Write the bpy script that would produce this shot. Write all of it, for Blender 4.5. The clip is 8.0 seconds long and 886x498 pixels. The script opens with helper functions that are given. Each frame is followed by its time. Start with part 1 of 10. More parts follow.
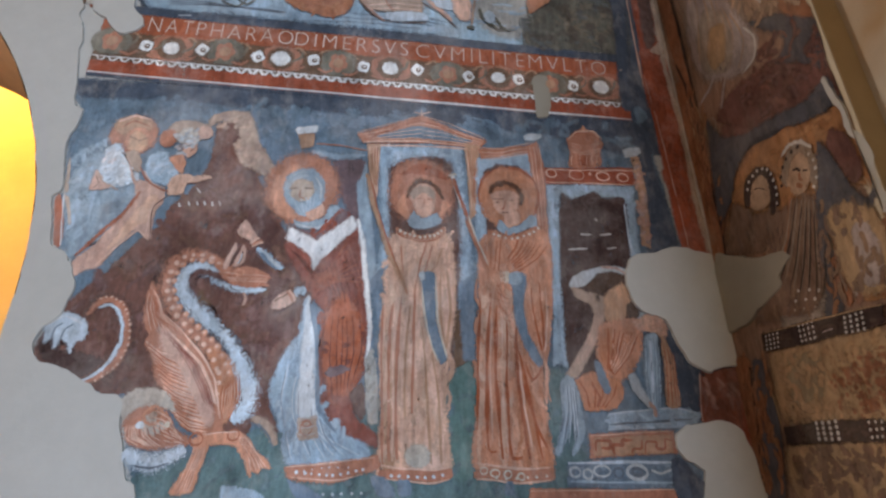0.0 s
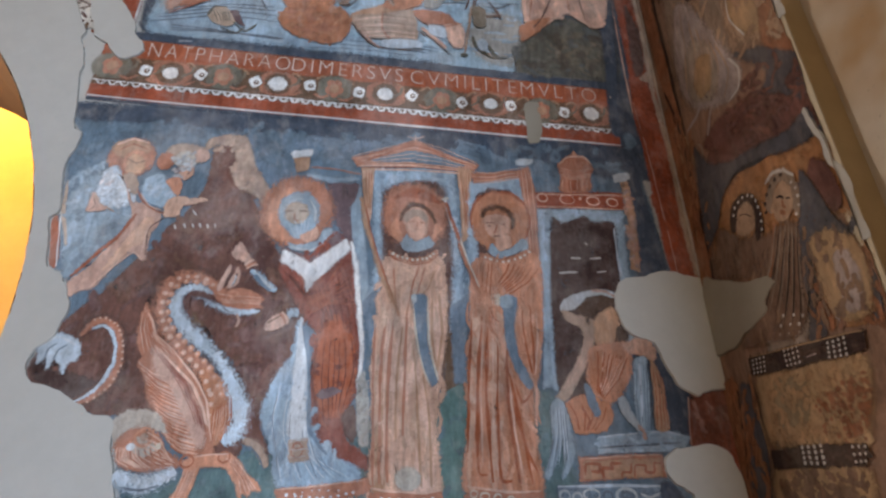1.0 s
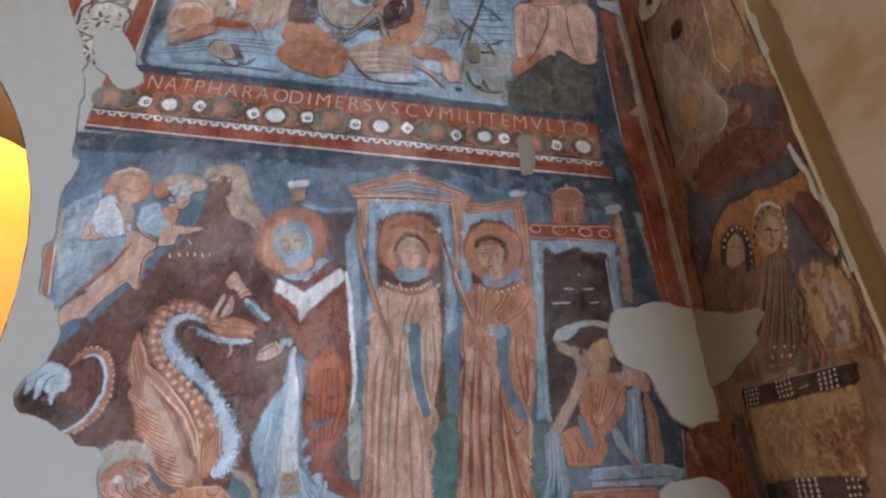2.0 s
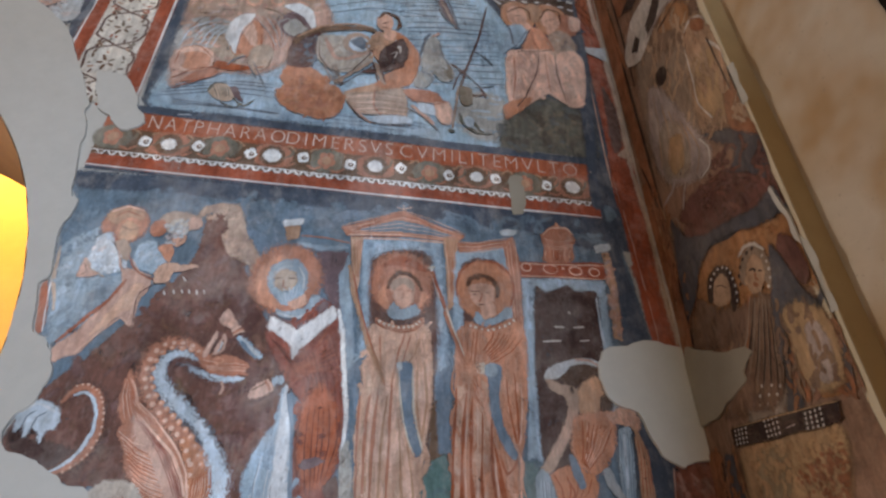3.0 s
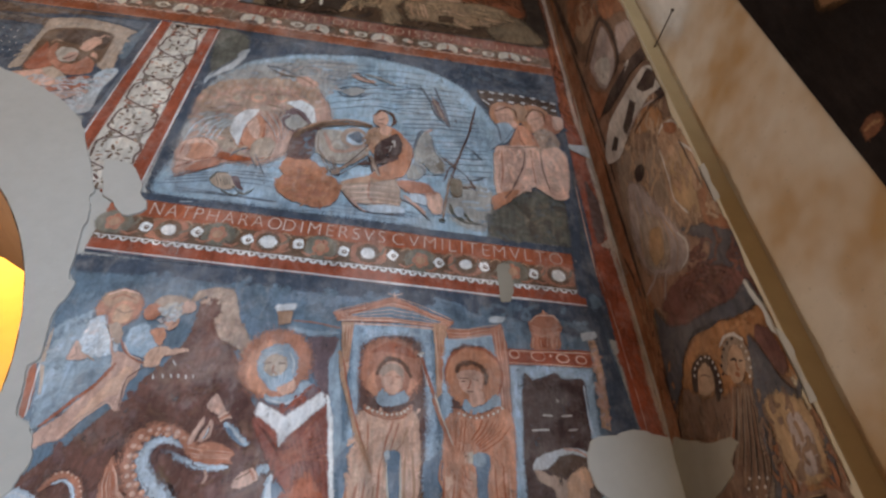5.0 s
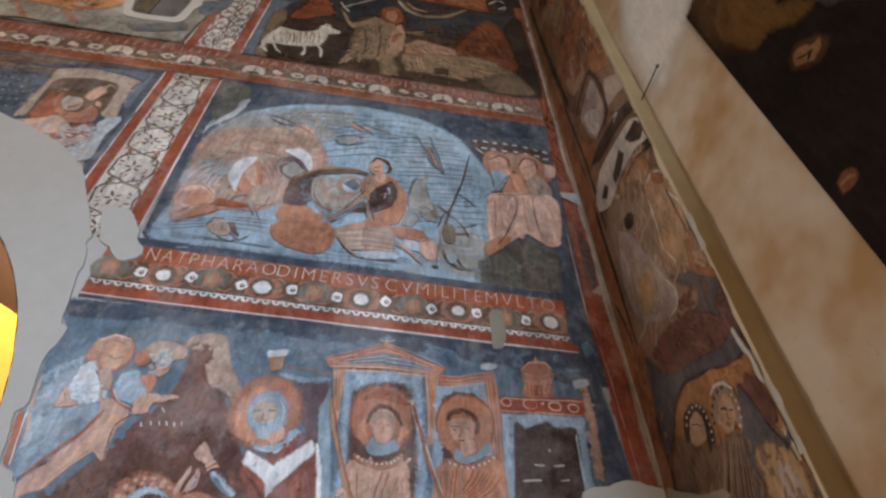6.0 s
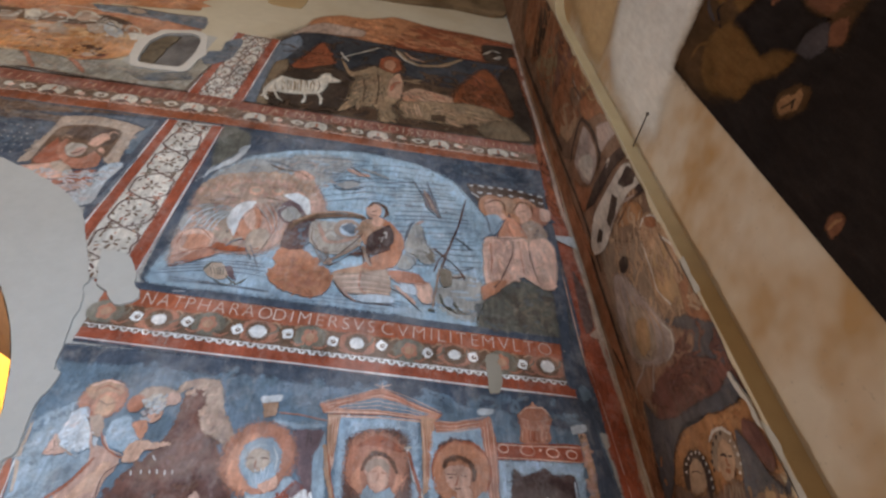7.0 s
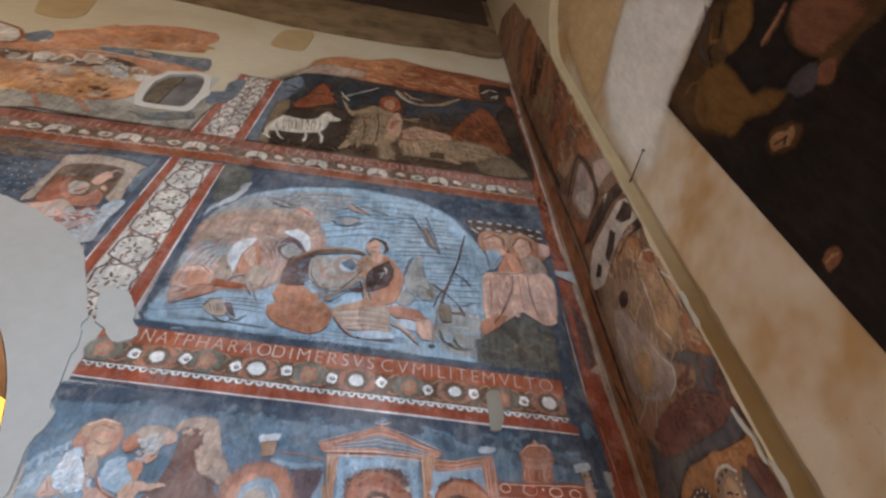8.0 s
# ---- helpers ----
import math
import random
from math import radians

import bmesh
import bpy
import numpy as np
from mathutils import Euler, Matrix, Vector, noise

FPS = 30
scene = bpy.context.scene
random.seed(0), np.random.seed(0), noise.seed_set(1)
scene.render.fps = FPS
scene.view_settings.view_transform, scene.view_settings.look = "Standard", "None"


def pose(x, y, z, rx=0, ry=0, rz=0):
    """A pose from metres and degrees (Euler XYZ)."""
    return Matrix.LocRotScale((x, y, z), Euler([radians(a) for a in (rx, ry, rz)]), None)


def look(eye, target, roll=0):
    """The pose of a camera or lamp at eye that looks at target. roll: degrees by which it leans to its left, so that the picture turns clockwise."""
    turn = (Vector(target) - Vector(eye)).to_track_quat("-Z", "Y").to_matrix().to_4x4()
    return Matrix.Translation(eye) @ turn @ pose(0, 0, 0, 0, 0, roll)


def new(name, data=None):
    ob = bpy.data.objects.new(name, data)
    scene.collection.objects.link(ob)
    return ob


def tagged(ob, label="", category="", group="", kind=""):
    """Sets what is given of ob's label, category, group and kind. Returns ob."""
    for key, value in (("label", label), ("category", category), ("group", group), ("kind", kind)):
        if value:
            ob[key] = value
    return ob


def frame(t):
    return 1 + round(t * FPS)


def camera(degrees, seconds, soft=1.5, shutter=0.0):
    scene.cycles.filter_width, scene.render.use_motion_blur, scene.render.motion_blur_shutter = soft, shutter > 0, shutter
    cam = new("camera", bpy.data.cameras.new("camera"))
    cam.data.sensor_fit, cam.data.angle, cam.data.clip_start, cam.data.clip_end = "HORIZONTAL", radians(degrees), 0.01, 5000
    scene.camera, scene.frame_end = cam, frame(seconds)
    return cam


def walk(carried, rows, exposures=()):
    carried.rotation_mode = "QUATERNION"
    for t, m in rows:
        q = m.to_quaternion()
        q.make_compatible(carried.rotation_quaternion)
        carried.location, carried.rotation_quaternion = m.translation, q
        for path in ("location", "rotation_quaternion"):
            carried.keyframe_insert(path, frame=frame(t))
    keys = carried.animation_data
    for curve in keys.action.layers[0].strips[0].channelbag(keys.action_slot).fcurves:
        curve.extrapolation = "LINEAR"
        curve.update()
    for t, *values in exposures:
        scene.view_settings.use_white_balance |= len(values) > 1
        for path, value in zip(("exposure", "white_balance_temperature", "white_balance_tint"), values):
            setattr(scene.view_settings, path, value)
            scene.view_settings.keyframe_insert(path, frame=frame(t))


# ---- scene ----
# The camera is held in the hand and tilts up along the painted wall.
cam = camera(76.19, 8.0, soft=2.5)
PATH = [  # seconds, x, y, z, yaw, pitch, roll
    (0.0, 0.000, 0.000, 1.600, -6.76, 25.11, -0.18),
    (0.5, 0.015, -0.031, 1.600, -6.99, 25.93, -0.10),
    (1.0, 0.013, -0.047, 1.600, -7.24, 27.05, -0.05),
    (2.5, 0.014, -0.084, 1.588, -8.22, 31.79, -0.13),
    (3.0, 0.018, -0.115, 1.580, -8.57, 33.67, -0.20),
    (3.5, 0.005, -0.141, 1.564, -9.03, 35.85, -0.29),
    (4.0, 0.002, -0.158, 1.559, -9.29, 37.92, -0.31),
    (4.5, -0.005, -0.174, 1.552, -9.68, 39.96, -0.37),
    (6.0, 0.025, -0.249, 1.532, -10.37, 46.40, -0.37),
    (6.5, 0.027, -0.258, 1.531, -10.60, 48.58, -0.54),
    (7.0, 0.033, -0.274, 1.520, -10.74, 50.68, -0.73),
    (7.5, 0.038, -0.300, 1.511, -10.81, 52.78, -0.89),
    (8.0, 0.025, -0.277, 1.508, -11.07, 54.33, -1.24),
]
walk(cam, [(t, pose(x, y, z, 90 + pitch, 0, yaw) @ pose(0, 0, 0, 0, 0, roll)) for t, x, y, z, yaw, pitch, roll in PATH],
     exposures=[(0.0, 0.0, 6190, 17), (1.2, 0.0, 6200, 17), (4.0, -0.02, 6320, 17), (6.0, 0.06, 6270, 17), (8.0, 0.23, 6140, 16)])

# ---------------------------------------------------------------- light
NORTH = 2.6        # face of the painted wall
EAST = 1.774       # face of the painted pier
INFILL = 1.885     # face of the blocked arch in the east wall
PIER = 1.545       # edge of the pier at the arch
SOUTH, WEST, TOP = -6.5, -14.0, 16.0

world = bpy.data.worlds.new("world")
scene.world = world
world.use_nodes = True
wn = world.node_tree.nodes
sky = wn.new("ShaderNodeTexSky")
sky.sky_type, sky.sun_disc = "NISHITA", False
sky.sun_elevation, sky.sun_rotation = radians(40), radians(200)
world.node_tree.links.new(sky.outputs[0], wn["Background"].inputs[0])
wn["Background"].inputs[1].default_value = 0.1


def area_lamp(name, m, width, height, power, colour, spread=180):
    data = bpy.data.lights.new(name, "AREA")
    data.shape, data.size, data.size_y = "RECTANGLE", width, height
    data.energy, data.color, data.spread = power, colour, radians(spread)
    ob = new(name, data)
    ob.matrix_world = m
    return ob


# daylight through the open portal and the window over it, behind the camera
area_lamp("daylight_portal", pose(0.95, SOUTH + 0.08, 2.0, 90, 0, 0), 1.4, 3.8, 372, (0.72, 0.88, 1.0), 138)
area_lamp("daylight_window", pose(-6.4, SOUTH + 0.08, 8.4, 90, 0, 0), 1.4, 3.0, 300, (1.0, 0.76, 0.48))
# warm lamp of the side aisle, then an added fill for the east wall
area_lamp("aisle_lamp", look((-7.0, 5.0, 10.4), (-7.6, 7.6, 7.6)), 0.8, 0.4, 1300, (1.0, 0.64, 0.15))
area_lamp("arch_fill", look((-4.6, 3.02, 3.1), (2.1, 1.0, 3.6)), 0.5, 0.5, 98, (1.0, 0.85, 0.66))


# ---------------------------------------------------------------- materials
def material(name):
    mat = bpy.data.materials.new(name)
    mat.use_nodes = True
    nt = mat.node_tree
    return mat, nt, nt.nodes["Principled BSDF"]


def add(nt, kind, **props):
    node = nt.nodes.new(kind)
    for key, value in props.items():
        if key in node.inputs:
            node.inputs[key].default_value = value
    return node


def noise_of(nt, scale, detail=4.0, rough=0.6, stretch=(1, 1, 1)):
    pos = nt.nodes.new("ShaderNodeNewGeometry")
    mp = nt.nodes.new("ShaderNodeMapping")
    mp.inputs["Scale"].default_value = stretch
    tex = nt.nodes.new("ShaderNodeTexNoise")
    tex.inputs["Scale"].default_value, tex.inputs["Detail"].default_value, tex.inputs["Roughness"].default_value = scale, detail, rough
    nt.links.new(pos.outputs["Position"], mp.inputs["Vector"])
    nt.links.new(mp.outputs["Vector"], tex.inputs["Vector"])
    return tex.outputs["Fac"]


def ramp(nt, fac, lo, hi, a=0.0, b=1.0):
    node = nt.nodes.new("ShaderNodeMapRange")
    node.inputs["From Min"].default_value, node.inputs["From Max"].default_value = lo, hi
    node.inputs["To Min"].default_value, node.inputs["To Max"].default_value = a, b
    nt.links.new(fac, node.inputs["Value"])
    return node.outputs["Result"]


def mix(nt, fac, a, b, blend="MIX"):
    node = nt.nodes.new("ShaderNodeMix")
    node.data_type, node.blend_type = "RGBA", blend
    for sock, value in ((node.inputs[0], fac), (node.inputs[6], a), (node.inputs[7], b)):
        if isinstance(value, bpy.types.NodeSocket):
            nt.links.new(value, sock)
        elif isinstance(value, tuple):
            sock.default_value = (*value, 1)
        else:
            sock.default_value = value
    return node.outputs[2]


def bumped(nt, bsdf, fac, strength, distance):
    b = nt.nodes.new("ShaderNodeBump")
    b.inputs["Strength"].default_value, b.inputs["Distance"].default_value = strength, distance
    nt.links.new(fac, b.inputs["Height"])
    nt.links.new(b.outputs["Normal"], bsdf.inputs["Normal"])


def plaster(name, base, stain, amount=0.6, scale=0.9, grain=0.006, rough=0.9, spots=0.25, edge=(0.38, 0.66), detail=6):
    """Lime plaster: clouded colour, trowel marks, small pits."""
    mat, nt, bsdf = material(name)
    col = mix(nt, ramp(nt, noise_of(nt, scale, detail, 0.62), *edge, 0, amount), base, stain)
    col = mix(nt, ramp(nt, noise_of(nt, 7, 5, 0.7), 0.35, 0.7, 0, 0.25), col, tuple(c * 0.7 for c in base))
    col = mix(nt, ramp(nt, noise_of(nt, 38, 3, 0.6), 0.66, 0.74, 0, spots), col, tuple(c * 0.45 for c in base))
    nt.links.new(col, bsdf.inputs["Base Color"])
    bsdf.inputs["Roughness"].default_value = rough
    bsdf.inputs["Specular IOR Level"].default_value = 0.2
    bumped(nt, bsdf, noise_of(nt, 14, 8, 0.65), 0.5, grain)
    return mat


def painted(name, rough=0.85, wash=1.0, wear=0.3, gloss=0.15, pale=(0.56, 0.52, 0.49), grime=0.5, dry=8.0, loss=0.8):
    """Paint on plaster: each stroke's own tint, clouded by damp, brushed, rubbed pale and flaked."""
    mat, nt, bsdf = material(name)
    tint = nt.nodes.new("ShaderNodeVertexColor")
    tint.layer_name = "tint"
    col = tint.outputs["Color"]
    for scale, detail, stretch, lo, hi, a, b in (
            (1.1, 5, (1, 1, 1), 0.3, 0.7, 1 - 0.28 * wash, 1 + 0.28 * wash),
            (6.0, 7, (1, 1, 0.6), 0.3, 0.7, 1 - 0.34 * wash, 1 + 0.34 * wash),
            (19.0, 7, (1.6, 1.6, 0.35), 0.3, 0.7, 1 - 0.26 * wash, 1 + 0.26 * wash),
            (70.0, 4, (1, 1, 1), 0.3, 0.7, 1 - 0.14 * wash, 1 + 0.14 * wash)):
        col = mix(nt, 1.0, col, ramp(nt, noise_of(nt, scale, detail, 0.68, stretch), lo, hi, a, b), "MULTIPLY")
    col = mix(nt, ramp(nt, noise_of(nt, 4.3, 6, 0.7), 0.42, 0.68, 0, 0.30 * wash), col, mix(nt, 1.0, col, (1.16, 0.94, 0.82), "MULTIPLY"))
    col = mix(nt, ramp(nt, noise_of(nt, 5.7, 6, 0.7, (1, 1, 0.8)), 0.45, 0.70, 0, 0.32 * wash), col, mix(nt, 1.0, col, (0.80, 0.98, 1.16), "MULTIPLY"))
    col = mix(nt, ramp(nt, noise_of(nt, 2.2, 9, 0.74), 0.46, 0.72, 0, wear), col, pale)
    col = mix(nt, ramp(nt, noise_of(nt, 11, 8, 0.75, (1, 1, 0.5)), 0.54, 0.70, 0, wear * 0.8), col, pale)
    col = mix(nt, ramp(nt, noise_of(nt, 45, 5, 0.75), 0.64, 0.70, 0, wear), col, pale)
    col = mix(nt, ramp(nt, noise_of(nt, 8, 9, 0.78, (1.3, 1.3, 0.4)), 0.60, 0.70, 0, grime), col, (0.06, 0.05, 0.05))
    nt.links.new(col, bsdf.inputs["Base Color"])
    # towards the edge of each stroke the brush runs dry and leaves grains of paint
    ends = nt.nodes.new("ShaderNodeMath")
    ends.operation, ends.use_clamp = "ADD", True
    nt.links.new(ramp(nt, tint.outputs["Alpha"], 0, 1, -dry, dry + 1), ends.inputs[0])
    nt.links.new(ramp(nt, noise_of(nt, 120, 6, 0.85, (1, 1, 0.7)), 0.36, 0.64, -dry, dry), ends.inputs[1])
    # flakes and rubbed places bare the coat below
    worn = nt.nodes.new("ShaderNodeMath")
    worn.operation, worn.use_clamp = "ADD", True
    nt.links.new(ends.outputs[0], worn.inputs[0])
    nt.links.new(ramp(nt, noise_of(nt, 9, 12, 0.82, (1, 1, 0.7)), 0.60, 0.66, 0, -loss), worn.inputs[1])
    nt.links.new(worn.outputs[0], bsdf.inputs["Alpha"])
    bsdf.inputs["Roughness"].default_value = rough
    bsdf.inputs["Specular IOR Level"].default_value = gloss
    bumped(nt, bsdf, noise_of(nt, 22, 8, 0.7), 0.5, 0.004)
    return mat


def timber(name, base, dark):
    mat, nt, bsdf = material(name)
    col = mix(nt, ramp(nt, noise_of(nt, 3, 8, 0.7, (0.25, 3, 3)), 0.3, 0.7), base, dark)
    col = mix(nt, ramp(nt, noise_of(nt, 1.2, 5, 0.6), 0.4, 0.7, 0, 0.6), col, tuple(c * 0.5 for c in base))
    nt.links.new(col, bsdf.inputs["Base Color"])
    bsdf.inputs["Roughness"].default_value = 0.75
    bumped(nt, bsdf, noise_of(nt, 5, 8, 0.7, (0.3, 4, 4)), 0.5, 0.01)
    return mat


LIME = plaster("lime_plaster", (0.50, 0.50, 0.48), (0.44, 0.43, 0.40), spots=0.12)
FILLING = plaster("pale_filling_plaster", (0.70, 0.72, 0.69), (0.62, 0.63, 0.59), spots=0.12)
# shade of the east corner put into the colour; also a dull border repair
DULLSHADE = plaster("dull_and_shaded_plaster", (0.36, 0.335, 0.28), (0.28, 0.255, 0.205), 0.7, 2.0, spots=0.3)
PALEFILL = plaster("grey_white_plaster", (0.66, 0.64, 0.60), (0.55, 0.52, 0.47), 0.7, 1.4, 0.008, spots=0.4)
CREAM = plaster("cream_plaster", (0.62, 0.56, 0.43), (0.52, 0.43, 0.29), 0.8, 0.7)
STAINED = plaster("stained_plaster", (0.57, 0.51, 0.425), (0.40, 0.25, 0.11), 0.95, 1.7, 0.01, spots=0.5, edge=(0.37, 0.64), detail=3.0)
JAMB = plaster("olive_plaster", (0.47, 0.36, 0.20), (0.37, 0.275, 0.15), 0.8, 1.5)
TESTPATCH = plaster("test_patch_plaster", (0.50, 0.37, 0.20), (0.42, 0.30, 0.16), 0.6, 1.5)
OCHRE = plaster("ochre_plaster", (0.72, 0.52, 0.26), (0.62, 0.40, 0.18), 0.6, 0.5)
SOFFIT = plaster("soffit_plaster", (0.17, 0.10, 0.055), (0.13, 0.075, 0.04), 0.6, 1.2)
RUBBLE = plaster("brown_render", (0.30, 0.21, 0.12), (0.14, 0.095, 0.05), 1.0, 2.2, 0.03, spots=0.5)
TUFF = plaster("brown_tuff", (0.20, 0.16, 0.11), (0.09, 0.07, 0.05), 0.9, 6.0, 0.05)
STONE = plaster("grey_tuff", (0.22, 0.21, 0.20), (0.10, 0.09, 0.09), 0.9, 4.0, 0.05)
PAVING = plaster("terracotta_floor", (0.38, 0.24, 0.16), (0.28, 0.18, 0.13), 0.8, 1.0)
WOOD = timber("dark_timber", (0.10, 0.06, 0.04), (0.03, 0.02, 0.015))
FRESCO = painted("fresco_paint", dry=5.0)
DIM = painted("dark_fresco_paint", wash=1.0, wear=0.25, pale=(0.38, 0.32, 0.25), grime=0.4, dry=2.0)
# the shade over the upper scene is put into this darker paint
GLOOM = painted("shade_darkened_fresco_paint", wash=1.1, wear=0.12, pale=(0.22, 0.17, 0.12), grime=0.6, dry=0.5)
OIL = painted("oil_paint", rough=0.7, wash=0.8, wear=0.0, gloss=0.03, grime=0.3, loss=0.0)
STAIN = painted("plaster_stain", wash=0.35, wear=0.1, gloss=0.1, pale=(0.56, 0.50, 0.41), grime=0.1, loss=0.0)

iron, iron_nt, iron_bsdf = material("rusty_iron")
iron_bsdf.inputs["Base Color"].default_value = (0.09, 0.07, 0.06, 1)
iron_bsdf.inputs["Metallic"].default_value, iron_bsdf.inputs["Roughness"].default_value = 0.8, 0.6


# ---------------------------------------------------------------- building blocks
def part(name, bm, mat, parent=None, label=""):
    """One mesh object from a bmesh, under a thing or a part."""
    me = bpy.data.meshes.new(name)
    bm.normal_update()
    bm.to_mesh(me)
    bm.free()
    me.materials.append(mat)
    ob = new(name, me)
    ob.parent = parent
    if label:
        ob["label"] = label
    return ob


def thing(name, label, category, kind="", group="", at=(0, 0, 0)):
    ob = new(name)
    ob.empty_display_size = 0.2
    return tagged(ob, label, category, group, kind)


def block(bm, x0, x1, y0, y1, z0, z1):
    v = [bm.verts.new((x, y, z)) for x in (x0, x1) for y in (y0, y1) for z in (z0, z1)]
    for a, b, c, d in ((0, 1, 3, 2), (4, 6, 7, 5), (0, 4, 5, 1), (2, 3, 7, 6), (0, 2, 6, 4), (1, 5, 7, 3)):
        bm.faces.new((v[a], v[b], v[c], v[d]))


def slab(name, box, mat, label="", category="", kind="structure"):
    bm = bmesh.new()
    block(bm, *box)
    return tagged(part(name, bm, mat), label, category, "", kind)


def extruded(bm, outline, put, d0, d1):
    """A closed outline of (a, b) carried from depth d0 to d1; put(a, b, d) gives the place."""
    near = [bm.verts.new(put(a, b, d0)) for a, b in outline]
    far = [bm.verts.new(put(a, b, d1)) for a, b in outline]
    bm.faces.new(near)
    bm.faces.new(far[::-1])
    n = len(outline)
    for i in range(n):
        bm.faces.new((near[i], far[i], far[(i + 1) % n], near[(i + 1) % n]))


def on_north(u, z, d=0.0):
    return (u, NORTH - d, z)


def on_east(u, z, d=0.0):
    return (EAST - d, max(u, PIER + 0.02 + 0.03 * noise.noise((z * 3.0, 0.0, 5.0)) + 0.012 * noise.noise((z * 17.0, 0.0, 2.0))) if d else u, z)


def on_infill(u, z, d=0.0):
    return (INFILL - d, u, z)


# ---------------------------------------------------------------- the church
def arc(cx, cz, r, a0, a1, n=28):
    return [(cx + r * math.cos(radians(a0 + (a1 - a0) * i / n)), cz + r * math.sin(radians(a0 + (a1 - a0) * i / n))) for i in range(n + 1)]


ARCH_X, ARCH_Z, ARCH_R = -4.208, 2.465, 2.575
ARCH_DEPTH = 1.5
SEAM = -2.585  # the wall is laid in two leaves that meet at an old beam hole
hole_right = [(SEAM, 8.60), (-2.54, 8.62), (-2.435, 8.57), (-2.378, 8.435), (-2.329, 8.077), (-2.337, 7.722), (-2.377, 7.622), (SEAM, 7.59)]
hole_left = [(SEAM, 7.59), (-2.653, 7.585), (-2.783, 7.61), (-2.843, 7.84), (-2.874, 8.194), (-2.835, 8.369), (-2.799, 8.489), (SEAM, 8.60)]
bm = bmesh.new()
crown = ARCH_Z + math.sqrt(ARCH_R ** 2 - (SEAM - ARCH_X) ** 2)
turn = math.degrees(math.acos((SEAM - ARCH_X) / ARCH_R))
leaf = [(EAST + 0.6, 0.0), (EAST + 0.6, TOP), (SEAM, TOP)] + hole_right + arc(ARCH_X, ARCH_Z, ARCH_R, turn, 0) + [(ARCH_X + ARCH_R, 0.0)]
extruded(bm, leaf, lambda a, b, d: on_north(a, b, -d), 0.0, ARCH_DEPTH)
leaf = [(WEST, TOP), (WEST, 0.0), (ARCH_X - ARCH_R, 0.0)] + arc(ARCH_X, ARCH_Z, ARCH_R, 180, turn) + hole_left + [(SEAM, TOP)]
extruded(bm, leaf, lambda a, b, d: on_north(a, b, -d), 0.0, ARCH_DEPTH)
wall_north = tagged(part("wall_north", bm, LIME), "tall lime-plastered church wall with an arched opening", "wall", "", "structure")
# the soffit of the arch, dark brown against the grey wall
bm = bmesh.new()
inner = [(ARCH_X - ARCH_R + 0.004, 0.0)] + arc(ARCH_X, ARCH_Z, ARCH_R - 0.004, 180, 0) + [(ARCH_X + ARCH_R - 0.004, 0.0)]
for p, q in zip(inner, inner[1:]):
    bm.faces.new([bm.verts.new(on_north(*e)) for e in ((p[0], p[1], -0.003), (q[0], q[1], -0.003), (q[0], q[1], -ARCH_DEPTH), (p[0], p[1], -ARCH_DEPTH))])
part("arch_soffit", bm, SOFFIT, wall_north, "dark brown underside of the arch")

# the east wall: a painted pier, then a wide arch that was walled up
NICHE_R, SPRING = 1.49, 8.2
bm = bmesh.new()
outline = [(NORTH, 0.0), (NORTH, TOP), (SOUTH, TOP), (SOUTH, 0.0), (PIER - 2 * NICHE_R, 0.0)]
outline += arc(PIER - NICHE_R, SPRING, NICHE_R, 180, 0) + [(PIER, 0.0)]
extruded(bm, outline, lambda a, b, d: (EAST + d, a, b), 0.0, INFILL - EAST)
wall_east = tagged(part("wall_east", bm, CREAM), "church wall with a walled-up arch beside the painted pier", "wall", "", "structure")
bm = bmesh.new()
rim = [(PIER - 2 * NICHE_R + 0.003, 0.0)] + arc(PIER - NICHE_R, SPRING, NICHE_R - 0.003, 180, 0) + [(PIER - 0.003, 0.0)]
for p, q in zip(rim, rim[1:]):
    bm.faces.new([bm.verts.new((EAST + d, a, b)) for a, b, d in ((*p, 0.002), (*q, 0.002), (*q, INFILL - EAST), (*p, INFILL - EAST))])
part("arch_reveal", bm, JAMB, wall_east, "narrow olive-grey reveal of the arch")
wall_infill = slab("wall_infill", (INFILL, INFILL + 0.3, SOUTH, NORTH, 0.0, TOP), STAINED, "stained ochre plaster filling the old arch", "wall")

slab("wall_west", (WEST - 0.3, WEST, SOUTH - 0.3, NORTH + 6, 0.0, TOP), LIME, "plain plastered church wall", "wall")
slab("floor", (WEST - 0.3, INFILL + 0.3, SOUTH - 0.3, NORTH + 6, -0.2, 0.0), PAVING, "worn terracotta church floor", "floor")
slab("ceiling", (WEST - 0.3, INFILL + 0.3, SOUTH - 0.3, NORTH + 6, TOP, TOP + 0.2), WOOD, "dark timber ceiling", "ceiling")

# south wall with the portal and the window that let the daylight in
bm = bmesh.new()
for box in ((WEST, -7.1, 0, TOP), (-7.1, -5.7, 0, 6.9), (-7.1, -5.7, 9.9, TOP), (-5.7, 0.25, 0, TOP), (0.25, 1.65, 3.9, TOP), (1.65, INFILL, 0, TOP)):
    block(bm, box[0], box[1], SOUTH - 0.3, SOUTH, box[2], box[3])
tagged(part("wall_south", bm, LIME), "plain plastered wall with portal and window", "wall", "", "structure")

# added unseen block behind the camera that shades the lower right corner
slab("light_blocker_south", (0.93, EAST, -3.0, -2.4, 0.0, 3.8), RUBBLE, "unseen brown block that shades the corner", "pier")

# side aisle behind the arch
slab("aisle_wall", (WEST, INFILL + 0.3, NORTH + 5.0, NORTH + 5.3, 0.0, TOP), OCHRE, "ochre aisle wall glowing in warm lamplight", "wall")

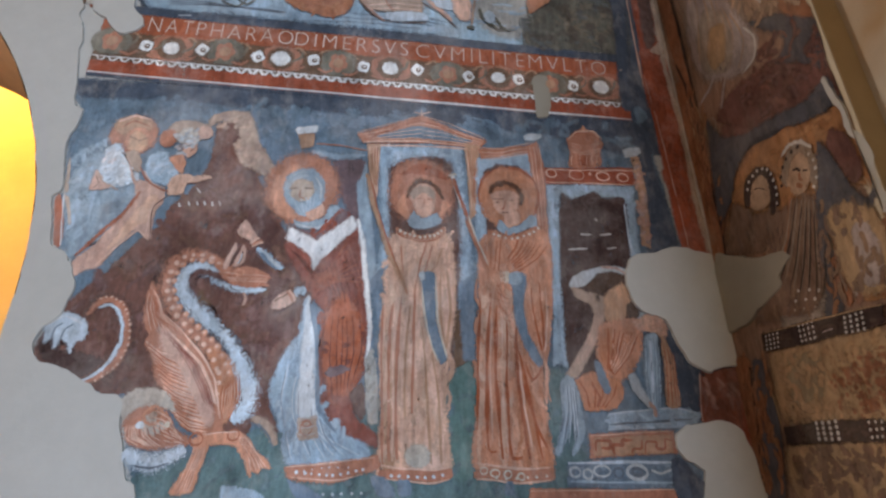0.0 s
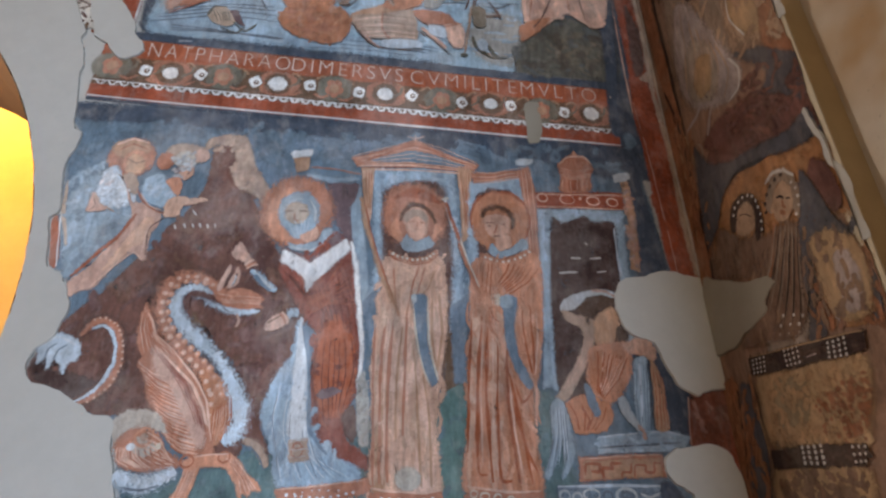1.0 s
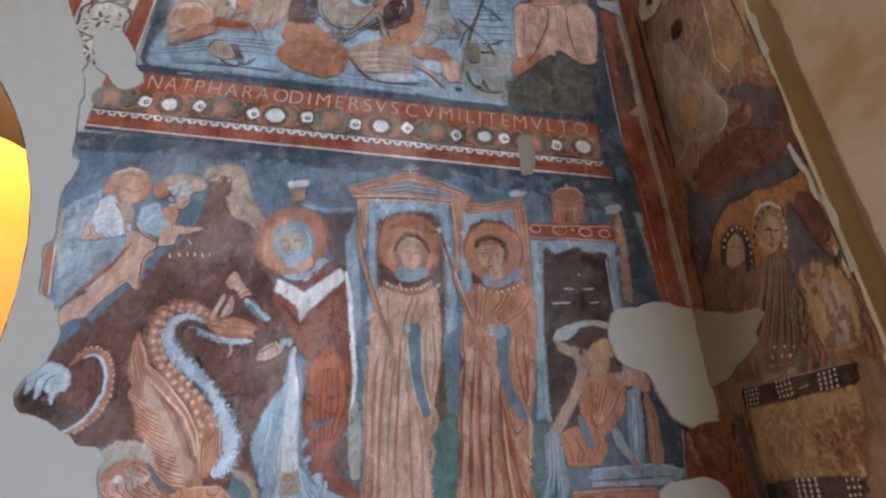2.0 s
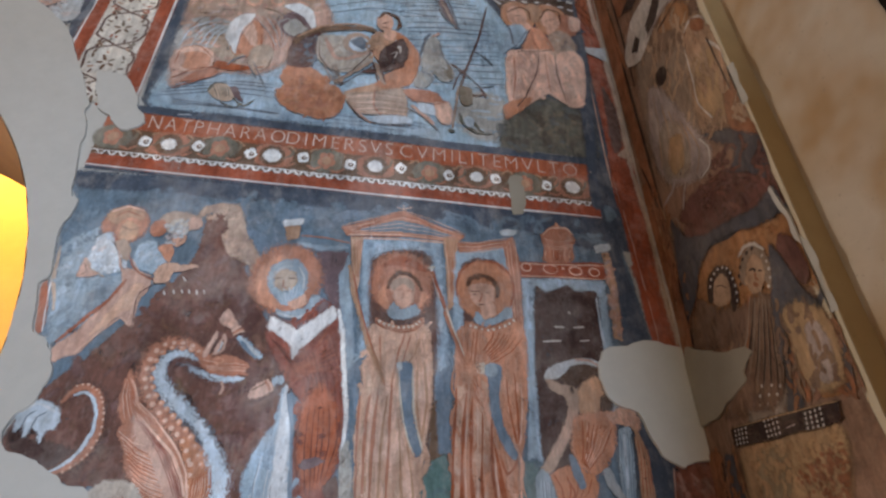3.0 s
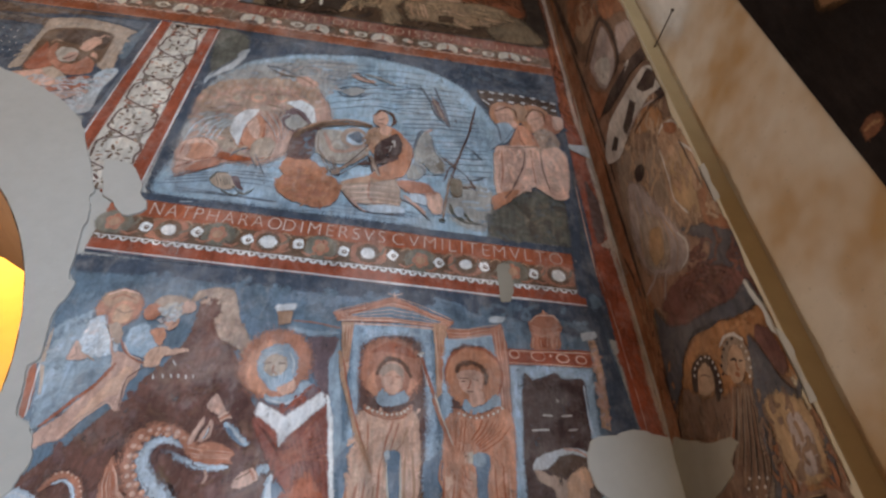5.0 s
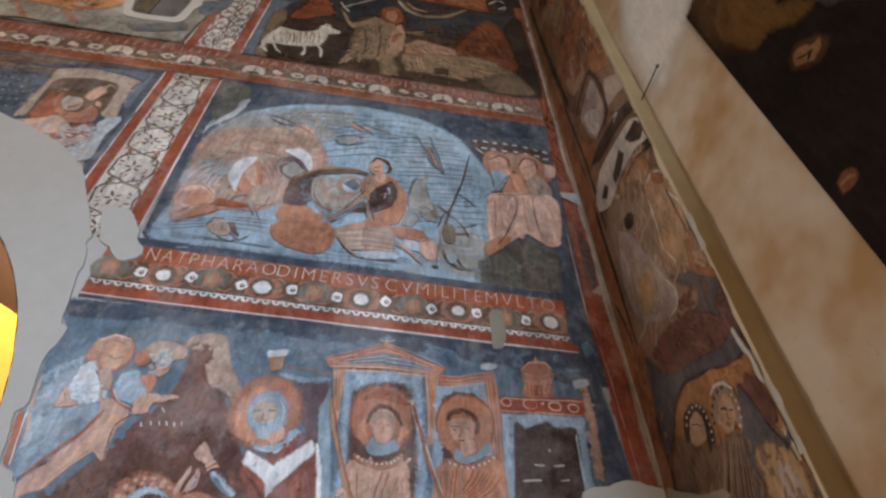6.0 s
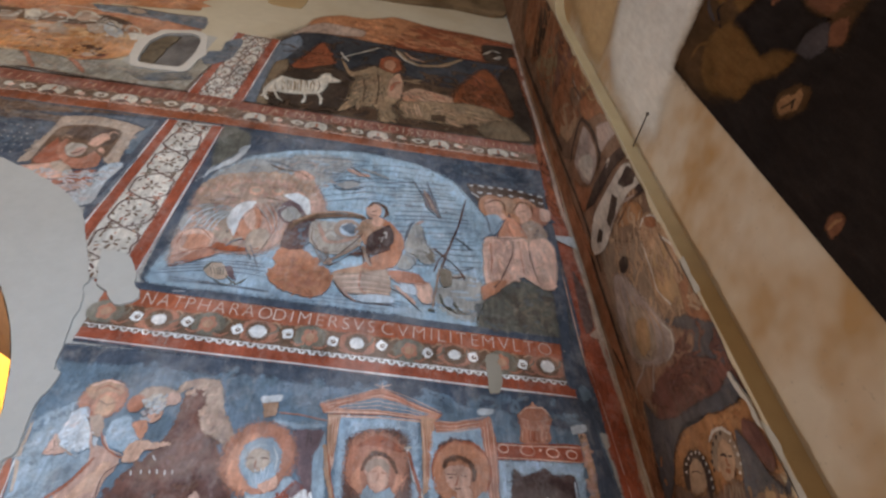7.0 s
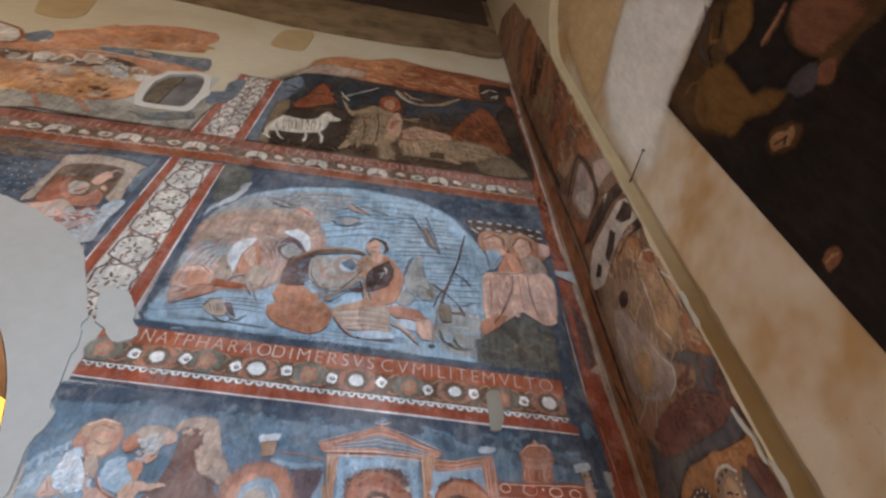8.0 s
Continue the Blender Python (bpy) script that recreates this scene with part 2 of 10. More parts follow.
# ---------------------------------------------------------------- painting on the walls
from mathutils import geometry

# base colours of the pigments
PIGMENT = {
    "BLUE": (0.14, 0.20, 0.26), "NAVY": (0.07, 0.09, 0.125), "SKY": (0.34, 0.45, 0.56), "SKY2": (0.33, 0.44, 0.54),
    "WATER": (0.35, 0.49, 0.60), "STEEL": (0.17, 0.23, 0.3), "SLATE": (0.14, 0.17, 0.21), 
    "GREEN2": (0.13, 0.22, 0.21), "MAROON": (0.16, 0.082, 0.066), "MAROON2": (0.125, 0.066, 0.058), "MAROON3": (0.07, 0.042, 0.038),
    "MAUVE": (0.17, 0.12, 0.13), "BEIGE": (0.45, 0.36, 0.29), "BEIGE2": (0.40, 0.30, 0.24), "GREY": (0.38, 0.38, 0.36),
    "GREY2": (0.46, 0.42, 0.37), "PALE": (0.58, 0.63, 0.68), "PALE2": (0.46, 0.51, 0.55), "WHITE": (0.80, 0.82, 0.83),
    "WHITE2": (0.66, 0.68, 0.70), "PEACH": (0.6, 0.39, 0.29), "PEACH2": (0.68, 0.46, 0.37), "FLESH": (0.55, 0.34, 0.22),
    "FLESH2": (0.60, 0.37, 0.28), "ROSE": (0.50, 0.33, 0.27), "OCHRE2": (0.46, 0.24, 0.145),
    "TAN": (0.43, 0.265, 0.175), "ORANGE2": (0.47, 0.215, 0.125), 
    "BRICK": (0.34, 0.12, 0.07), "RUST": (0.36, 0.11, 0.05), "RED": (0.32, 0.085, 0.045), "REDDIM": (0.24, 0.09, 0.06),
    "REDBAND": (0.36, 0.11, 0.055), "DARKRED": (0.12, 0.04, 0.03), "CRIMSON": (0.24, 0.085, 0.065), "HAIR": (0.13, 0.065, 0.04),
    "UMBER": (0.10, 0.065, 0.048), "UMBER2": (0.16, 0.10, 0.065), "OLIVE": (0.13, 0.13, 0.11), "OLIVE2": (0.20, 0.17, 0.13),
    "WASHWHITE": (0.60, 0.60, 0.58), "BARS": (0.50, 0.48, 0.46), "GREYGREEN": (0.32, 0.30, 0.25), "BEIGEDIM": (0.29, 0.20, 0.12), "PALEWARM": (0.58, 0.54, 0.46),
    "TANDIM": (0.60, 0.385, 0.21),
    
    "TERRA": (0.48, 0.22, 0.105), "APRICOT": (0.56, 0.28, 0.115), "OCHRESTAIN": (0.47, 0.34, 0.19), "PIERBASE": (0.27, 0.165, 0.115), "SAGE": (0.19, 0.18, 0.145), "OILBLACK": (0.017, 0.0135, 0.013), "OILBROWN": (0.06, 0.035, 0.018),
    "MIST": (0.36, 0.37, 0.37), "SALMON": (0.55, 0.275, 0.18), "CLAY": (0.42, 0.195, 0.13), "PINKLINE": (0.64, 0.43, 0.34),
    # the near-black browns below hold the shade of the upper scene
    "COCOA": (0.12, 0.07, 0.06), "SHADEBROWN": (0.045, 0.030, 0.021), "SHADEBROWN2": (0.08, 0.048, 0.028), "DUSK": (0.18, 0.13, 0.08), "EMBER": (0.21, 0.068, 0.026), "INK": (0.042, 0.045, 0.052), "BROWNRED": (0.27, 0.085, 0.038), "FOG": (0.28, 0.36, 0.43), "ICE": (0.48, 0.57, 0.66), "TEAL": (0.12, 0.19, 0.20),
    "CREAMWHITE": (0.62, 0.60, 0.55), "PORANGE": (0.35, 0.175, 0.08), "PRUST": (0.29, 0.13, 0.07), "PMAROON": (0.15, 0.072, 0.06), "PNAVY": (0.085, 0.085, 0.10), "PFLESH": (0.39, 0.265, 0.18),
    "PGREY": (0.32, 0.265, 0.22), "PGREYB": (0.25, 0.19, 0.145), "PMAUVE": (0.36, 0.3, 0.285), "PPALE": (0.53, 0.5, 0.47), "PTAN": (0.38, 0.255, 0.145), "PDARK": (0.05, 0.033, 0.030),
    "PBROWN": (0.19, 0.12, 0.085), "POLIVE": (0.24, 0.19, 0.12),
    "OILOCHRE": (0.11, 0.06, 0.022), "OILFLESH": (0.13, 0.06, 0.035), "OILSKIN": (0.22, 0.125, 0.065), "OILGREY": (0.05, 0.045, 0.05),
}


def spline(points, closed, steps=6):
    """A smooth line through a few points."""
    p = [Vector(q) for q in points]
    n = len(p)
    if n < 3 and not closed:
        return [p[0].lerp(p[-1], i / steps) for i in range(steps + 1)]
    out = []
    for i in range(n if closed else n - 1):
        a, b, c, d = (p[(i + k) % n] if closed else p[min(max(i + k, 0), n - 1)] for k in (-1, 0, 1, 2))
        for s in range(steps):
            t = s / steps
            m0, m1 = 0.32 * (c - a), 0.32 * (d - b)
            out.append(b + m0 * t + (3 * (c - b) - 2 * m0 - m1) * t * t + (2 * (b - c) + m0 + m1) * t ** 3)
    if not closed:
        out.append(p[-1])
    return out


def ragged(line, amount):
    """The unsteady edge of a brush or of broken plaster."""
    return [q + amount * Vector((noise.noise((q.x * 9, q.y * 9, 1.7)) + 0.6 * noise.noise((q.x * 31, q.y * 31, 4.2)),
                                 noise.noise((q.x * 9, q.y * 9, 8.1)) + 0.6 * noise.noise((q.x * 31, q.y * 31, 6.5)))) for q in line]


CANVAS = 0.04  # thickness of the stretched canvas
CANVAS_NORTH, CANVAS_SOUTH, CANVAS_TOP = 0.895, -0.80, 5.215


def on_canvas(u, z, d=0.0):
    return (INFILL - CANVAS - d, u, z)


MOTIFS = []


class Motif:
    """Painted shapes on one wall, laid over one another as coats of paint, in one mesh."""

    count = 0

    def __init__(self, name, parent, coat, put, mat, label):
        self.name, self.parent, self.put, self.mat, self.label = name, parent, put, mat, label
        # no two coats lie in one plane
        self.depth = coat * 0.0015 + 0.00002 * (Motif.count % 9)
        Motif.count += 1
        self.soft, self.loose, self.shade = {OIL: 0.03, STAIN: 0.2}.get(mat, 0.02), False, 1.0
        self.ground, self.lean = (0, 0, 0), 0.0
        self.drawn = name == "painted_figure"
        self.split = name in ("painted_ground", "painted_margin", "painted_building", "painted_scene", "painted_cave", "painted_creature", "painted_fish", "painted_altar")
        self.bm = bmesh.new()
        self.tint = self.bm.loops.layers.float_color.new("tint")
        MOTIFS.append(self)

    def brush(self, soft=None, drawn=None):
        """How far the paint of the next shapes thins out, and whether they have a contour."""
        self.soft = (soft or 0.02) * (1.6 if (soft or 0) > 0.022 else 1.0) * (6.0 if self.mat is GLOOM else 1.0)
        self.drawn = self.drawn if drawn is None else drawn

    def facet(self, pigment, corners):
        """corners: (vertex, strength of the paint)."""
        f = self.bm.faces.new([v for v, _ in corners])
        for loop, (_, strength) in zip(f.loops, corners):
            loop[self.tint] = (*(self.shade * (k + self.lean * (g - k)) for k, g in zip(PIGMENT[pigment], self.ground)), strength)

    def face(self, pigment, line, soft=None):
        """A filled shape whose paint thins out across its edge."""
        n = len(line)
        area = sum(line[i].x * line[(i + 1) % n].y - line[(i + 1) % n].x * line[i].y for i in range(n)) / 2
        girth = sum((line[(i + 1) % n] - line[i]).length for i in range(n))
        soft = min(soft or self.soft, (0.65 if self.mat in (OIL, STAIN) else 0.5) * abs(area) / max(girth, 1e-6))
        inner, outer = [], []
        for i, q in enumerate(line):
            way = line[(i + 1) % n] - line[i - 1]
            way = way.normalized() if way.length > 1e-7 else Vector((1, 0))
            out = Vector((way.y, -way.x)) * (1 if area > 0 else -1)
            inner.append(q - out * soft * 0.7)
            outer.append(q + out * soft * 0.9)
        if girth < 0.2:  # a dot of thick paint
            self.facet(pigment, [(self.bm.verts.new(self.put(q[0], q[1], self.depth)), 1.0) for q in line[::2]])
            return
        spots, _, tris, origin, *_ = geometry.delaunay_2d_cdt(inner, [], [list(range(n))], 1, 1e-6)
        core = [self.bm.verts.new(self.put(q[0], q[1], self.depth + 0.00004)) for q in spots]
        edge = {k: core[i] for i, ks in enumerate(origin) for k in ks}
        rim = [self.bm.verts.new(self.put(q[0], q[1], self.depth - 0.00001 * (i % 3))) for i, q in enumerate(outer)]
        for tri in tris:
            self.facet(pigment, [(core[k], 1.0) for k in tri])
        for i in range(n):
            j = (i + 1) % n
            if i in edge and j in edge and edge[i] is not edge[j]:
                self.facet(pigment, ((edge[i], 1.0), (rim[i], 0.0), (rim[j], 0.0), (edge[j], 1.0)))

    def coat(self):
        """The next coat lies over the last; on a ground each area is a part of its own."""
        self.depth += 0.00012
        if self.split and self.bm.faces and not self.loose:
            tagged(part(self.name, self.bm, self.mat, self.parent, self.label), kind="stuff" if self.name == "brushwork" else "")
            self.name, self.label = "painted_area", ""
            self.bm = bmesh.new()
            self.tint = self.bm.loops.layers.float_color.new("tint")

    def fill(self, pigment, *points):
        self.coat()
        line = ragged(spline(points, True), 0.008)
        self.face(pigment, line)
        if self.drawn:  # the brown contour that the painter drew round each shape
            self.shade = 0.62
            self.ribbon(pigment, 0.005, line + line[:2])
            self.shade = 1.0

    def cut(self, pigment, *points):
        self.coat()
        line = []
        for p, q in zip(points, points[1:] + points[:1]):
            line += [Vector(p).lerp(Vector(q), i / 6) for i in range(6)]
        self.face(pigment, ragged(line, 0.006))

    def ribbon(self, pigment, width, line):
        """One stroke: a broad one is soft at its edges, a fine one swells and breaks off."""
        self.coat()
        n = len(line) - 1
        fine = width < 0.016
        pairs = []
        for i, q in enumerate(line):
            way = (line[min(i + 1, n)] - line[max(i - 1, 0)])
            way = way.normalized() if way.length > 1e-6 else Vector((1, 0))
            side = Vector((-way.y, way.x))
            s = i / max(n, 1)
            half = width * (0.5 + 0.5 * min(1.0, 6 * s, 6 * (1 - s))) * (1 + 0.35 * noise.noise((q.x * 17, q.y * 17, 2.2)))
            half *= 0.6 * max(0.25, min(1.2, 0.9 + 0.9 * noise.noise((q.x * 7, q.y * 7, 9.1)))) if fine else 0.8
            pairs.append([self.bm.verts.new(self.put(*(q + side * k * half), self.depth - 0.00001 * (i % 5))) for k in (1, 0, -1)])
        for (a, m, b), (c, k, d) in zip(pairs, pairs[1:]):
            if fine:
                self.facet(pigment, ((a, 1.0), (b, 1.0), (d, 1.0), (c, 1.0)))
            else:
                self.facet(pigment, ((a, 0.0), (m, 1.0), (k, 1.0), (c, 0.0)))
                self.facet(pigment, ((m, 1.0), (b, 0.0), (d, 0.0), (k, 1.0)))

    def line(self, pigment, width, *points):
        self.ribbon(pigment, width, ragged(spline(points, False), 0.004))

    def folds(self, pigment, width, count, first, last):
        level = self.depth
        for i in range(count):
            t = (i + 0.3 * math.sin(7.3 * i)) / max(count - 1, 1)
            pts = [Vector(a).lerp(Vector(b), t) for a, b in zip(first, last)]
            self.ribbon(pigment, 0.62 * width * (0.7 + 0.5 * abs(math.sin(3.1 * i + width * 400))), ragged(spline(pts, False), 0.006))
            self.depth = level + 0.0001

    def disc(self, pigment, centre, rx, rz):
        self.coat()
        c = Vector(centre)
        self.face(pigment, ragged([c + Vector((rx * math.cos(k * math.pi / 14), rz * math.sin(k * math.pi / 14))) for k in range(28)], 0.004))

    def ring(self, pigment, width, centre, rx, rz):
        c = Vector(centre)
        self.ribbon(pigment, width, ragged([c + Vector((rx * math.cos(k * math.pi / 14), rz * math.sin(k * math.pi / 14))) for k in range(29)], 0.003))

    def beads(self, pigment, radius, step, *points):
        line = spline(points, False, 10)
        gone = 0.0
        for a, b in zip(line, line[1:]):
            gone += (b - a).length
            if gone >= step:
                gone = 0.0
                r = radius * (0.8 + 0.4 * abs(noise.noise((b.x * 40, b.y * 40, 0))))
                self.disc(pigment, b, r, r)
                self.depth -= 0.00011

    def dabs(self, pigments, count, length, width, angle, spread, *region):
        """Short loose strokes scattered over a region, as the painter left them."""
        rng = random.Random(count * 7 + len(region))
        us, zs = [q[0] for q in region], [q[1] for q in region]
        self.coat()
        if self.split:
            self.name, self.label = "brushwork", ""
        self.loose = True
        level = self.depth
        made = 0
        for _ in range(count * 6):
            c = Vector((rng.uniform(min(us), max(us)), rng.uniform(min(zs), max(zs))))
            inside = False
            for (x0, z0), (x1, z1) in zip(region, region[1:] + region[:1]):
                if (z0 > c.y) != (z1 > c.y) and c.x < x0 + (x1 - x0) * (c.y - z0) / (z1 - z0):
                    inside = not inside
            if not inside:
                continue
            a, k = radians(angle + rng.gauss(0, spread)), length * rng.uniform(0.4, 1.3) / 2
            way = Vector((math.cos(a), math.sin(a)))
            bend = Vector((-way.y, way.x)) * rng.uniform(-0.5, 0.5) * k
            self.depth = level + 0.000012 * (made % 40)
            self.shade, self.ground, self.lean = rng.uniform(0.86, 1.14), PIGMENT[pigments[0]], 0.82 if self.mat is DIM else 0.66
            self.ribbon(rng.choice(pigments), 1.6 * width * rng.uniform(0.5, 1.4), spline([c - way * k, c + bend, c + way * k], False, 3))
            made += 1
            if made == count:
                break
        self.depth = level + 0.0004
        self.loose, self.shade, self.lean = False, 1.0, 0.0

    def bead_grid(self, pigment, n, a, b, c, d):
        r = 0.16 * (Vector(b) - Vector(a)).length / n * 2
        for i in range(n):
            for j in range(n):
                s, t = i / (n - 1), j / (n - 1)
                self.disc(pigment, Vector(a).lerp(Vector(b), s).lerp(Vector(c).lerp(Vector(d), s), t), r, r)
                self.depth -= 0.00011


def finish_motifs():
    for m in MOTIFS:
        tagged(part(m.name, m.bm, m.mat, m.parent, m.label), kind="stuff" if m.name == "brushwork" else "")
    MOTIFS.clear()


def lettering(parent, text, u0, u1, z0, z1, depth, mat):
    """A painted word from (u0, z0) to (u1, z1) in letters of the built-in font."""
    data = bpy.data.curves.new("lettering", "FONT")
    data.body, data.size, data.offset, data.space_character = text, 1.0, -0.022, 1.25
    ob = bpy.data.objects.new("lettering", data)
    scene.collection.objects.link(ob)
    bpy.context.view_layer.update()
    me = bpy.data.meshes.new_from_object(ob.evaluated_get(bpy.context.evaluated_depsgraph_get()))
    bpy.data.objects.remove(ob)
    xs, ys = [v.co.x for v in me.vertices], [v.co.y for v in me.vertices]
    x0, kx, y0 = min(xs), (u1 - u0) / (max(xs) - min(xs)), min(ys)
    for v in me.vertices:
        s = (v.co.x - x0) / (max(xs) - x0)
        zb = z0[0] + (z0[1] - z0[0]) * s
        v.co = on_north(u0 + (v.co.x - x0) * kx, zb + (v.co.y - y0) * z1 / (max(ys) - y0), depth)
    bm = bmesh.new()
    bm.from_mesh(me)
    left = set(bm.faces)
    while left:  # each letter is a piece of its own
        island, rim = set(), [min(left, key=lambda f: f.calc_center_median().x)]
        while rim:
            f = rim.pop()
            if f in left:
                left.discard(f)
                island.add(f)
                rim += [g for e in f.edges for g in e.link_faces]
        one = bmesh.new()
        made = {v: one.verts.new(v.co) for v in bm.verts if any(f in island for f in v.link_faces)}
        for f in island:
            one.faces.new([made[v] for v in f.verts])
        part("letter", one, mat, parent, "")
    bm.free()


LETTER = plaster("white_letter_paint", (0.70, 0.61, 0.55), (0.52, 0.38, 0.31), 1.0, 9.0, 0.003)
FAINT = plaster("faded_letter_paint", (0.62, 0.49, 0.37), (0.42, 0.27, 0.18), 1.0, 9.0, 0.003)

lower = thing("fresco", "worn fresco of a dragon and haloed figures on plaster", "fresco", group="frescoes of the painted wall")
middle = thing("fresco", "fresco of a pale blue sea with drowning figures", "fresco", group="frescoes of the painted wall")
upper = thing("fresco", "dark fresco of a sheep, a swordsman and an altar", "fresco", group="frescoes of the painted wall")
aisle_side = thing("fresco", "torn fresco fragment in navy and orange over the arch", "fresco", group="frescoes of the painted wall")
top_side = thing("fresco", "torn orange and grey fresco fragment high on the wall", "fresco", group="frescoes of the painted wall")
pier = thing("fresco", "dark brown fresco on the side pier", "fresco", group="frescoes of the painted wall")
oil = thing("oil_painting", "very dark oil painting on canvas hanging on stained plaster", "painting")


# painted ornament bands between the scenes
def border(parent, u0, u1, z0, z1, h, first, period, label, words, bars=(), worn=False):
    """A band that climbs from z0 to z1: red strip, white scallop, ornament, red strip with capitals."""
    zz = lambda u, k: z0 + (z1 - z0) * (u - u0) / (u1 - u0) + k * h
    m = Motif("painted_border", parent, 4, on_north, FRESCO, label)
    n = 12
    us = [u0 + (u1 - u0) * i / n for i in range(n + 1)]
    coats = (("NAVY", -0.05, 0.02), ("RED", 0.0, 0.2), ("UMBER2", 0.2, 0.64), ("REDBAND", 0.62, 0.92), ("NAVY", 0.92, 1.04))
    if worn:
        coats = (("NAVY", -0.04, 0.02), ("BROWNRED", 0.0, 0.26), ("UMBER2", 0.25, 0.66), ("REDDIM", 0.62, 0.97), ("SHADEBROWN", 0.96, 1.02))
    for pig, lo, hi in coats:
        m.coat()
        m.face(pig, ragged([Vector((u, zz(u, lo))) for u in us] + [Vector((u, zz(u, hi))) for u in us[::-1]], 0.006))
    m.ribbon("OCHRE2" if worn else "WHITE2", 0.006 if worn else 0.012, ragged([Vector((u, zz(u, 0.01))) for u in us], 0.004))
    pale = "PALEWARM" if worn else "WHITE"
    # a row of small white scallops, run together where the brush was wet
    teeth = int((u1 - u0) / (0.085 if worn else 0.062))
    wave = []
    for i in range(teeth * 4):
        u = u0 + (i + 0.5) * (u1 - u0) / teeth / 4
        wave.append(Vector((u, zz(u, (0.275 if worn else 0.215) + (0.018 if worn else 0.026) * (1 if i % 4 < 2 else -1)) + 0.008 * noise.noise((u * 6, z0, 0)))))
    m.ribbon("PINKLINE" if worn else pale, 0.021 if worn else 0.019, wave)
    if not worn:
        m.ribbon(pale, 0.008, ragged([Vector((u, zz(u, 0.245))) for u in us], 0.005))
    k0 = int((u0 - first) / period) - 1
    level = m.depth
    kinds = ((0.16, "leaf"), (0.48, "leaf"), (0.82, "leaf"), (0.0, "flower"), (0.35, "drop"), (0.67, "eye")) if worn else (
        (0.0, "oval"), (0.24, "eye"), (0.5, "rosette"), (0.75, "eye"), (0.12, "leaf"), (0.87, "leaf"), (0.36, "leaf"), (0.63, "leaf"))
    for k in range(k0, int((u1 - first) / period) + 2):
        for off, kind in kinds:
            u = first + (k + off) * period + 0.02 * math.sin(5.1 * k + 9 * off)
            if not u0 + 0.05 < u < u1 - 0.05:
                continue
            z = zz(u, 0.46) + 0.008 * math.sin(11 * u)
            m.depth = level
            g = 1 + 0.12 * math.sin(7 * u)
            if kind == "oval":
                m.disc("CLAY", (u, z), 0.20 * period, 0.19 * h)
                m.disc("UMBER2", (u, z), 0.12 * period, 0.16 * h)
                m.disc("WHITE", (u, z), 0.074 * period * g, 0.095 * h * g)
            elif kind == "eye":
                m.disc("UMBER2", (u, z), 0.085 * period, 0.125 * h)
                m.coat()
                m.face(pale, [Vector((u, z)) + Vector(((0.105 if worn else 0.055) * period * math.cos(q), 0.085 * h * math.sin(q))) * (1 + 0.09 * math.sin(4 * q + 5 * u)) for q in (2 * math.pi * i / 18 for i in range(18))])
                m.disc("UMBER2", (u + 0.005, z - 0.004), (0.048 if worn else 0.026) * period, (0.045 if worn else 0.036) * h)
                m.disc(pale, (u + 0.006, z), 0.010 * period, 0.014 * h)
            elif kind == "flower":
                m.disc("COCOA", (u, z), 0.21 * period, 0.15 * h)
                for dx, dz, r in ((-0.135, -0.045, 0.042), (0.13, -0.04, 0.045), (-0.09, 0.015, 0.07), (0.09, 0.02, 0.07), (-0.035, 0.045, 0.06), (0.04, 0.045, 0.055)):
                    m.disc("PALEWARM", (u + dx * period, z + dz * h), r * period * g, 0.105 * h)
                m.disc("CLAY", (u + 0.004, z + 0.02 * h), 0.022 * period, 0.075 * h)
                for side in (-1, 1):
                    m.line("GREY2", 0.010, (u + side * 0.05 * period, z + 0.10 * h), (u + side * 0.085 * period, z + 0.03 * h), (u + side * 0.10 * period, z - 0.05 * h))
            elif kind == "drop":
                m.disc("PALEWARM", (u - 0.012, z + 0.01), 0.055 * period * g, 0.07 * h)
                m.disc("PEACH2", (u + 0.025, z - 0.008), 0.045 * period, 0.055 * h)
            elif kind == "rosette":
                m.disc("SAGE", (u, z), 0.17 * period, 0.20 * h)
                m.disc("OLIVE2", (u + 0.02, z - 0.01), 0.10 * period, 0.13 * h)
                for a in range(5):
                    q = 2 * math.pi * a / 5 + k
                    m.disc("CLAY", (u + 0.05 * period * math.cos(q), z + 0.08 * h * math.sin(q)), 0.04 * period, 0.065 * h)
                m.disc("TAN", (u, z), 0.05 * period, 0.07 * h)
            else:
                m.line("TAN", 0.016, (u - 0.05, z + 0.10 * h), (u, z + 0.17 * h), (u + 0.05, z + 0.08 * h))
                m.line("CLAY", 0.02, (u - 0.05, z - 0.12 * h), (u, z - 0.16 * h), (u + 0.05, z - 0.1 * h))
                m.line("OLIVE2", 0.014, (u - 0.03, z - 0.05 * h), (u + 0.02, z + 0.02 * h), (u + 0.03, z + 0.12 * h))
    for a, b in bars:  # capitals too worn to read
        u = a
        while u < b:
            m.line("TAN", 0.012, (u, zz(u, 0.69)), (u + 0.006, zz(u, 0.84)))
            m.depth -= 0.00011
            u += 0.05 + 0.035 * abs(math.sin(37 * u))
    finish_motifs()
    for text, a, b in words:
        lettering(parent, text, a, b, (zz(a, 0.675), zz(b, 0.675)), 0.21 * h, m.depth + 0.0015, FAINT if worn else LETTER)


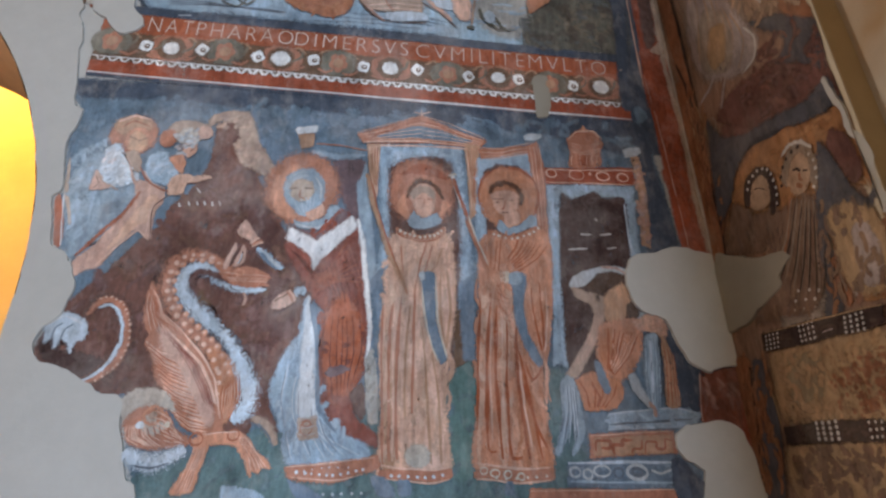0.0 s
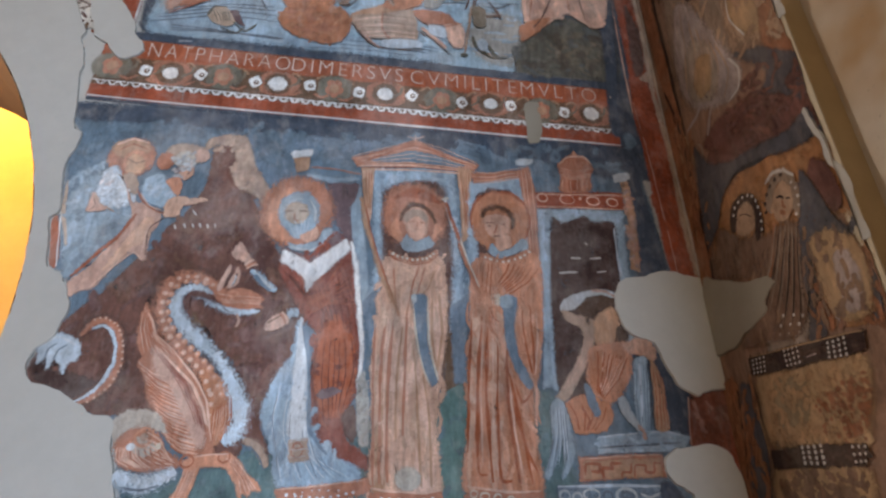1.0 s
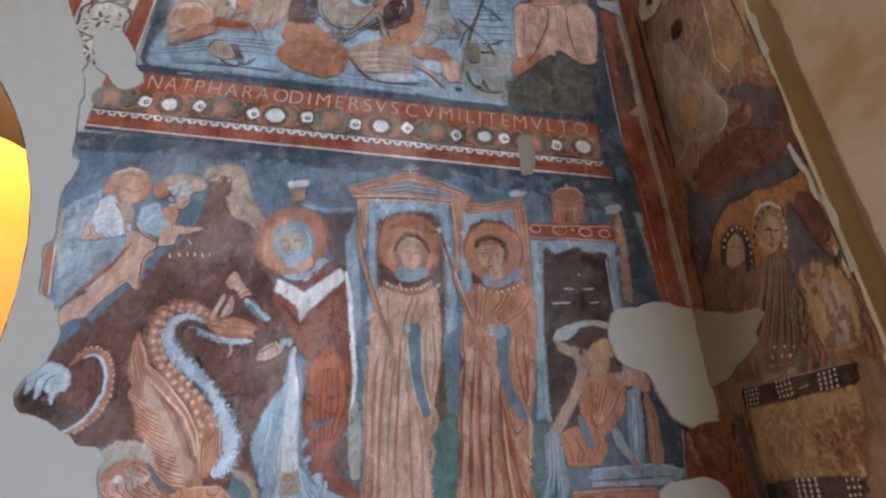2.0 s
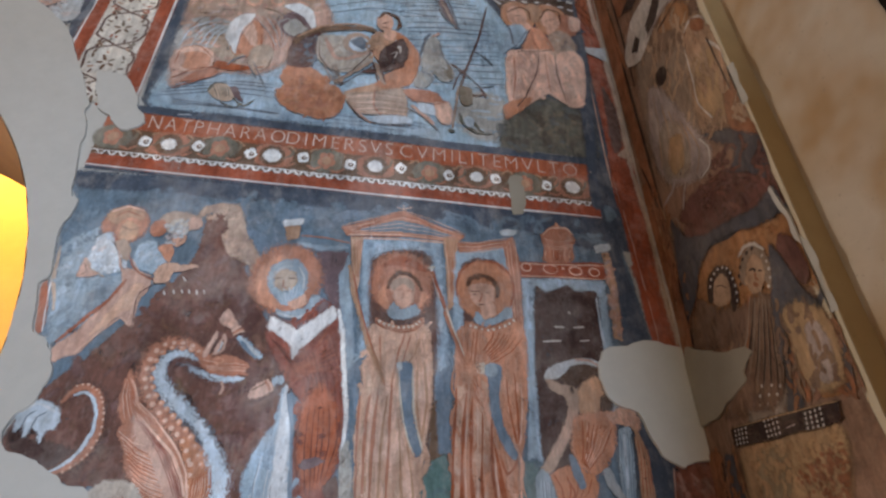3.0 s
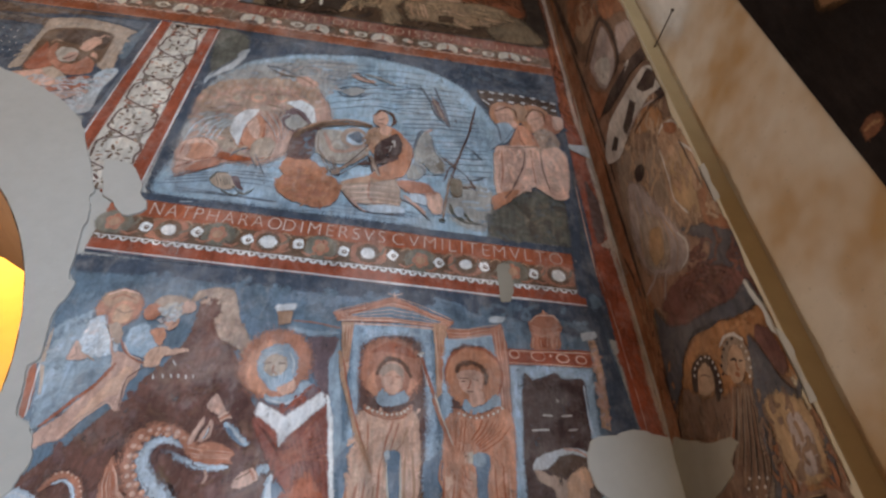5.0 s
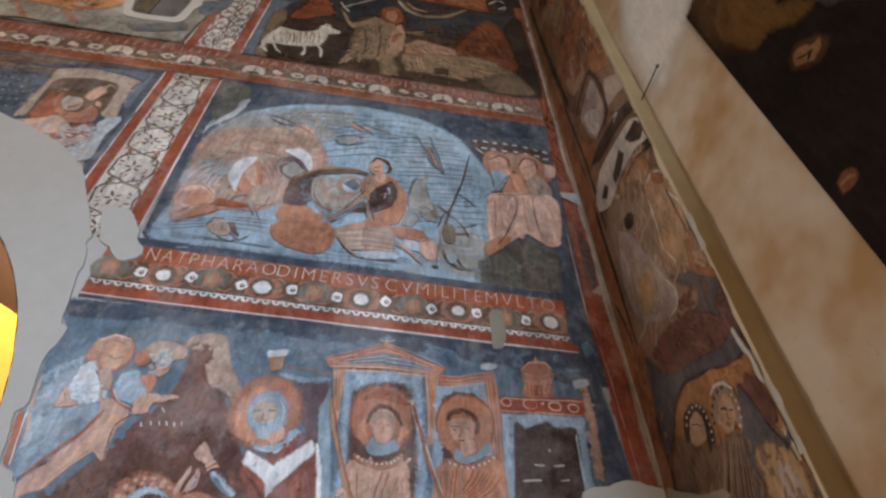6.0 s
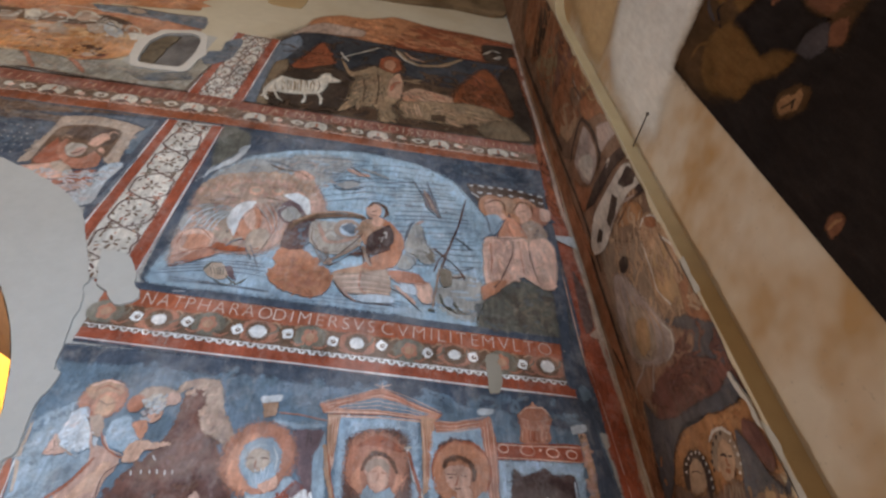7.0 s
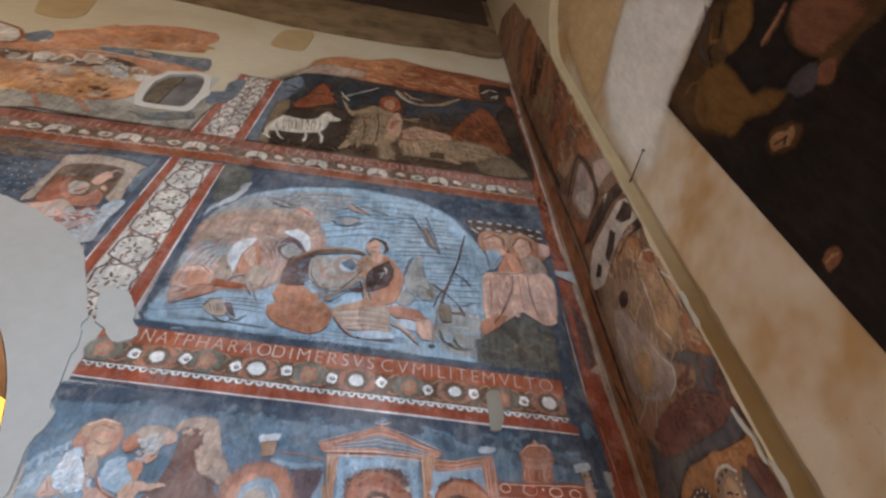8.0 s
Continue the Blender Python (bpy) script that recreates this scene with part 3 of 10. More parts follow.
def floral_band(parent, bottom, top):
    """A white upright band with a net of stems, flowers and buds between red stripes; bottom and top: (u left, u right, z)."""
    (a0, a1, za), (b0, b1, zb) = bottom, top
    at = lambda s, t: Vector((a0 + (b0 - a0) * t + s * ((a1 - a0) + ((b1 - b0) - (a1 - a0)) * t), za + (zb - za) * t))
    m = Motif("painted_band", parent, 5, on_north, FRESCO, "white floral band between red painted stripes")
    dense = parent is upper
    for pig, s0, s1 in (("RED" if dense else "NAVY", 0.0 if dense else -0.13, 0.02), ("RED", 0.0, 0.2), ("CREAMWHITE", 0.19, 0.81), ("RED", 0.8, 1.0)):
        m.cut(pig, tuple(at(s0, 0)), tuple(at(s1, 0)), tuple(at(s1, 1)), tuple(at(s0, 1)))
    m.ribbon("WHITE2", 0.012, [at(0.01, i / 12) for i in range(13)])
    m.ribbon("WHITE2", 0.012, [at(0.99, i / 12) for i in range(13)])
    level = m.depth
    cells = max(3, round((zb - za) / (0.30 if dense else 0.36)))
    rng = random.Random(cells)
    lanes = ((0.345, 0.145), (0.655, 0.145)) if dense else ((0.5, 0.27),)
    for lane, (mid, reach) in enumerate(lanes):
        for side in (-1, 1):  # two stems climb the band and cross in each bay, which leaves long hexagons
            stem = []
            for i in range(cells * 12 + 1):
                t = i / (cells * 12)
                sway = max(-1.0, min(1.0, 1.7 * math.cos((t * cells + 0.5 * lane) * math.pi)))
                stem.append(at(mid + side * reach * sway, t))
            m.depth = level + 0.0001
            m.ribbon("COCOA", 0.020, ragged(stem, 0.016))

    def petal(c, q, r0, r1, fat, pigment):
        way = Vector((math.cos(q), math.sin(q)))
        side, mid = Vector((-way.y, way.x)) * fat, c + way * (r0 + r1) / 2
        m.depth = level + 0.0003
        m.face(pigment, [mid + way * ((r1 - r0) / 2 * math.cos(k)) + side * math.sin(k) for k in (2 * math.pi * n / 12 for n in range(12))])

    for lane, (mid, reach) in enumerate(lanes):
        small = 0.62 if dense else 1.0
        for i in range(cells + 1):
            centre = at(mid + rng.uniform(-0.02, 0.02), min(max((i + 0.5 * lane) / cells, 0.03), 0.97))
            turn, count = rng.uniform(0, 1), rng.choice((4, 5, 6))
            for k in range(count):  # an open flower in each bay
                q = 2 * math.pi * (k + turn) / count
                petal(centre, q, 0.012 * small, (0.062 + 0.024 * (k % 2)) * small, 0.012, rng.choice(("COCOA", "UMBER2", "OLIVE2", "UMBER2")))
            for k in range(4):
                q = 2 * math.pi * (k + turn + 0.5) / 4
                petal(centre, q, 0.086 * small, 0.115 * small, 0.009, rng.choice(("TAN", "BRICK", "OLIVE2")))
            for side in (-1, 1):  # half flowers, leaves and buds along the edges
                c = at(mid + side * reach * 0.9, min((i + 0.5 + 0.5 * lane) / cells, 0.97))
                for k in range(4):
                    q = (math.pi if side > 0 else 0) + (k - 1.5) * 0.62
                    petal(c, q, 0.014, 0.066 * small, 0.011, rng.choice(("COCOA", "UMBER2", "BRICK", "OLIVE2")))
                for d in (-0.34, -0.22, -0.1, 0.12, 0.24, 0.36):
                    c2 = at(mid + side * rng.uniform(0.3, 0.95) * reach, min(max((i + 0.5 + d) / cells, 0.02), 0.98))
                    petal(c2, rng.uniform(0, 3), -0.024, 0.024, 0.010, rng.choice(("BRICK", "TAN", "COCOA", "OLIVE2", "UMBER2")))
    finish_motifs()


# ---------------------------------------------------------------- painting: the dragon scene

m = Motif("painted_ground", lower, 1, on_north, FRESCO, "faded blue ground of the painted scene")
m.fill("BLUE", (-1.675, 3.738), (-1.608, 3.541), (-1.621, 3.388), (-1.6, 3.204), (-1.569, 3.042), (-1.589, 3.01), (-1.531, 2.764), (-1.452, 2.711), (-1.402, 2.574), (-1.427, 2.447), (-1.473, 2.298), (-1.468, 2.203), (-1.369, 2.163), (-1.271, 2.145), (-1.171, 2.064), (-1.053, 2.025), (-1.012, 1.839), (-0.975, 1.748), (-0.939, 1.656), (-0.891, 1.566), (0.83, 1.556), (1.574, 1.549), (1.702, 1.66), (1.732, 2.115), (1.693, 2.802), (1.608, 2.901), (1.552, 3.445), (1.479, 3.844), (1.443, 3.732), (-0.6, 3.761))
m.brush(.06)
m.fill("FOG", (-1.554, 3.172), (-1.452, 3.28), (-1.247, 3.098), (-1.199, 3.002), (-1.243, 2.81), (-1.374, 2.659), (-1.476, 2.743), (-1.545, 3.01))
m.brush(.04)
m.fill("NAVY", (-1.675, 3.738), (-0.6, 3.761), (1.443, 3.732), (1.485, 3.476), (1.019, 3.57), (0.363, 3.615), (-0.583, 3.621), (-1.191, 3.647), (-1.614, 3.628))
m.fill("STEEL", (-0.741, 3.622), (-0.157, 3.629), (0.039, 3.607), (-0.142, 3.502), (-0.389, 3.482), (-0.436, 3.366), (-0.579, 3.302), (-0.7, 3.419))
m.brush()
m.fill("BRICK", (-1.599, 2.999), (-1.578, 3.021), (-1.526, 2.86), (-1.509, 2.753), (-1.542, 2.764))
m.line("WHITE2", 0.0054, (-1.569, 3.053), (-1.538, 2.882), (-1.509, 2.753))
m.line("BEIGE", 0.0152, (-1.591, 3.237), (-1.558, 3.043), (-1.493, 2.861))
m.brush(.04)
m.fill("TEAL", (-0.891, 1.566), (-0.964, 1.727), (-0.769, 1.806), (-0.577, 1.905), (-0.444, 1.94), (-0.061, 2.013), (0.32, 2.247), (0.508, 2.221), (0.85, 2.22), (0.911, 2.102), (0.849, 1.557))
m.dabs(("BLUE", "BLUE", "STEEL", "NAVY"), 160, 0.127, 0.035, 10, 40, (-1.607, 3.519), (-1.19, 3.636), (1.415, 3.691), (1.543, 3.404), (1.428, 2.889), (0.845, 3.499), (-0.564, 3.429), (-0.927, 3.527), (-1.443, 3.518), (-1.508, 3.312))
m.dabs(("FOG", "PALE2", "SKY", "SKY2", "BLUE"), 70, 0.093, 0.025, 60, 40, (-1.549, 3.269), (-1.434, 3.356), (-1.276, 3.226), (-1.181, 3.066), (-1.273, 2.778), (-1.396, 2.659), (-1.5, 2.796))
m.fill("GREEN2", (0.331, 2.217), (0.469, 2.21), (0.465, 1.779), (0.328, 1.754))
m.dabs(("TEAL", "GREEN2", "SLATE", "NAVY", "STEEL"), 140, 0.060, 0.016, 80, 50, (-0.891, 1.566), (-0.769, 1.806), (-0.444, 1.94), (0.321, 2.216), (0.85, 2.21), (0.849, 1.557))
m.fill("NAVY", (1.359, 2.509), (1.493, 2.423), (1.609, 2.249), (1.557, 2.032), (1.398, 2.018), (1.327, 2.271))
m.fill("NAVY", (1.482, 3.68), (1.543, 3.404), (1.589, 2.901), (1.419, 2.859), (1.425, 3.1), (1.42, 3.394))
m.brush(.02)
m.fill("SKY2", (-0.609, 1.71), (-0.505, 1.693), (-0.432, 1.665), (-0.584, 1.639))
m.beads("PALE2", 0.0071, 0.0343, (-0.229, 1.673), (-0.128, 1.677), (-0.037, 1.68))

m = Motif("painted_cave", lower, 4, on_north, FRESCO, "dark maroon painted cave mouth")
m.brush(.016)
m.fill("MAROON", (-0.905, 3.495), (-0.843, 3.548), (-0.789, 3.526), (-0.744, 3.451), (-0.761, 3.366), (-0.692, 3.249), (-0.589, 3.069), (-0.509, 2.912), (-0.389, 2.767), (-0.308, 2.561), (-0.361, 2.364), (-0.426, 2.208), (-0.43, 2.074), (-0.459, 2.032), (-0.413, 1.921), (-0.508, 1.99), (-0.535, 1.907), (-0.628, 1.904), (-0.887, 2.072), (-1.044, 2.067), (-1.172, 2.074), (-1.347, 2.153), (-1.468, 2.203), (-1.473, 2.298), (-1.426, 2.436), (-1.346, 2.543), (-1.265, 2.629), (-1.156, 2.8), (-1.076, 2.886), (-1.06, 2.992), (-0.989, 3.067), (-0.951, 3.153), (-0.914, 3.259), (-0.909, 3.377))
m.brush(.04)
m.fill("MAROON2", (-0.76, 3.132), (-0.597, 3.006), (-0.43, 2.767), (-0.359, 2.56), (-0.442, 2.331), (-0.499, 2.227), (-0.601, 2.431), (-0.591, 2.66), (-0.683, 2.837), (-0.815, 2.962))
m.fill("UMBER2", (-0.957, 2.424), (-0.802, 2.271), (-0.605, 2.069), (-0.57, 2.204), (-0.757, 2.428), (-0.826, 2.542), (-0.955, 2.592))
m.dabs(("MAROON", "MAROON2", "UMBER2", "MAUVE"), 200, 0.106, 0.025, 60, 50, (-0.861, 3.473), (-0.67, 3.238), (-0.509, 2.912), (-0.374, 2.674), (-0.427, 2.228), (-0.479, 2.031), (-0.888, 2.092), (-1.172, 2.084), (-1.447, 2.225), (-1.345, 2.522), (-1.074, 2.854), (-0.967, 3.046))
m.fill("MAROON3", (-1.424, 2.204), (-1.471, 2.277), (-1.389, 2.352), (-1.32, 2.259), (-1.189, 2.21), (-1.25, 2.145), (-1.347, 2.153))
m.brush(.03)
m.fill("BEIGE2", (-0.967, 3.473), (-0.94, 3.559), (-0.857, 3.602), (-0.761, 3.59), (-0.714, 3.505), (-0.678, 3.398), (-0.599, 3.281), (-0.551, 3.143), (-0.569, 3.091), (-0.626, 3.196), (-0.702, 3.238), (-0.756, 3.27), (-0.814, 3.377), (-0.784, 3.409), (-0.81, 3.505), (-0.875, 3.537))
m.dabs(("BEIGE2", "ROSE", "MAUVE", "PEACH"), 45, 0.056, 0.016, 50, 40, (-0.957, 3.484), (-0.857, 3.602), (-0.76, 3.58), (-0.678, 3.398), (-0.561, 3.143), (-0.702, 3.249), (-0.803, 3.366), (-0.798, 3.494))
m.line("BEIGE", 0.0063, (-0.744, 3.249), (-0.671, 3.249), (-0.615, 3.175), (-0.558, 3.07), (-0.533, 2.975))

m = Motif("painted_ray", lower, 5, on_north, FRESCO, "pale peach painted beam of light")
m.brush(.012)
m.fill("ROSE", (-1.238, 3.13), (-1.107, 3.077), (-1.103, 3.003), (-1.121, 2.949), (-1.116, 2.854), (-1.114, 2.801), (-1.191, 2.842), (-1.261, 2.746), (-1.309, 2.65), (-1.372, 2.628), (-1.414, 2.595), (-1.429, 2.68), (-1.358, 2.766), (-1.27, 2.916), (-1.232, 3.023))
m.brush(.03)
m.fill("PEACH", (-1.169, 3.034), (-1.126, 3.034), (-1.13, 2.907), (-1.192, 2.863), (-1.252, 2.778), (-1.293, 2.745), (-1.246, 2.874))
m.brush()
m.line("BRICK", 0.0214, (-1.43, 2.701), (-1.34, 2.83), (-1.27, 2.927), (-1.213, 3.066))
m.line("PEACH2", 0.0053, (-1.33, 2.649), (-1.261, 2.746), (-1.18, 2.842), (-1.124, 2.8))
m.line("COCOA", 0.0053, (-1.114, 2.801), (-1.13, 2.907), (-1.134, 2.981), (-1.074, 3.056))
m.line("PEACH2", 0.0064, (-1.136, 2.822), (-1.142, 2.938), (-1.135, 3.013))

m = Motif("painted_figure", lower, 5, on_north, FRESCO, "two faded haloed painted figures in the sky")
m.brush(None, False)
m.brush(.03)
m.disc("CLAY", (-1.317, 3.399), 0.115, 0.121)
m.disc("TAN", (-1.331, 3.453), 0.092, 0.064)
m.brush(.02)
m.disc("SALMON", (-1.295, 3.377), 0.059, 0.071)
m.fill("FLESH", (-1.337, 3.366), (-1.319, 3.42), (-1.263, 3.399), (-1.239, 3.345), (-1.269, 3.302), (-1.324, 3.312))
m.line("BRICK", 0.0065, (-1.369, 3.356), (-1.334, 3.302), (-1.3, 3.269))
m.line("COCOA", 0.0043, (-1.338, 3.388), (-1.283, 3.366), (-1.241, 3.388))
m.line("BRICK", 0.0065, (-1.385, 3.442), (-1.333, 3.485), (-1.245, 3.453))
m.line("PEACH2", 0.0097, (-1.408, 3.475), (-1.335, 3.518), (-1.247, 3.496))
m.brush(.03)
m.fill("FOG", (-1.431, 3.108), (-1.438, 3.237), (-1.42, 3.302), (-1.368, 3.334), (-1.331, 3.259), (-1.272, 3.151), (-1.279, 3.098), (-1.343, 3.076))
m.fill("ICE", (-1.431, 3.291), (-1.379, 3.334), (-1.332, 3.269), (-1.272, 3.162), (-1.291, 3.108), (-1.36, 3.183), (-1.405, 3.215))
m.dabs(("PALE", "PALE2", "ICE", "FOG", "ROSE"), 60, 0.061, 0.017, 60, 35, (-1.421, 3.119), (-1.42, 3.302), (-1.343, 3.28), (-1.26, 3.13), (-1.354, 3.087))
m.brush(.015)
m.fill("BEIGE2", (-1.333, 3.291), (-1.28, 3.302), (-1.243, 3.227), (-1.24, 3.173), (-1.285, 3.194))
m.fill("ROSE", (-1.45, 3.065), (-1.455, 3.14), (-1.446, 3.172), (-1.399, 3.108), (-1.354, 3.087), (-1.396, 3.065))
m.line("COCOA", 0.0043, (-1.444, 3.14), (-1.42, 3.097), (-1.44, 3.065))
m.line("BEIGE2", 0.0086, (-1.445, 3.161), (-1.399, 3.108), (-1.321, 3.065))
m.line("ROSE", 0.0129, (-1.309, 3.248), (-1.26, 3.13), (-1.213, 3.066))
m.line("COCOA", 0.0043, (-1.355, 3.291), (-1.309, 3.237), (-1.261, 3.151))
m.brush(.03)
m.disc("BEIGE2", (-1.051, 3.441), 0.100, 0.071)
m.disc("CLAY", (-1.145, 3.388), 0.042, 0.056)
m.disc("ROSE", (-0.966, 3.441), 0.042, 0.042)
m.brush(.02)
m.disc("GREY2", (-1.049, 3.409), 0.053, 0.053)
m.fill("MAUVE", (-1.089, 3.345), (-1.047, 3.366), (-1.022, 3.291), (-1.053, 3.27), (-1.075, 3.291))
m.disc("FLESH2", (-1.024, 3.334), 0.037, 0.053)
m.dabs(("PALE2", "ROSE", "BEIGE", "MAUVE"), 30, 0.036, 0.012, 30, 60, (-1.125, 3.42), (-1.01, 3.473), (-0.993, 3.345), (-1.064, 3.28))
m.line("COCOA", 0.0043, (-1.046, 3.345), (-1.015, 3.355))
m.line("COCOA", 0.0053, (-1.023, 3.313), (-1.003, 3.334))
m.brush(.02)
m.fill("SKY2", (-1.221, 3.216), (-1.213, 3.27), (-1.151, 3.302), (-1.106, 3.259), (-1.048, 3.174), (-1.077, 3.12), (-1.13, 3.109), (-1.185, 3.141))
m.dabs(("SKY", "SKY2", "PALE2"), 24, 0.055, 0.014, 60, 30, (-1.211, 3.227), (-1.15, 3.28), (-1.058, 3.173), (-1.13, 3.12))
m.fill("SALMON", (-1.117, 3.27), (-1.054, 3.291), (-1.03, 3.238), (-1.037, 3.174), (-1.071, 3.206))
m.line("BRICK", 0.0096, (-1.242, 3.205), (-1.195, 3.13), (-1.118, 3.077), (-1.042, 3.067))
m.line("PEACH2", 0.0064, (-1.22, 3.184), (-1.162, 3.109), (-1.097, 3.088))
m.fill("PEACH", (-1.079, 3.152), (-1.016, 3.174), (-0.973, 3.163), (-0.931, 3.174), (-0.888, 3.163), (-0.95, 3.131), (-1.002, 3.12), (-1.01, 3.067), (-1.084, 3.056))
m.line("BRICK", 0.0043, (-1.002, 3.12), (-0.95, 3.131))

m = Motif("painted_dragon", lower, 6, on_north, FRESCO, "scaly orange and white painted dragon with a coiled tail")
m.brush(None, False)
m.brush(.02)
m.line("COCOA", 0.075, (-1.253, 2.106), (-1.201, 2.129), (-1.137, 2.200), (-1.114, 2.289), (-1.125, 2.380), (-1.162, 2.454), (-1.220, 2.490), (-1.275, 2.466), (-1.303, 2.414))
m.line("CLAY", 0.046, (-1.253, 2.106), (-1.202, 2.131), (-1.140, 2.200), (-1.116, 2.289), (-1.128, 2.380), (-1.165, 2.454), (-1.220, 2.490), (-1.273, 2.466), (-1.303, 2.414))
m.line("ICE", 0.020, (-1.250, 2.123), (-1.206, 2.148), (-1.157, 2.212), (-1.135, 2.296), (-1.143, 2.374), (-1.176, 2.437), (-1.220, 2.468), (-1.263, 2.448))
m.beads("PINKLINE", 0.006, 0.022, (-1.219, 2.107), (-1.170, 2.142), (-1.121, 2.200), (-1.099, 2.290), (-1.113, 2.381), (-1.155, 2.466), (-1.223, 2.504), (-1.282, 2.482))
m.fill("ICE", (-1.466, 2.347), (-1.446, 2.387), (-1.400, 2.418), (-1.345, 2.407), (-1.293, 2.374), (-1.277, 2.333), (-1.293, 2.301), (-1.318, 2.290), (-1.332, 2.239), (-1.353, 2.281), (-1.384, 2.298), (-1.398, 2.257), (-1.421, 2.307), (-1.443, 2.286))
m.line("SLATE", 0.005, (-1.386, 2.298), (-1.380, 2.345), (-1.346, 2.367))
m.line("SLATE", 0.005, (-1.423, 2.312), (-1.419, 2.349), (-1.394, 2.371))
m.line("PALE", 0.010, (-1.451, 2.363), (-1.396, 2.402), (-1.310, 2.368))
m.brush(.015)
m.line("COCOA", 0.130, (-0.719, 2.659), (-0.820, 2.710), (-0.926, 2.716), (-0.981, 2.660), (-0.974, 2.551), (-0.911, 2.437), (-0.805, 2.339), (-0.715, 2.250), (-0.647, 2.137), (-0.635, 2.016))
m.line("CLAY", 0.085, (-0.706, 2.659), (-0.807, 2.714), (-0.915, 2.723), (-0.974, 2.678), (-0.987, 2.602), (-0.965, 2.509), (-0.909, 2.426), (-0.818, 2.343), (-0.729, 2.262), (-0.668, 2.162), (-0.645, 2.052))
m.fill("ORANGE2", (-0.759, 2.261), (-0.721, 2.283), (-0.652, 2.239), (-0.603, 2.184), (-0.581, 2.102), (-0.591, 2.012), (-0.633, 1.950), (-0.674, 1.940), (-0.699, 2.111))
m.line("SLATE", 0.085, (-0.569, 2.569), (-0.666, 2.571), (-0.751, 2.613), (-0.819, 2.657), (-0.878, 2.665), (-0.918, 2.634), (-0.924, 2.568), (-0.884, 2.493), (-0.793, 2.411), (-0.685, 2.321), (-0.613, 2.227), (-0.565, 2.127), (-0.558, 2.029), (-0.606, 1.957))
m.line("ICE", 0.066, (-0.560, 2.567), (-0.657, 2.565), (-0.742, 2.608), (-0.813, 2.654), (-0.872, 2.666), (-0.916, 2.637), (-0.925, 2.573), (-0.887, 2.499), (-0.799, 2.419), (-0.689, 2.329), (-0.614, 2.235))
m.line("ICE", 0.085, (-0.647, 2.286), (-0.596, 2.202), (-0.559, 2.115), (-0.557, 2.022), (-0.607, 1.960))
m.dabs(("ICE", "PALE", "PALE2", "SLATE"), 34, 0.030, 0.007, 50, 25, (-0.878, 2.527), (-0.683, 2.356), (-0.566, 2.165), (-0.551, 2.029), (-0.587, 2.017), (-0.628, 2.214))
m.line("MAROON2", 0.038, (-0.708, 2.592), (-0.771, 2.624), (-0.822, 2.645), (-0.863, 2.643), (-0.882, 2.607), (-0.870, 2.556))
m.beads("PINKLINE", 0.013, 0.040, (-0.766, 2.704), (-0.864, 2.732), (-0.951, 2.709), (-0.985, 2.631), (-0.976, 2.523), (-0.928, 2.436), (-0.845, 2.353), (-0.756, 2.272), (-0.701, 2.181))
m.beads("SALMON", 0.016, 0.040, (-0.727, 2.673), (-0.818, 2.701), (-0.905, 2.700), (-0.953, 2.653), (-0.957, 2.566), (-0.924, 2.478), (-0.849, 2.401), (-0.760, 2.327), (-0.693, 2.250), (-0.644, 2.163))
m.beads("PINKLINE", 0.008, 0.040, (-0.733, 2.679), (-0.822, 2.704), (-0.908, 2.702), (-0.956, 2.656), (-0.960, 2.569), (-0.927, 2.480), (-0.852, 2.404), (-0.763, 2.329), (-0.696, 2.253), (-0.647, 2.165))
m.beads("PINKLINE", 0.012, 0.042, (-0.701, 2.212), (-0.688, 2.136), (-0.681, 2.051), (-0.674, 1.968))
m.beads("SALMON", 0.012, 0.042, (-0.655, 2.137), (-0.647, 2.064), (-0.650, 1.992))
m.folds("RUST", 0.006, 8, ((-0.670, 2.112), (-0.660, 2.027), (-0.664, 1.949)), ((-0.605, 2.164), (-0.590, 2.065), (-0.620, 1.969)))
m.folds("PEACH", 0.004, 7, ((-0.661, 2.088), (-0.654, 2.015), (-0.657, 1.954)), ((-0.606, 2.138), (-0.595, 2.053), (-0.623, 1.973)))
m.fill("CLAY", (-0.794, 2.685), (-0.748, 2.673), (-0.702, 2.665), (-0.651, 2.678), (-0.587, 2.666), (-0.540, 2.644), (-0.528, 2.624), (-0.543, 2.599), (-0.531, 2.580), (-0.574, 2.574), (-0.645, 2.575), (-0.698, 2.583), (-0.748, 2.624))
m.line("ICE", 0.022, (-0.701, 2.573), (-0.650, 2.556), (-0.590, 2.557), (-0.538, 2.566))
m.folds("PINKLINE", 0.006, 5, ((-0.743, 2.644), (-0.663, 2.638), (-0.538, 2.634)), ((-0.709, 2.597), (-0.629, 2.591), (-0.537, 2.588)))
m.folds("BRICK", 0.005, 4, ((-0.732, 2.629), (-0.652, 2.624), (-0.537, 2.624)), ((-0.707, 2.587), (-0.628, 2.584), (-0.536, 2.580)))
m.line("COCOA", 0.006, (-0.699, 2.587), (-0.700, 2.568), (-0.672, 2.555), (-0.632, 2.559))
m.line("SALMON", 0.014, (-0.695, 2.649), (-0.671, 2.662), (-0.646, 2.651), (-0.662, 2.635), (-0.689, 2.635))
m.fill("ROSE", (-0.750, 2.663), (-0.745, 2.708), (-0.726, 2.759), (-0.708, 2.803), (-0.700, 2.776), (-0.709, 2.735), (-0.723, 2.684), (-0.729, 2.664))
m.fill("ROSE", (-0.704, 2.675), (-0.693, 2.721), (-0.682, 2.762), (-0.670, 2.793), (-0.658, 2.753), (-0.655, 2.713), (-0.666, 2.687), (-0.683, 2.681))
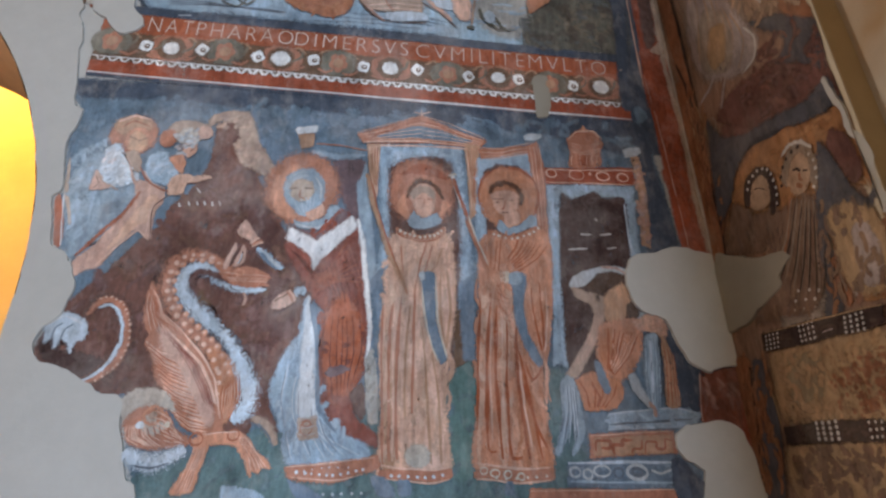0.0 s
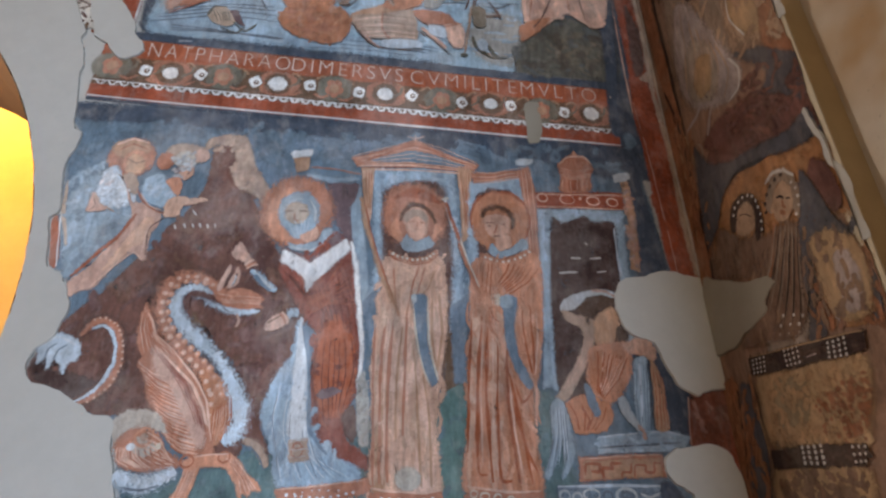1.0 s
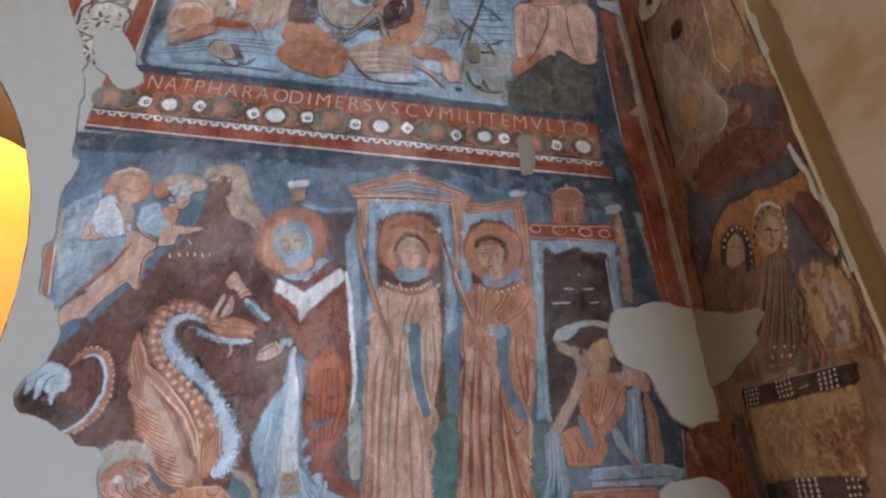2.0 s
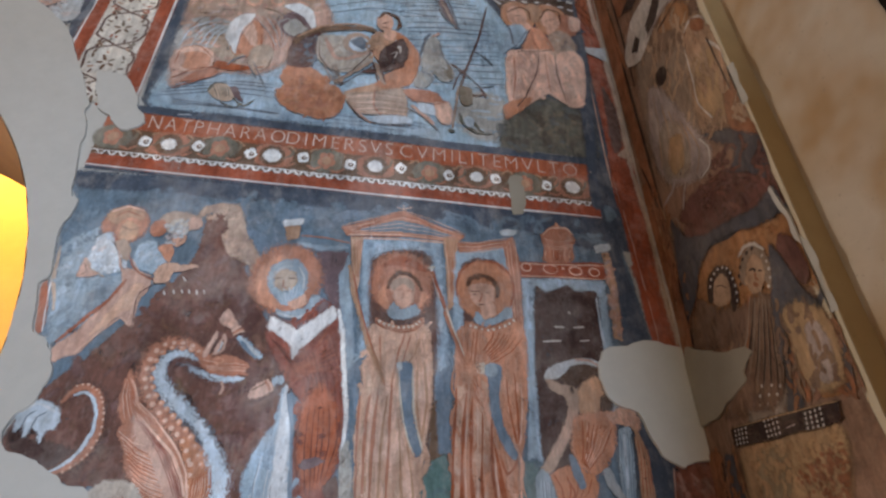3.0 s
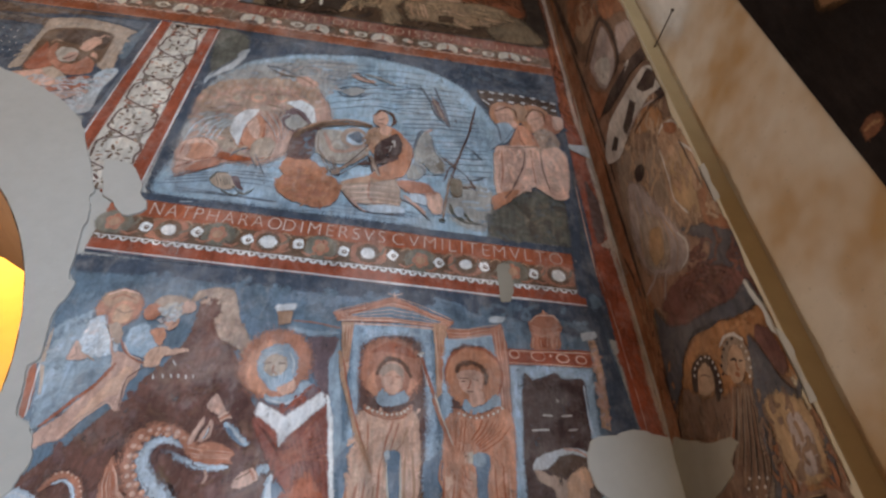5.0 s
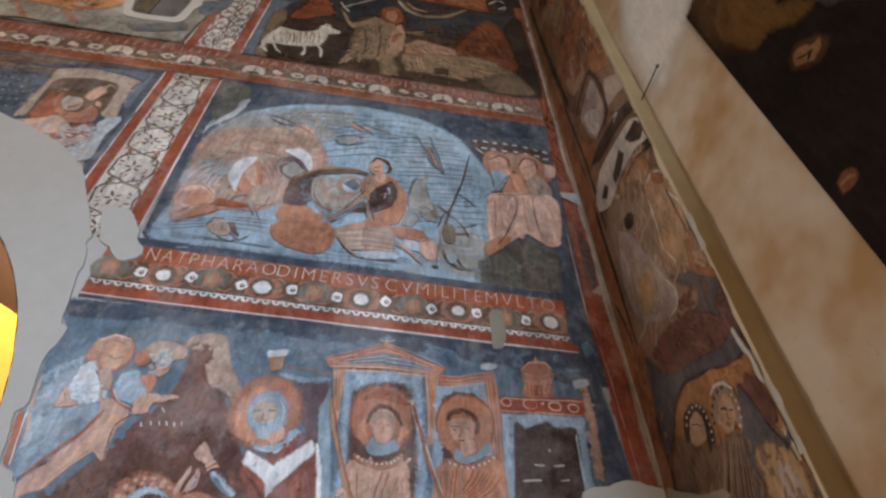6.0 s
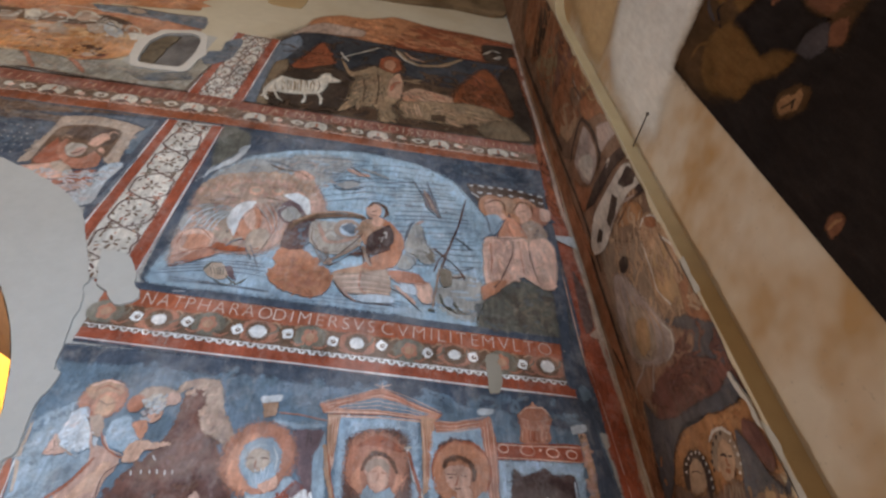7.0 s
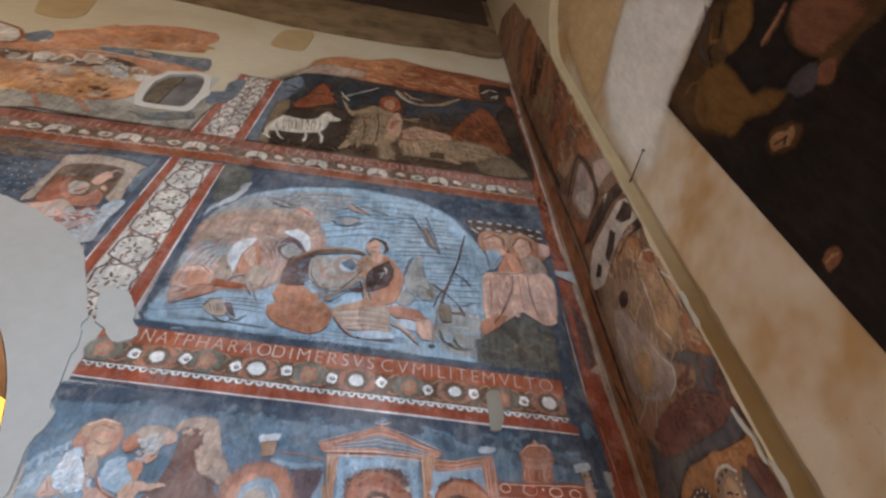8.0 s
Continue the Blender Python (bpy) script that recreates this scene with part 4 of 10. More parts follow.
m.line("COCOA", 0.010, (-0.720, 2.674), (-0.707, 2.720), (-0.694, 2.771))
m.line("COCOA", 0.008, (-0.678, 2.691), (-0.671, 2.722), (-0.672, 2.757))
m.line("PALE2", 0.007, (-0.684, 2.689), (-0.675, 2.716), (-0.672, 2.747))
m.line("PINKLINE", 0.005, (-0.744, 2.678), (-0.730, 2.729), (-0.711, 2.786))
m.line("ROSE", 0.016, (-0.639, 2.547), (-0.626, 2.519), (-0.628, 2.495), (-0.635, 2.481))
m.brush(.015)
m.fill("CLAY", (-1.051, 2.582), (-1.067, 2.505), (-1.059, 2.410), (-1.016, 2.326), (-1.026, 2.284), (-0.983, 2.217), (-0.950, 2.130), (-0.897, 2.071), (-0.859, 2.000), (-0.809, 1.943), (-0.748, 1.904), (-0.684, 1.894), (-0.636, 1.910), (-0.672, 2.039), (-0.703, 2.136), (-0.770, 2.240), (-0.872, 2.342), (-0.963, 2.427), (-1.015, 2.507))
m.brush(.04)
m.fill("ROSE", (-0.981, 2.359), (-0.915, 2.335), (-0.781, 2.209), (-0.709, 2.087), (-0.684, 1.944), (-0.756, 1.943), (-0.848, 2.060), (-0.925, 2.205))
m.brush(.012)
m.folds("PINKLINE", 0.006, 7, ((-1.052, 2.562), (-1.056, 2.464), (-1.010, 2.345)), ((-1.015, 2.507), (-0.968, 2.413), (-0.878, 2.336)))
m.folds("BRICK", 0.005, 6, ((-1.054, 2.548), (-1.046, 2.451), (-0.999, 2.337)), ((-1.018, 2.499), (-0.980, 2.413), (-0.897, 2.341)))
m.folds("PINKLINE", 0.007, 18, ((-1.025, 2.300), (-0.960, 2.255), (-0.895, 2.237)), ((-0.828, 1.961), (-0.767, 1.920), (-0.695, 1.903)))
m.folds("SALMON", 0.006, 17, ((-1.011, 2.279), (-0.942, 2.230), (-0.857, 2.187)), ((-0.814, 1.947), (-0.757, 1.911), (-0.685, 1.898)))
m.folds("BRICK", 0.005, 15, ((-1.018, 2.290), (-0.948, 2.235), (-0.869, 2.202)), ((-0.820, 1.952), (-0.762, 1.916), (-0.690, 1.901)))
m.folds("PINKLINE", 0.005, 6, ((-0.980, 2.386), (-0.822, 2.234), (-0.714, 2.062)), ((-0.914, 2.330), (-0.768, 2.205), (-0.668, 2.015)))
m.folds("CRIMSON", 0.004, 6, ((-0.979, 2.359), (-0.839, 2.221), (-0.733, 2.038)), ((-0.924, 2.329), (-0.779, 2.197), (-0.675, 2.003)))
m.line("PINKLINE", 0.008, (-0.971, 2.426), (-0.872, 2.342), (-0.769, 2.235), (-0.701, 2.124), (-0.655, 1.968))
m.brush(.02)
m.fill("GREY2", (-1.075, 2.036), (-1.029, 2.085), (-0.957, 2.096), (-0.886, 2.071), (-0.843, 2.000), (-0.920, 2.011), (-0.997, 1.998), (-1.039, 1.951))
m.fill("CLAY", (-1.024, 1.898), (-1.036, 1.957), (-0.997, 2.005), (-0.941, 2.024), (-0.870, 1.993), (-0.834, 1.931), (-0.754, 1.875), (-0.817, 1.847), (-0.917, 1.839), (-0.987, 1.854))
m.fill("GREY2", (-0.973, 1.940), (-0.959, 1.982), (-0.909, 1.959), (-0.866, 1.930), (-0.907, 1.900), (-0.947, 1.906))
m.brush(.008)
m.ring("SALMON", 0.016, (-0.929, 1.980), 0.036, 0.036)
m.disc("BEIGE2", (-0.929, 1.980), 0.018, 0.018)
m.folds("PINKLINE", 0.006, 8, ((-1.023, 1.939), (-1.019, 1.894), (-0.966, 1.859)), ((-0.959, 1.940), (-0.940, 1.895), (-0.875, 1.855)))
m.folds("PINKLINE", 0.005, 6, ((-0.922, 1.999), (-0.865, 1.969), (-0.818, 1.908)), ((-0.929, 1.895), (-0.868, 1.873), (-0.776, 1.870)))
m.folds("BRICK", 0.004, 6, ((-1.015, 1.928), (-1.007, 1.890), (-0.950, 1.859)), ((-0.858, 1.937), (-0.827, 1.896), (-0.764, 1.868)))
m.disc("PALE", (-0.973, 1.940), 0.016, 0.016)
m.disc("PALEWARM", (-0.864, 1.942), 0.012, 0.014)
m.brush(.015)
m.line("ICE", 0.075, (-1.012, 1.839), (-0.968, 1.802), (-0.900, 1.791), (-0.832, 1.812), (-0.776, 1.848))
m.dabs(("ICE", "PALE2", "SLATE", "PALE"), 30, 0.030, 0.007, 80, 20, (-1.006, 1.839), (-0.899, 1.807), (-0.790, 1.847), (-0.809, 1.807), (-0.903, 1.774), (-0.972, 1.789))
m.line("SLATE", 0.006, (-0.970, 1.780), (-0.895, 1.770), (-0.824, 1.790))
m.fill("SALMON", (-0.763, 1.870), (-0.725, 1.900), (-0.635, 1.917), (-0.572, 1.920), (-0.531, 1.896), (-0.491, 1.844), (-0.443, 1.806), (-0.425, 1.771), (-0.458, 1.775), (-0.468, 1.753), (-0.493, 1.766), (-0.504, 1.744), (-0.526, 1.799), (-0.579, 1.859), (-0.627, 1.872), (-0.679, 1.862), (-0.692, 1.808), (-0.705, 1.730), (-0.717, 1.679), (-0.804, 1.675), (-0.784, 1.725), (-0.749, 1.786), (-0.741, 1.841))
m.folds("PINKLINE", 0.005, 5, ((-0.740, 1.848), (-0.753, 1.775), (-0.785, 1.689)), ((-0.692, 1.857), (-0.709, 1.775), (-0.729, 1.683)))
m.folds("CLAY", 0.005, 4, ((-0.731, 1.848), (-0.744, 1.775), (-0.772, 1.689)), ((-0.700, 1.853), (-0.718, 1.775), (-0.740, 1.683)))
m.folds("PINKLINE", 0.005, 5, ((-0.578, 1.900), (-0.516, 1.828), (-0.498, 1.766)), ((-0.535, 1.893), (-0.468, 1.815), (-0.435, 1.775)))
m.folds("CLAY", 0.005, 4, ((-0.572, 1.891), (-0.510, 1.819), (-0.484, 1.766)), ((-0.544, 1.891), (-0.478, 1.819), (-0.448, 1.775)))
m.ring("BRICK", 0.007, (-0.738, 1.884), 0.026, 0.024)
m.ring("BRICK", 0.007, (-0.588, 1.904), 0.024, 0.022)
m.line("PINKLINE", 0.006, (-0.713, 1.900), (-0.646, 1.915), (-0.571, 1.916))
m.line("BEIGE2", 0.040, (-0.524, 1.977), (-0.476, 1.959), (-0.435, 1.915), (-0.409, 1.865))
m.line("SLATE", 0.006, (-0.531, 1.958), (-0.480, 1.938), (-0.436, 1.890), (-0.421, 1.851))

m = Motif("painted_figure", lower, 8, on_north, FRESCO, "bearded painted figure in a maroon cloak and white collar")
m.brush(None, False)
m.brush(.035)
m.disc("CLAY", (-0.426, 3.133), 0.184, 0.213)
m.disc("SALMON", (-0.466, 3.112), 0.114, 0.158)
m.brush(.02)
m.brush(.02)
m.fill("FOG", (-0.517, 3.091), (-0.511, 3.196), (-0.451, 3.249), (-0.379, 3.249), (-0.324, 3.186), (-0.31, 3.092), (-0.328, 3.039), (-0.368, 2.997), (-0.429, 2.986), (-0.483, 3.028))
m.brush(.025)
m.fill("BEIGE", (-0.488, 3.144), (-0.449, 3.186), (-0.386, 3.176), (-0.362, 3.113), (-0.381, 3.06), (-0.442, 3.039), (-0.475, 3.08))
m.brush(.015)
m.fill("SKY2", (-0.475, 3.07), (-0.432, 3.049), (-0.381, 3.07), (-0.352, 3.113), (-0.329, 3.05), (-0.367, 2.976), (-0.429, 2.976), (-0.462, 3.017))
m.folds("PALE2", 0.0063, 4, ((-0.518, 3.112), (-0.491, 3.196), (-0.43, 3.239)), ((-0.498, 3.123), (-0.459, 3.186), (-0.398, 3.207)))
m.line("PALE2", 0.0063, (-0.367, 3.207), (-0.333, 3.144), (-0.33, 3.071))
m.folds("ICE", 0.0042, 5, ((-0.464, 3.06), (-0.441, 3.018), (-0.419, 2.986)), ((-0.351, 3.092), (-0.359, 3.039), (-0.378, 2.987)))
m.line("COCOA", 0.0052, (-0.487, 3.123), (-0.446, 3.133))
m.line("COCOA", 0.0052, (-0.415, 3.133), (-0.374, 3.134))
m.line("BRICK", 0.0042, (-0.435, 3.123), (-0.434, 3.081), (-0.412, 3.07))
m.line("STEEL", 0.0052, (-0.432, 3.049), (-0.401, 3.049))
m.fill("FLESH2", (-0.398, 2.986), (-0.348, 3.018), (-0.318, 3.039), (-0.305, 2.987), (-0.355, 2.945))
m.fill("FOG", (-0.448, 2.944), (-0.396, 2.934), (-0.305, 2.966), (-0.277, 3.04), (-0.214, 3.019), (-0.242, 2.956), (-0.333, 2.903), (-0.426, 2.902))
m.line("PALE2", 0.0093, (-0.437, 2.923), (-0.333, 2.903), (-0.243, 2.977))
m.brush(.018)
m.fill("CRIMSON", (-0.472, 2.787), (-0.456, 2.892), (-0.332, 2.882), (-0.214, 3.019), (-0.129, 2.936), (-0.065, 2.596), (-0.035, 2.371), (-0.058, 2.186), (-0.104, 2.083), (-0.08, 1.982), (0.014, 1.904), (0.016, 1.864), (-0.045, 1.872), (-0.147, 1.909), (-0.223, 2.008), (-0.259, 2.13), (-0.268, 2.335), (-0.262, 2.448), (-0.34, 2.581), (-0.427, 2.704))
m.fill("MAUVE", (-0.457, 2.913), (-0.331, 2.861), (-0.214, 3.009), (-0.182, 2.978), (-0.319, 2.82), (-0.466, 2.881))
m.dabs(("CRIMSON", "RED", "BRICK", "DARKRED"), 130, 0.083, 0.014, 85, 14, (-0.443, 2.819), (-0.233, 2.967), (-0.089, 2.688), (-0.035, 2.35), (-0.084, 2.084), (-0.203, 2.029), (-0.288, 2.334), (-0.35, 2.591))
m.brush(.04)
m.fill("REDBAND", (-0.252, 2.448), (-0.175, 2.563), (-0.089, 2.452), (-0.054, 2.319), (-0.105, 2.104), (-0.185, 2.081), (-0.241, 2.202))
m.brush(.018)
m.folds("DARKRED", 0.0051, 10, ((-0.332, 2.643), (-0.321, 2.623), (-0.289, 2.592)), ((-0.155, 2.811), (-0.086, 2.626), (-0.049, 2.452)))
m.folds("DARKRED", 0.0052, 8, ((-0.452, 2.787), (-0.408, 2.736), (-0.354, 2.674)), ((-0.313, 2.685), (-0.322, 2.654), (-0.332, 2.643)))
m.folds("BRICK", 0.0082, 9, ((-0.332, 2.643), (-0.261, 2.675), (-0.166, 2.853)), ((-0.308, 2.561), (-0.208, 2.624), (-0.076, 2.626)))
m.folds("DARKRED", 0.0051, 7, ((-0.252, 2.448), (-0.253, 2.233), (-0.202, 2.009)), ((-0.089, 2.452), (-0.073, 2.288), (-0.115, 2.103)))
m.fill("MAUVE", (-0.23, 2.172), (-0.211, 2.203), (-0.161, 2.214), (-0.119, 2.195), (-0.159, 2.174), (-0.199, 2.162))
m.fill("COCOA", (-0.044, 2.085), (-0.066, 2.135), (-0.114, 2.083), (-0.091, 2.012), (-0.059, 1.973), (-0.041, 2.014))
m.cut("WHITE2", (-0.469, 2.830), (-0.464, 2.899), (-0.325, 2.835), (-0.159, 2.984), (-0.134, 2.941), (-0.137, 2.914), (-0.290, 2.742), (-0.329, 2.674), (-0.344, 2.744), (-0.394, 2.788))
m.brush(.008)
m.line("WHITE", 0.0297, (-0.13, 2.967), (-0.092, 2.781), (-0.064, 2.575), (-0.035, 2.371))
m.line("WHITE2", 0.0254, (-0.038, 2.432), (-0.042, 2.289), (-0.049, 2.207))
m.fill("GREY", (-0.05, 2.238), (-0.022, 2.289), (0.004, 2.137), (0.012, 1.965), (-0.029, 1.963), (-0.045, 2.105))
m.dabs(("GREY", "OLIVE", "BEIGE", "SLATE"), 30, 0.042, 0.010, 85, 20, (-0.05, 2.238), (0.0, 2.239), (0.011, 1.975), (-0.029, 1.974))
m.brush(.02)
m.fill("SKY2", (-0.348, 2.529), (-0.303, 2.447), (-0.273, 2.232), (-0.256, 2.079), (-0.201, 1.978), (-0.148, 1.919), (-0.035, 1.872), (-0.013, 1.832), (-0.042, 1.801), (-0.346, 1.79), (-0.392, 1.921), (-0.46, 2.063), (-0.464, 2.135), (-0.427, 2.239), (-0.361, 2.364))
m.dabs(("SKY", "SKY2", "PALE2", "FOG", "STEEL"), 90, 0.079, 0.016, 86, 20, (-0.336, 2.498), (-0.276, 2.283), (-0.244, 2.028), (-0.044, 1.841), (-0.346, 1.801), (-0.44, 2.074), (-0.408, 2.26))
m.brush(.015)
m.fill("PALE", (-0.338, 2.54), (-0.313, 2.447), (-0.283, 2.232), (-0.251, 1.967), (-0.333, 1.974), (-0.345, 2.23))
m.fill("STEEL", (-0.326, 2.498), (-0.293, 2.448), (-0.263, 2.232), (-0.234, 2.028), (-0.158, 1.919), (-0.189, 1.938), (-0.254, 2.028), (-0.273, 2.232))
m.folds("PALE", 0.0051, 6, ((-0.395, 2.209), (-0.407, 2.023), (-0.336, 1.811)), ((-0.243, 1.998), (-0.198, 1.897), (-0.043, 1.831)))
m.folds("SLATE", 0.0041, 5, ((-0.404, 2.177), (-0.408, 2.034), (-0.347, 1.821)), ((-0.178, 1.908), (-0.146, 1.868), (-0.073, 1.83)))
m.cut("BEIGE2", (-0.333, 1.974), (-0.252, 1.987), (-0.238, 1.896), (-0.319, 1.883))
m.ring("BRICK", 0.0051, (-0.291, 1.935), 0.025, 0.029)
m.ring("BRICK", 0.0051, (-0.292, 1.955), 0.018, 0.013)
m.folds("PALE2", 0.0031, 4, ((-0.333, 1.964), (-0.303, 1.975), (-0.252, 1.977)), ((-0.319, 1.893), (-0.278, 1.884), (-0.248, 1.895)))
m.fill("CLAY", (-0.355, 1.78), (-0.234, 1.794), (-0.073, 1.81), (0.017, 1.833), (0.029, 1.773), (-0.07, 1.75), (-0.16, 1.716), (-0.333, 1.73))
m.line("PINKLINE", 0.0051, (-0.355, 1.78), (-0.163, 1.797), (0.007, 1.823))
m.line("PINKLINE", 0.0040, (-0.333, 1.74), (-0.16, 1.726), (-0.04, 1.751))
m.beads("PALE", 0.0071, 0.0253, (-0.344, 1.76), (-0.252, 1.753), (-0.161, 1.746), (-0.041, 1.771))
m.beads("PALE", 0.0040, 0.0314, (-0.323, 1.751), (-0.233, 1.774), (-0.092, 1.779))
m.line("SKY2", 0.042, (-0.604, 2.781), (-0.556, 2.733), (-0.511, 2.695), (-0.476, 2.671))
m.line("PALE2", 0.020, (-0.594, 2.777), (-0.547, 2.728), (-0.491, 2.681))
m.line("STEEL", 0.014, (-0.586, 2.752), (-0.543, 2.703), (-0.503, 2.668))
m.brush(.012)
m.fill("ROSE", (-0.714, 2.863), (-0.703, 2.898), (-0.679, 2.924), (-0.653, 2.904), (-0.632, 2.868), (-0.610, 2.828), (-0.630, 2.806), (-0.660, 2.825), (-0.689, 2.836))
m.dabs(("ROSE", "BEIGE2", "FLESH2"), 14, 0.030, 0.008, -50, 20, (-0.703, 2.869), (-0.677, 2.913), (-0.625, 2.837), (-0.650, 2.820))
m.line("PINKLINE", 0.006, (-0.642, 2.800), (-0.620, 2.822), (-0.597, 2.833))
m.line("PINKLINE", 0.006, (-0.630, 2.780), (-0.606, 2.802), (-0.578, 2.806))
m.line("CLAY", 0.010, (-0.632, 2.790), (-0.612, 2.809), (-0.586, 2.818))
m.brush(.014)
m.fill("ROSE", (-0.506, 2.486), (-0.497, 2.520), (-0.465, 2.545), (-0.427, 2.561), (-0.403, 2.543), (-0.395, 2.514), (-0.423, 2.485), (-0.464, 2.469), (-0.499, 2.468))
m.line("SKY2", 0.048, (-0.404, 2.548), (-0.378, 2.560), (-0.352, 2.567))
m.line("PINKLINE", 0.006, (-0.430, 2.564), (-0.409, 2.538), (-0.399, 2.510))
m.line("CLAY", 0.007, (-0.438, 2.556), (-0.419, 2.532), (-0.409, 2.504))
m.line("UMBER2", 0.005, (-0.495, 2.506), (-0.463, 2.526), (-0.430, 2.546))
m.fill("STEEL", (-0.01, 1.742), (0.051, 1.734), (0.092, 1.695), (0.093, 1.665), (0.033, 1.663))
m.fill("STEEL", (-0.343, 1.73), (-0.27, 1.702), (-0.198, 1.664), (-0.288, 1.651))

m = Motif("painted_building", lower, 4, on_north, FRESCO, "orange and pale blue painted architecture with a gable")
m.brush(.025)
m.fill("MAUVE", (-0.289, 3.323), (-0.135, 3.334), (-0.102, 3.281), (-0.065, 2.875), (-0.173, 3.009), (-0.24, 3.134))
m.line("FOG", 0.0386, (-0.405, 3.366), (-0.259, 3.344), (-0.116, 3.365))
m.line("CLAY", 0.0104, (-0.386, 3.418), (-0.262, 3.418), (-0.107, 3.397))
m.cut("FOG", (-0.149, 3.166), (-0.103, 3.313), (-0.028, 2.689), (-0.015, 2.627), (-0.044, 2.575), (-0.104, 2.812))
m.cut("SKY2", (-0.046, 3.428), (0.408, 3.479), (0.453, 2.716), (0.451, 2.472), (0.381, 2.471), (0.351, 2.197), (0.296, 2.358), (-0.015, 2.627), (-0.007, 2.948))
m.dabs(("SKY", "SKY2", "FOG", "PALE2", "STEEL"), 60, 0.085, 0.020, 85, 20, (-0.025, 3.418), (0.398, 3.459), (0.455, 2.655), (0.381, 2.471), (0.377, 3.209), (0.019, 3.323), (0.043, 2.69))
m.cut("COCOA", (0.02, 3.292), (0.109, 3.355), (0.28, 3.386), (0.362, 3.334), (0.397, 2.9), (0.381, 2.471), (0.351, 2.197), (0.047, 2.577))
m.cut("UMBER2", (0.361, 2.47), (0.409, 2.532), (0.419, 2.249), (0.351, 2.207))
m.cut("STEEL", (-0.056, 2.627), (0.012, 2.72), (0.032, 2.454), (-0.008, 2.433))
m.cut("STEEL", (0.385, 2.644), (0.463, 2.686), (0.458, 2.25), (0.399, 2.249))
m.brush(.015)
m.cut("CLAY", (-0.162, 3.502), (0.009, 3.576), (0.19, 3.659), (0.354, 3.584), (0.557, 3.51), (0.528, 3.469), (0.196, 3.48), (-0.129, 3.45))
m.fill("BLUE", (-0.059, 3.492), (0.192, 3.585), (0.477, 3.5), (0.195, 3.501))
m.folds("PINKLINE", 0.0052, 5, ((-0.163, 3.513), (0.009, 3.586), (0.19, 3.659)), ((-0.078, 3.46), (0.044, 3.481), (0.196, 3.491)))
m.folds("PINKLINE", 0.0051, 5, ((0.19, 3.659), (0.364, 3.605), (0.557, 3.52)), ((0.196, 3.48), (0.357, 3.49), (0.518, 3.469)))
m.line("PINKLINE", 0.0103, (-0.129, 3.45), (0.196, 3.48), (0.529, 3.458))
m.line("PINKLINE", 0.0103, (-0.108, 3.428), (0.197, 3.449), (0.519, 3.448))
m.line("BRICK", 0.0062, (-0.108, 3.439), (0.196, 3.47), (0.529, 3.458))
m.line("BRICK", 0.0072, (-0.08, 3.492), (0.191, 3.617), (0.487, 3.51))
m.line("PINKLINE", 0.0103, (0.148, 3.68), (0.189, 3.669), (0.239, 3.69))
m.line("PINKLINE", 0.0072, (0.188, 3.701), (0.19, 3.648))
m.brush(.012)
m.cut("TAN", (-0.108, 3.439), (-0.037, 3.439), (-0.041, 3.281), (-0.05, 3.01), (-0.077, 3.177))
m.folds("PINKLINE", 0.0052, 4, ((-0.097, 3.418), (-0.082, 3.281), (-0.066, 3.145)), ((-0.046, 3.428), (-0.041, 3.281), (-0.044, 3.104)))
m.folds("BRICK", 0.0041, 3, ((-0.077, 3.418), (-0.071, 3.281), (-0.057, 3.177)), ((-0.056, 3.418), (-0.051, 3.281), (-0.047, 3.177)))
m.cut("TAN", (0.428, 3.49), (0.518, 3.469), (0.503, 3.323), (0.502, 3.044), (0.453, 3.003), (0.442, 3.354))
m.folds("PINKLINE", 0.0051, 4, ((0.439, 3.458), (0.455, 3.251), (0.461, 3.075)), ((0.509, 3.458), (0.495, 3.251), (0.491, 3.075)))
m.folds("BRICK", 0.0041, 4, ((0.449, 3.458), (0.464, 3.282), (0.47, 3.106)), ((0.499, 3.458), (0.484, 3.282), (0.48, 3.106)))
m.brush(.02)
m.cut("SKY2", (0.501, 3.385), (0.806, 3.457), (0.832, 3.241), (0.823, 2.853), (0.803, 2.489), (0.732, 2.257), (0.49, 2.473), (0.478, 2.839))
m.dabs(("SKY", "SKY2", "FOG", "STEEL"), 40, 0.078, 0.020, 85, 20, (0.502, 3.365), (0.797, 3.437), (0.79, 2.985), (0.77, 3.344), (0.534, 3.292), (0.516, 2.595))
m.cut("COCOA", (0.533, 3.303), (0.611, 3.354), (0.73, 3.354), (0.762, 3.272), (0.772, 2.923), (0.539, 2.809))
m.brush(.012)
m.cut("CLAY", (0.509, 3.448), (0.815, 3.499), (0.826, 3.457), (0.521, 3.385))
m.folds("PINKLINE", 0.0061, 4, ((0.519, 3.458), (0.648, 3.468), (0.824, 3.519)), ((0.521, 3.385), (0.65, 3.406), (0.807, 3.447)))
m.cut("CLAY", (0.786, 3.488), (0.854, 3.529), (0.878, 3.354), (0.869, 2.924), (0.865, 2.732), (0.815, 2.761), (0.812, 3.241))
m.folds("PINKLINE", 0.0050, 4, ((0.805, 3.488), (0.825, 3.128), (0.825, 2.762)), ((0.864, 3.509), (0.864, 3.128), (0.864, 2.762)))
m.folds("BRICK", 0.0040, 3, ((0.825, 3.499), (0.835, 3.128), (0.844, 2.762)), ((0.845, 3.499), (0.854, 3.128), (0.854, 2.762)))
m.cut("SKY2", (0.854, 2.762), (0.874, 2.762), (0.887, 2.261), (0.83, 2.229), (0.861, 2.49))
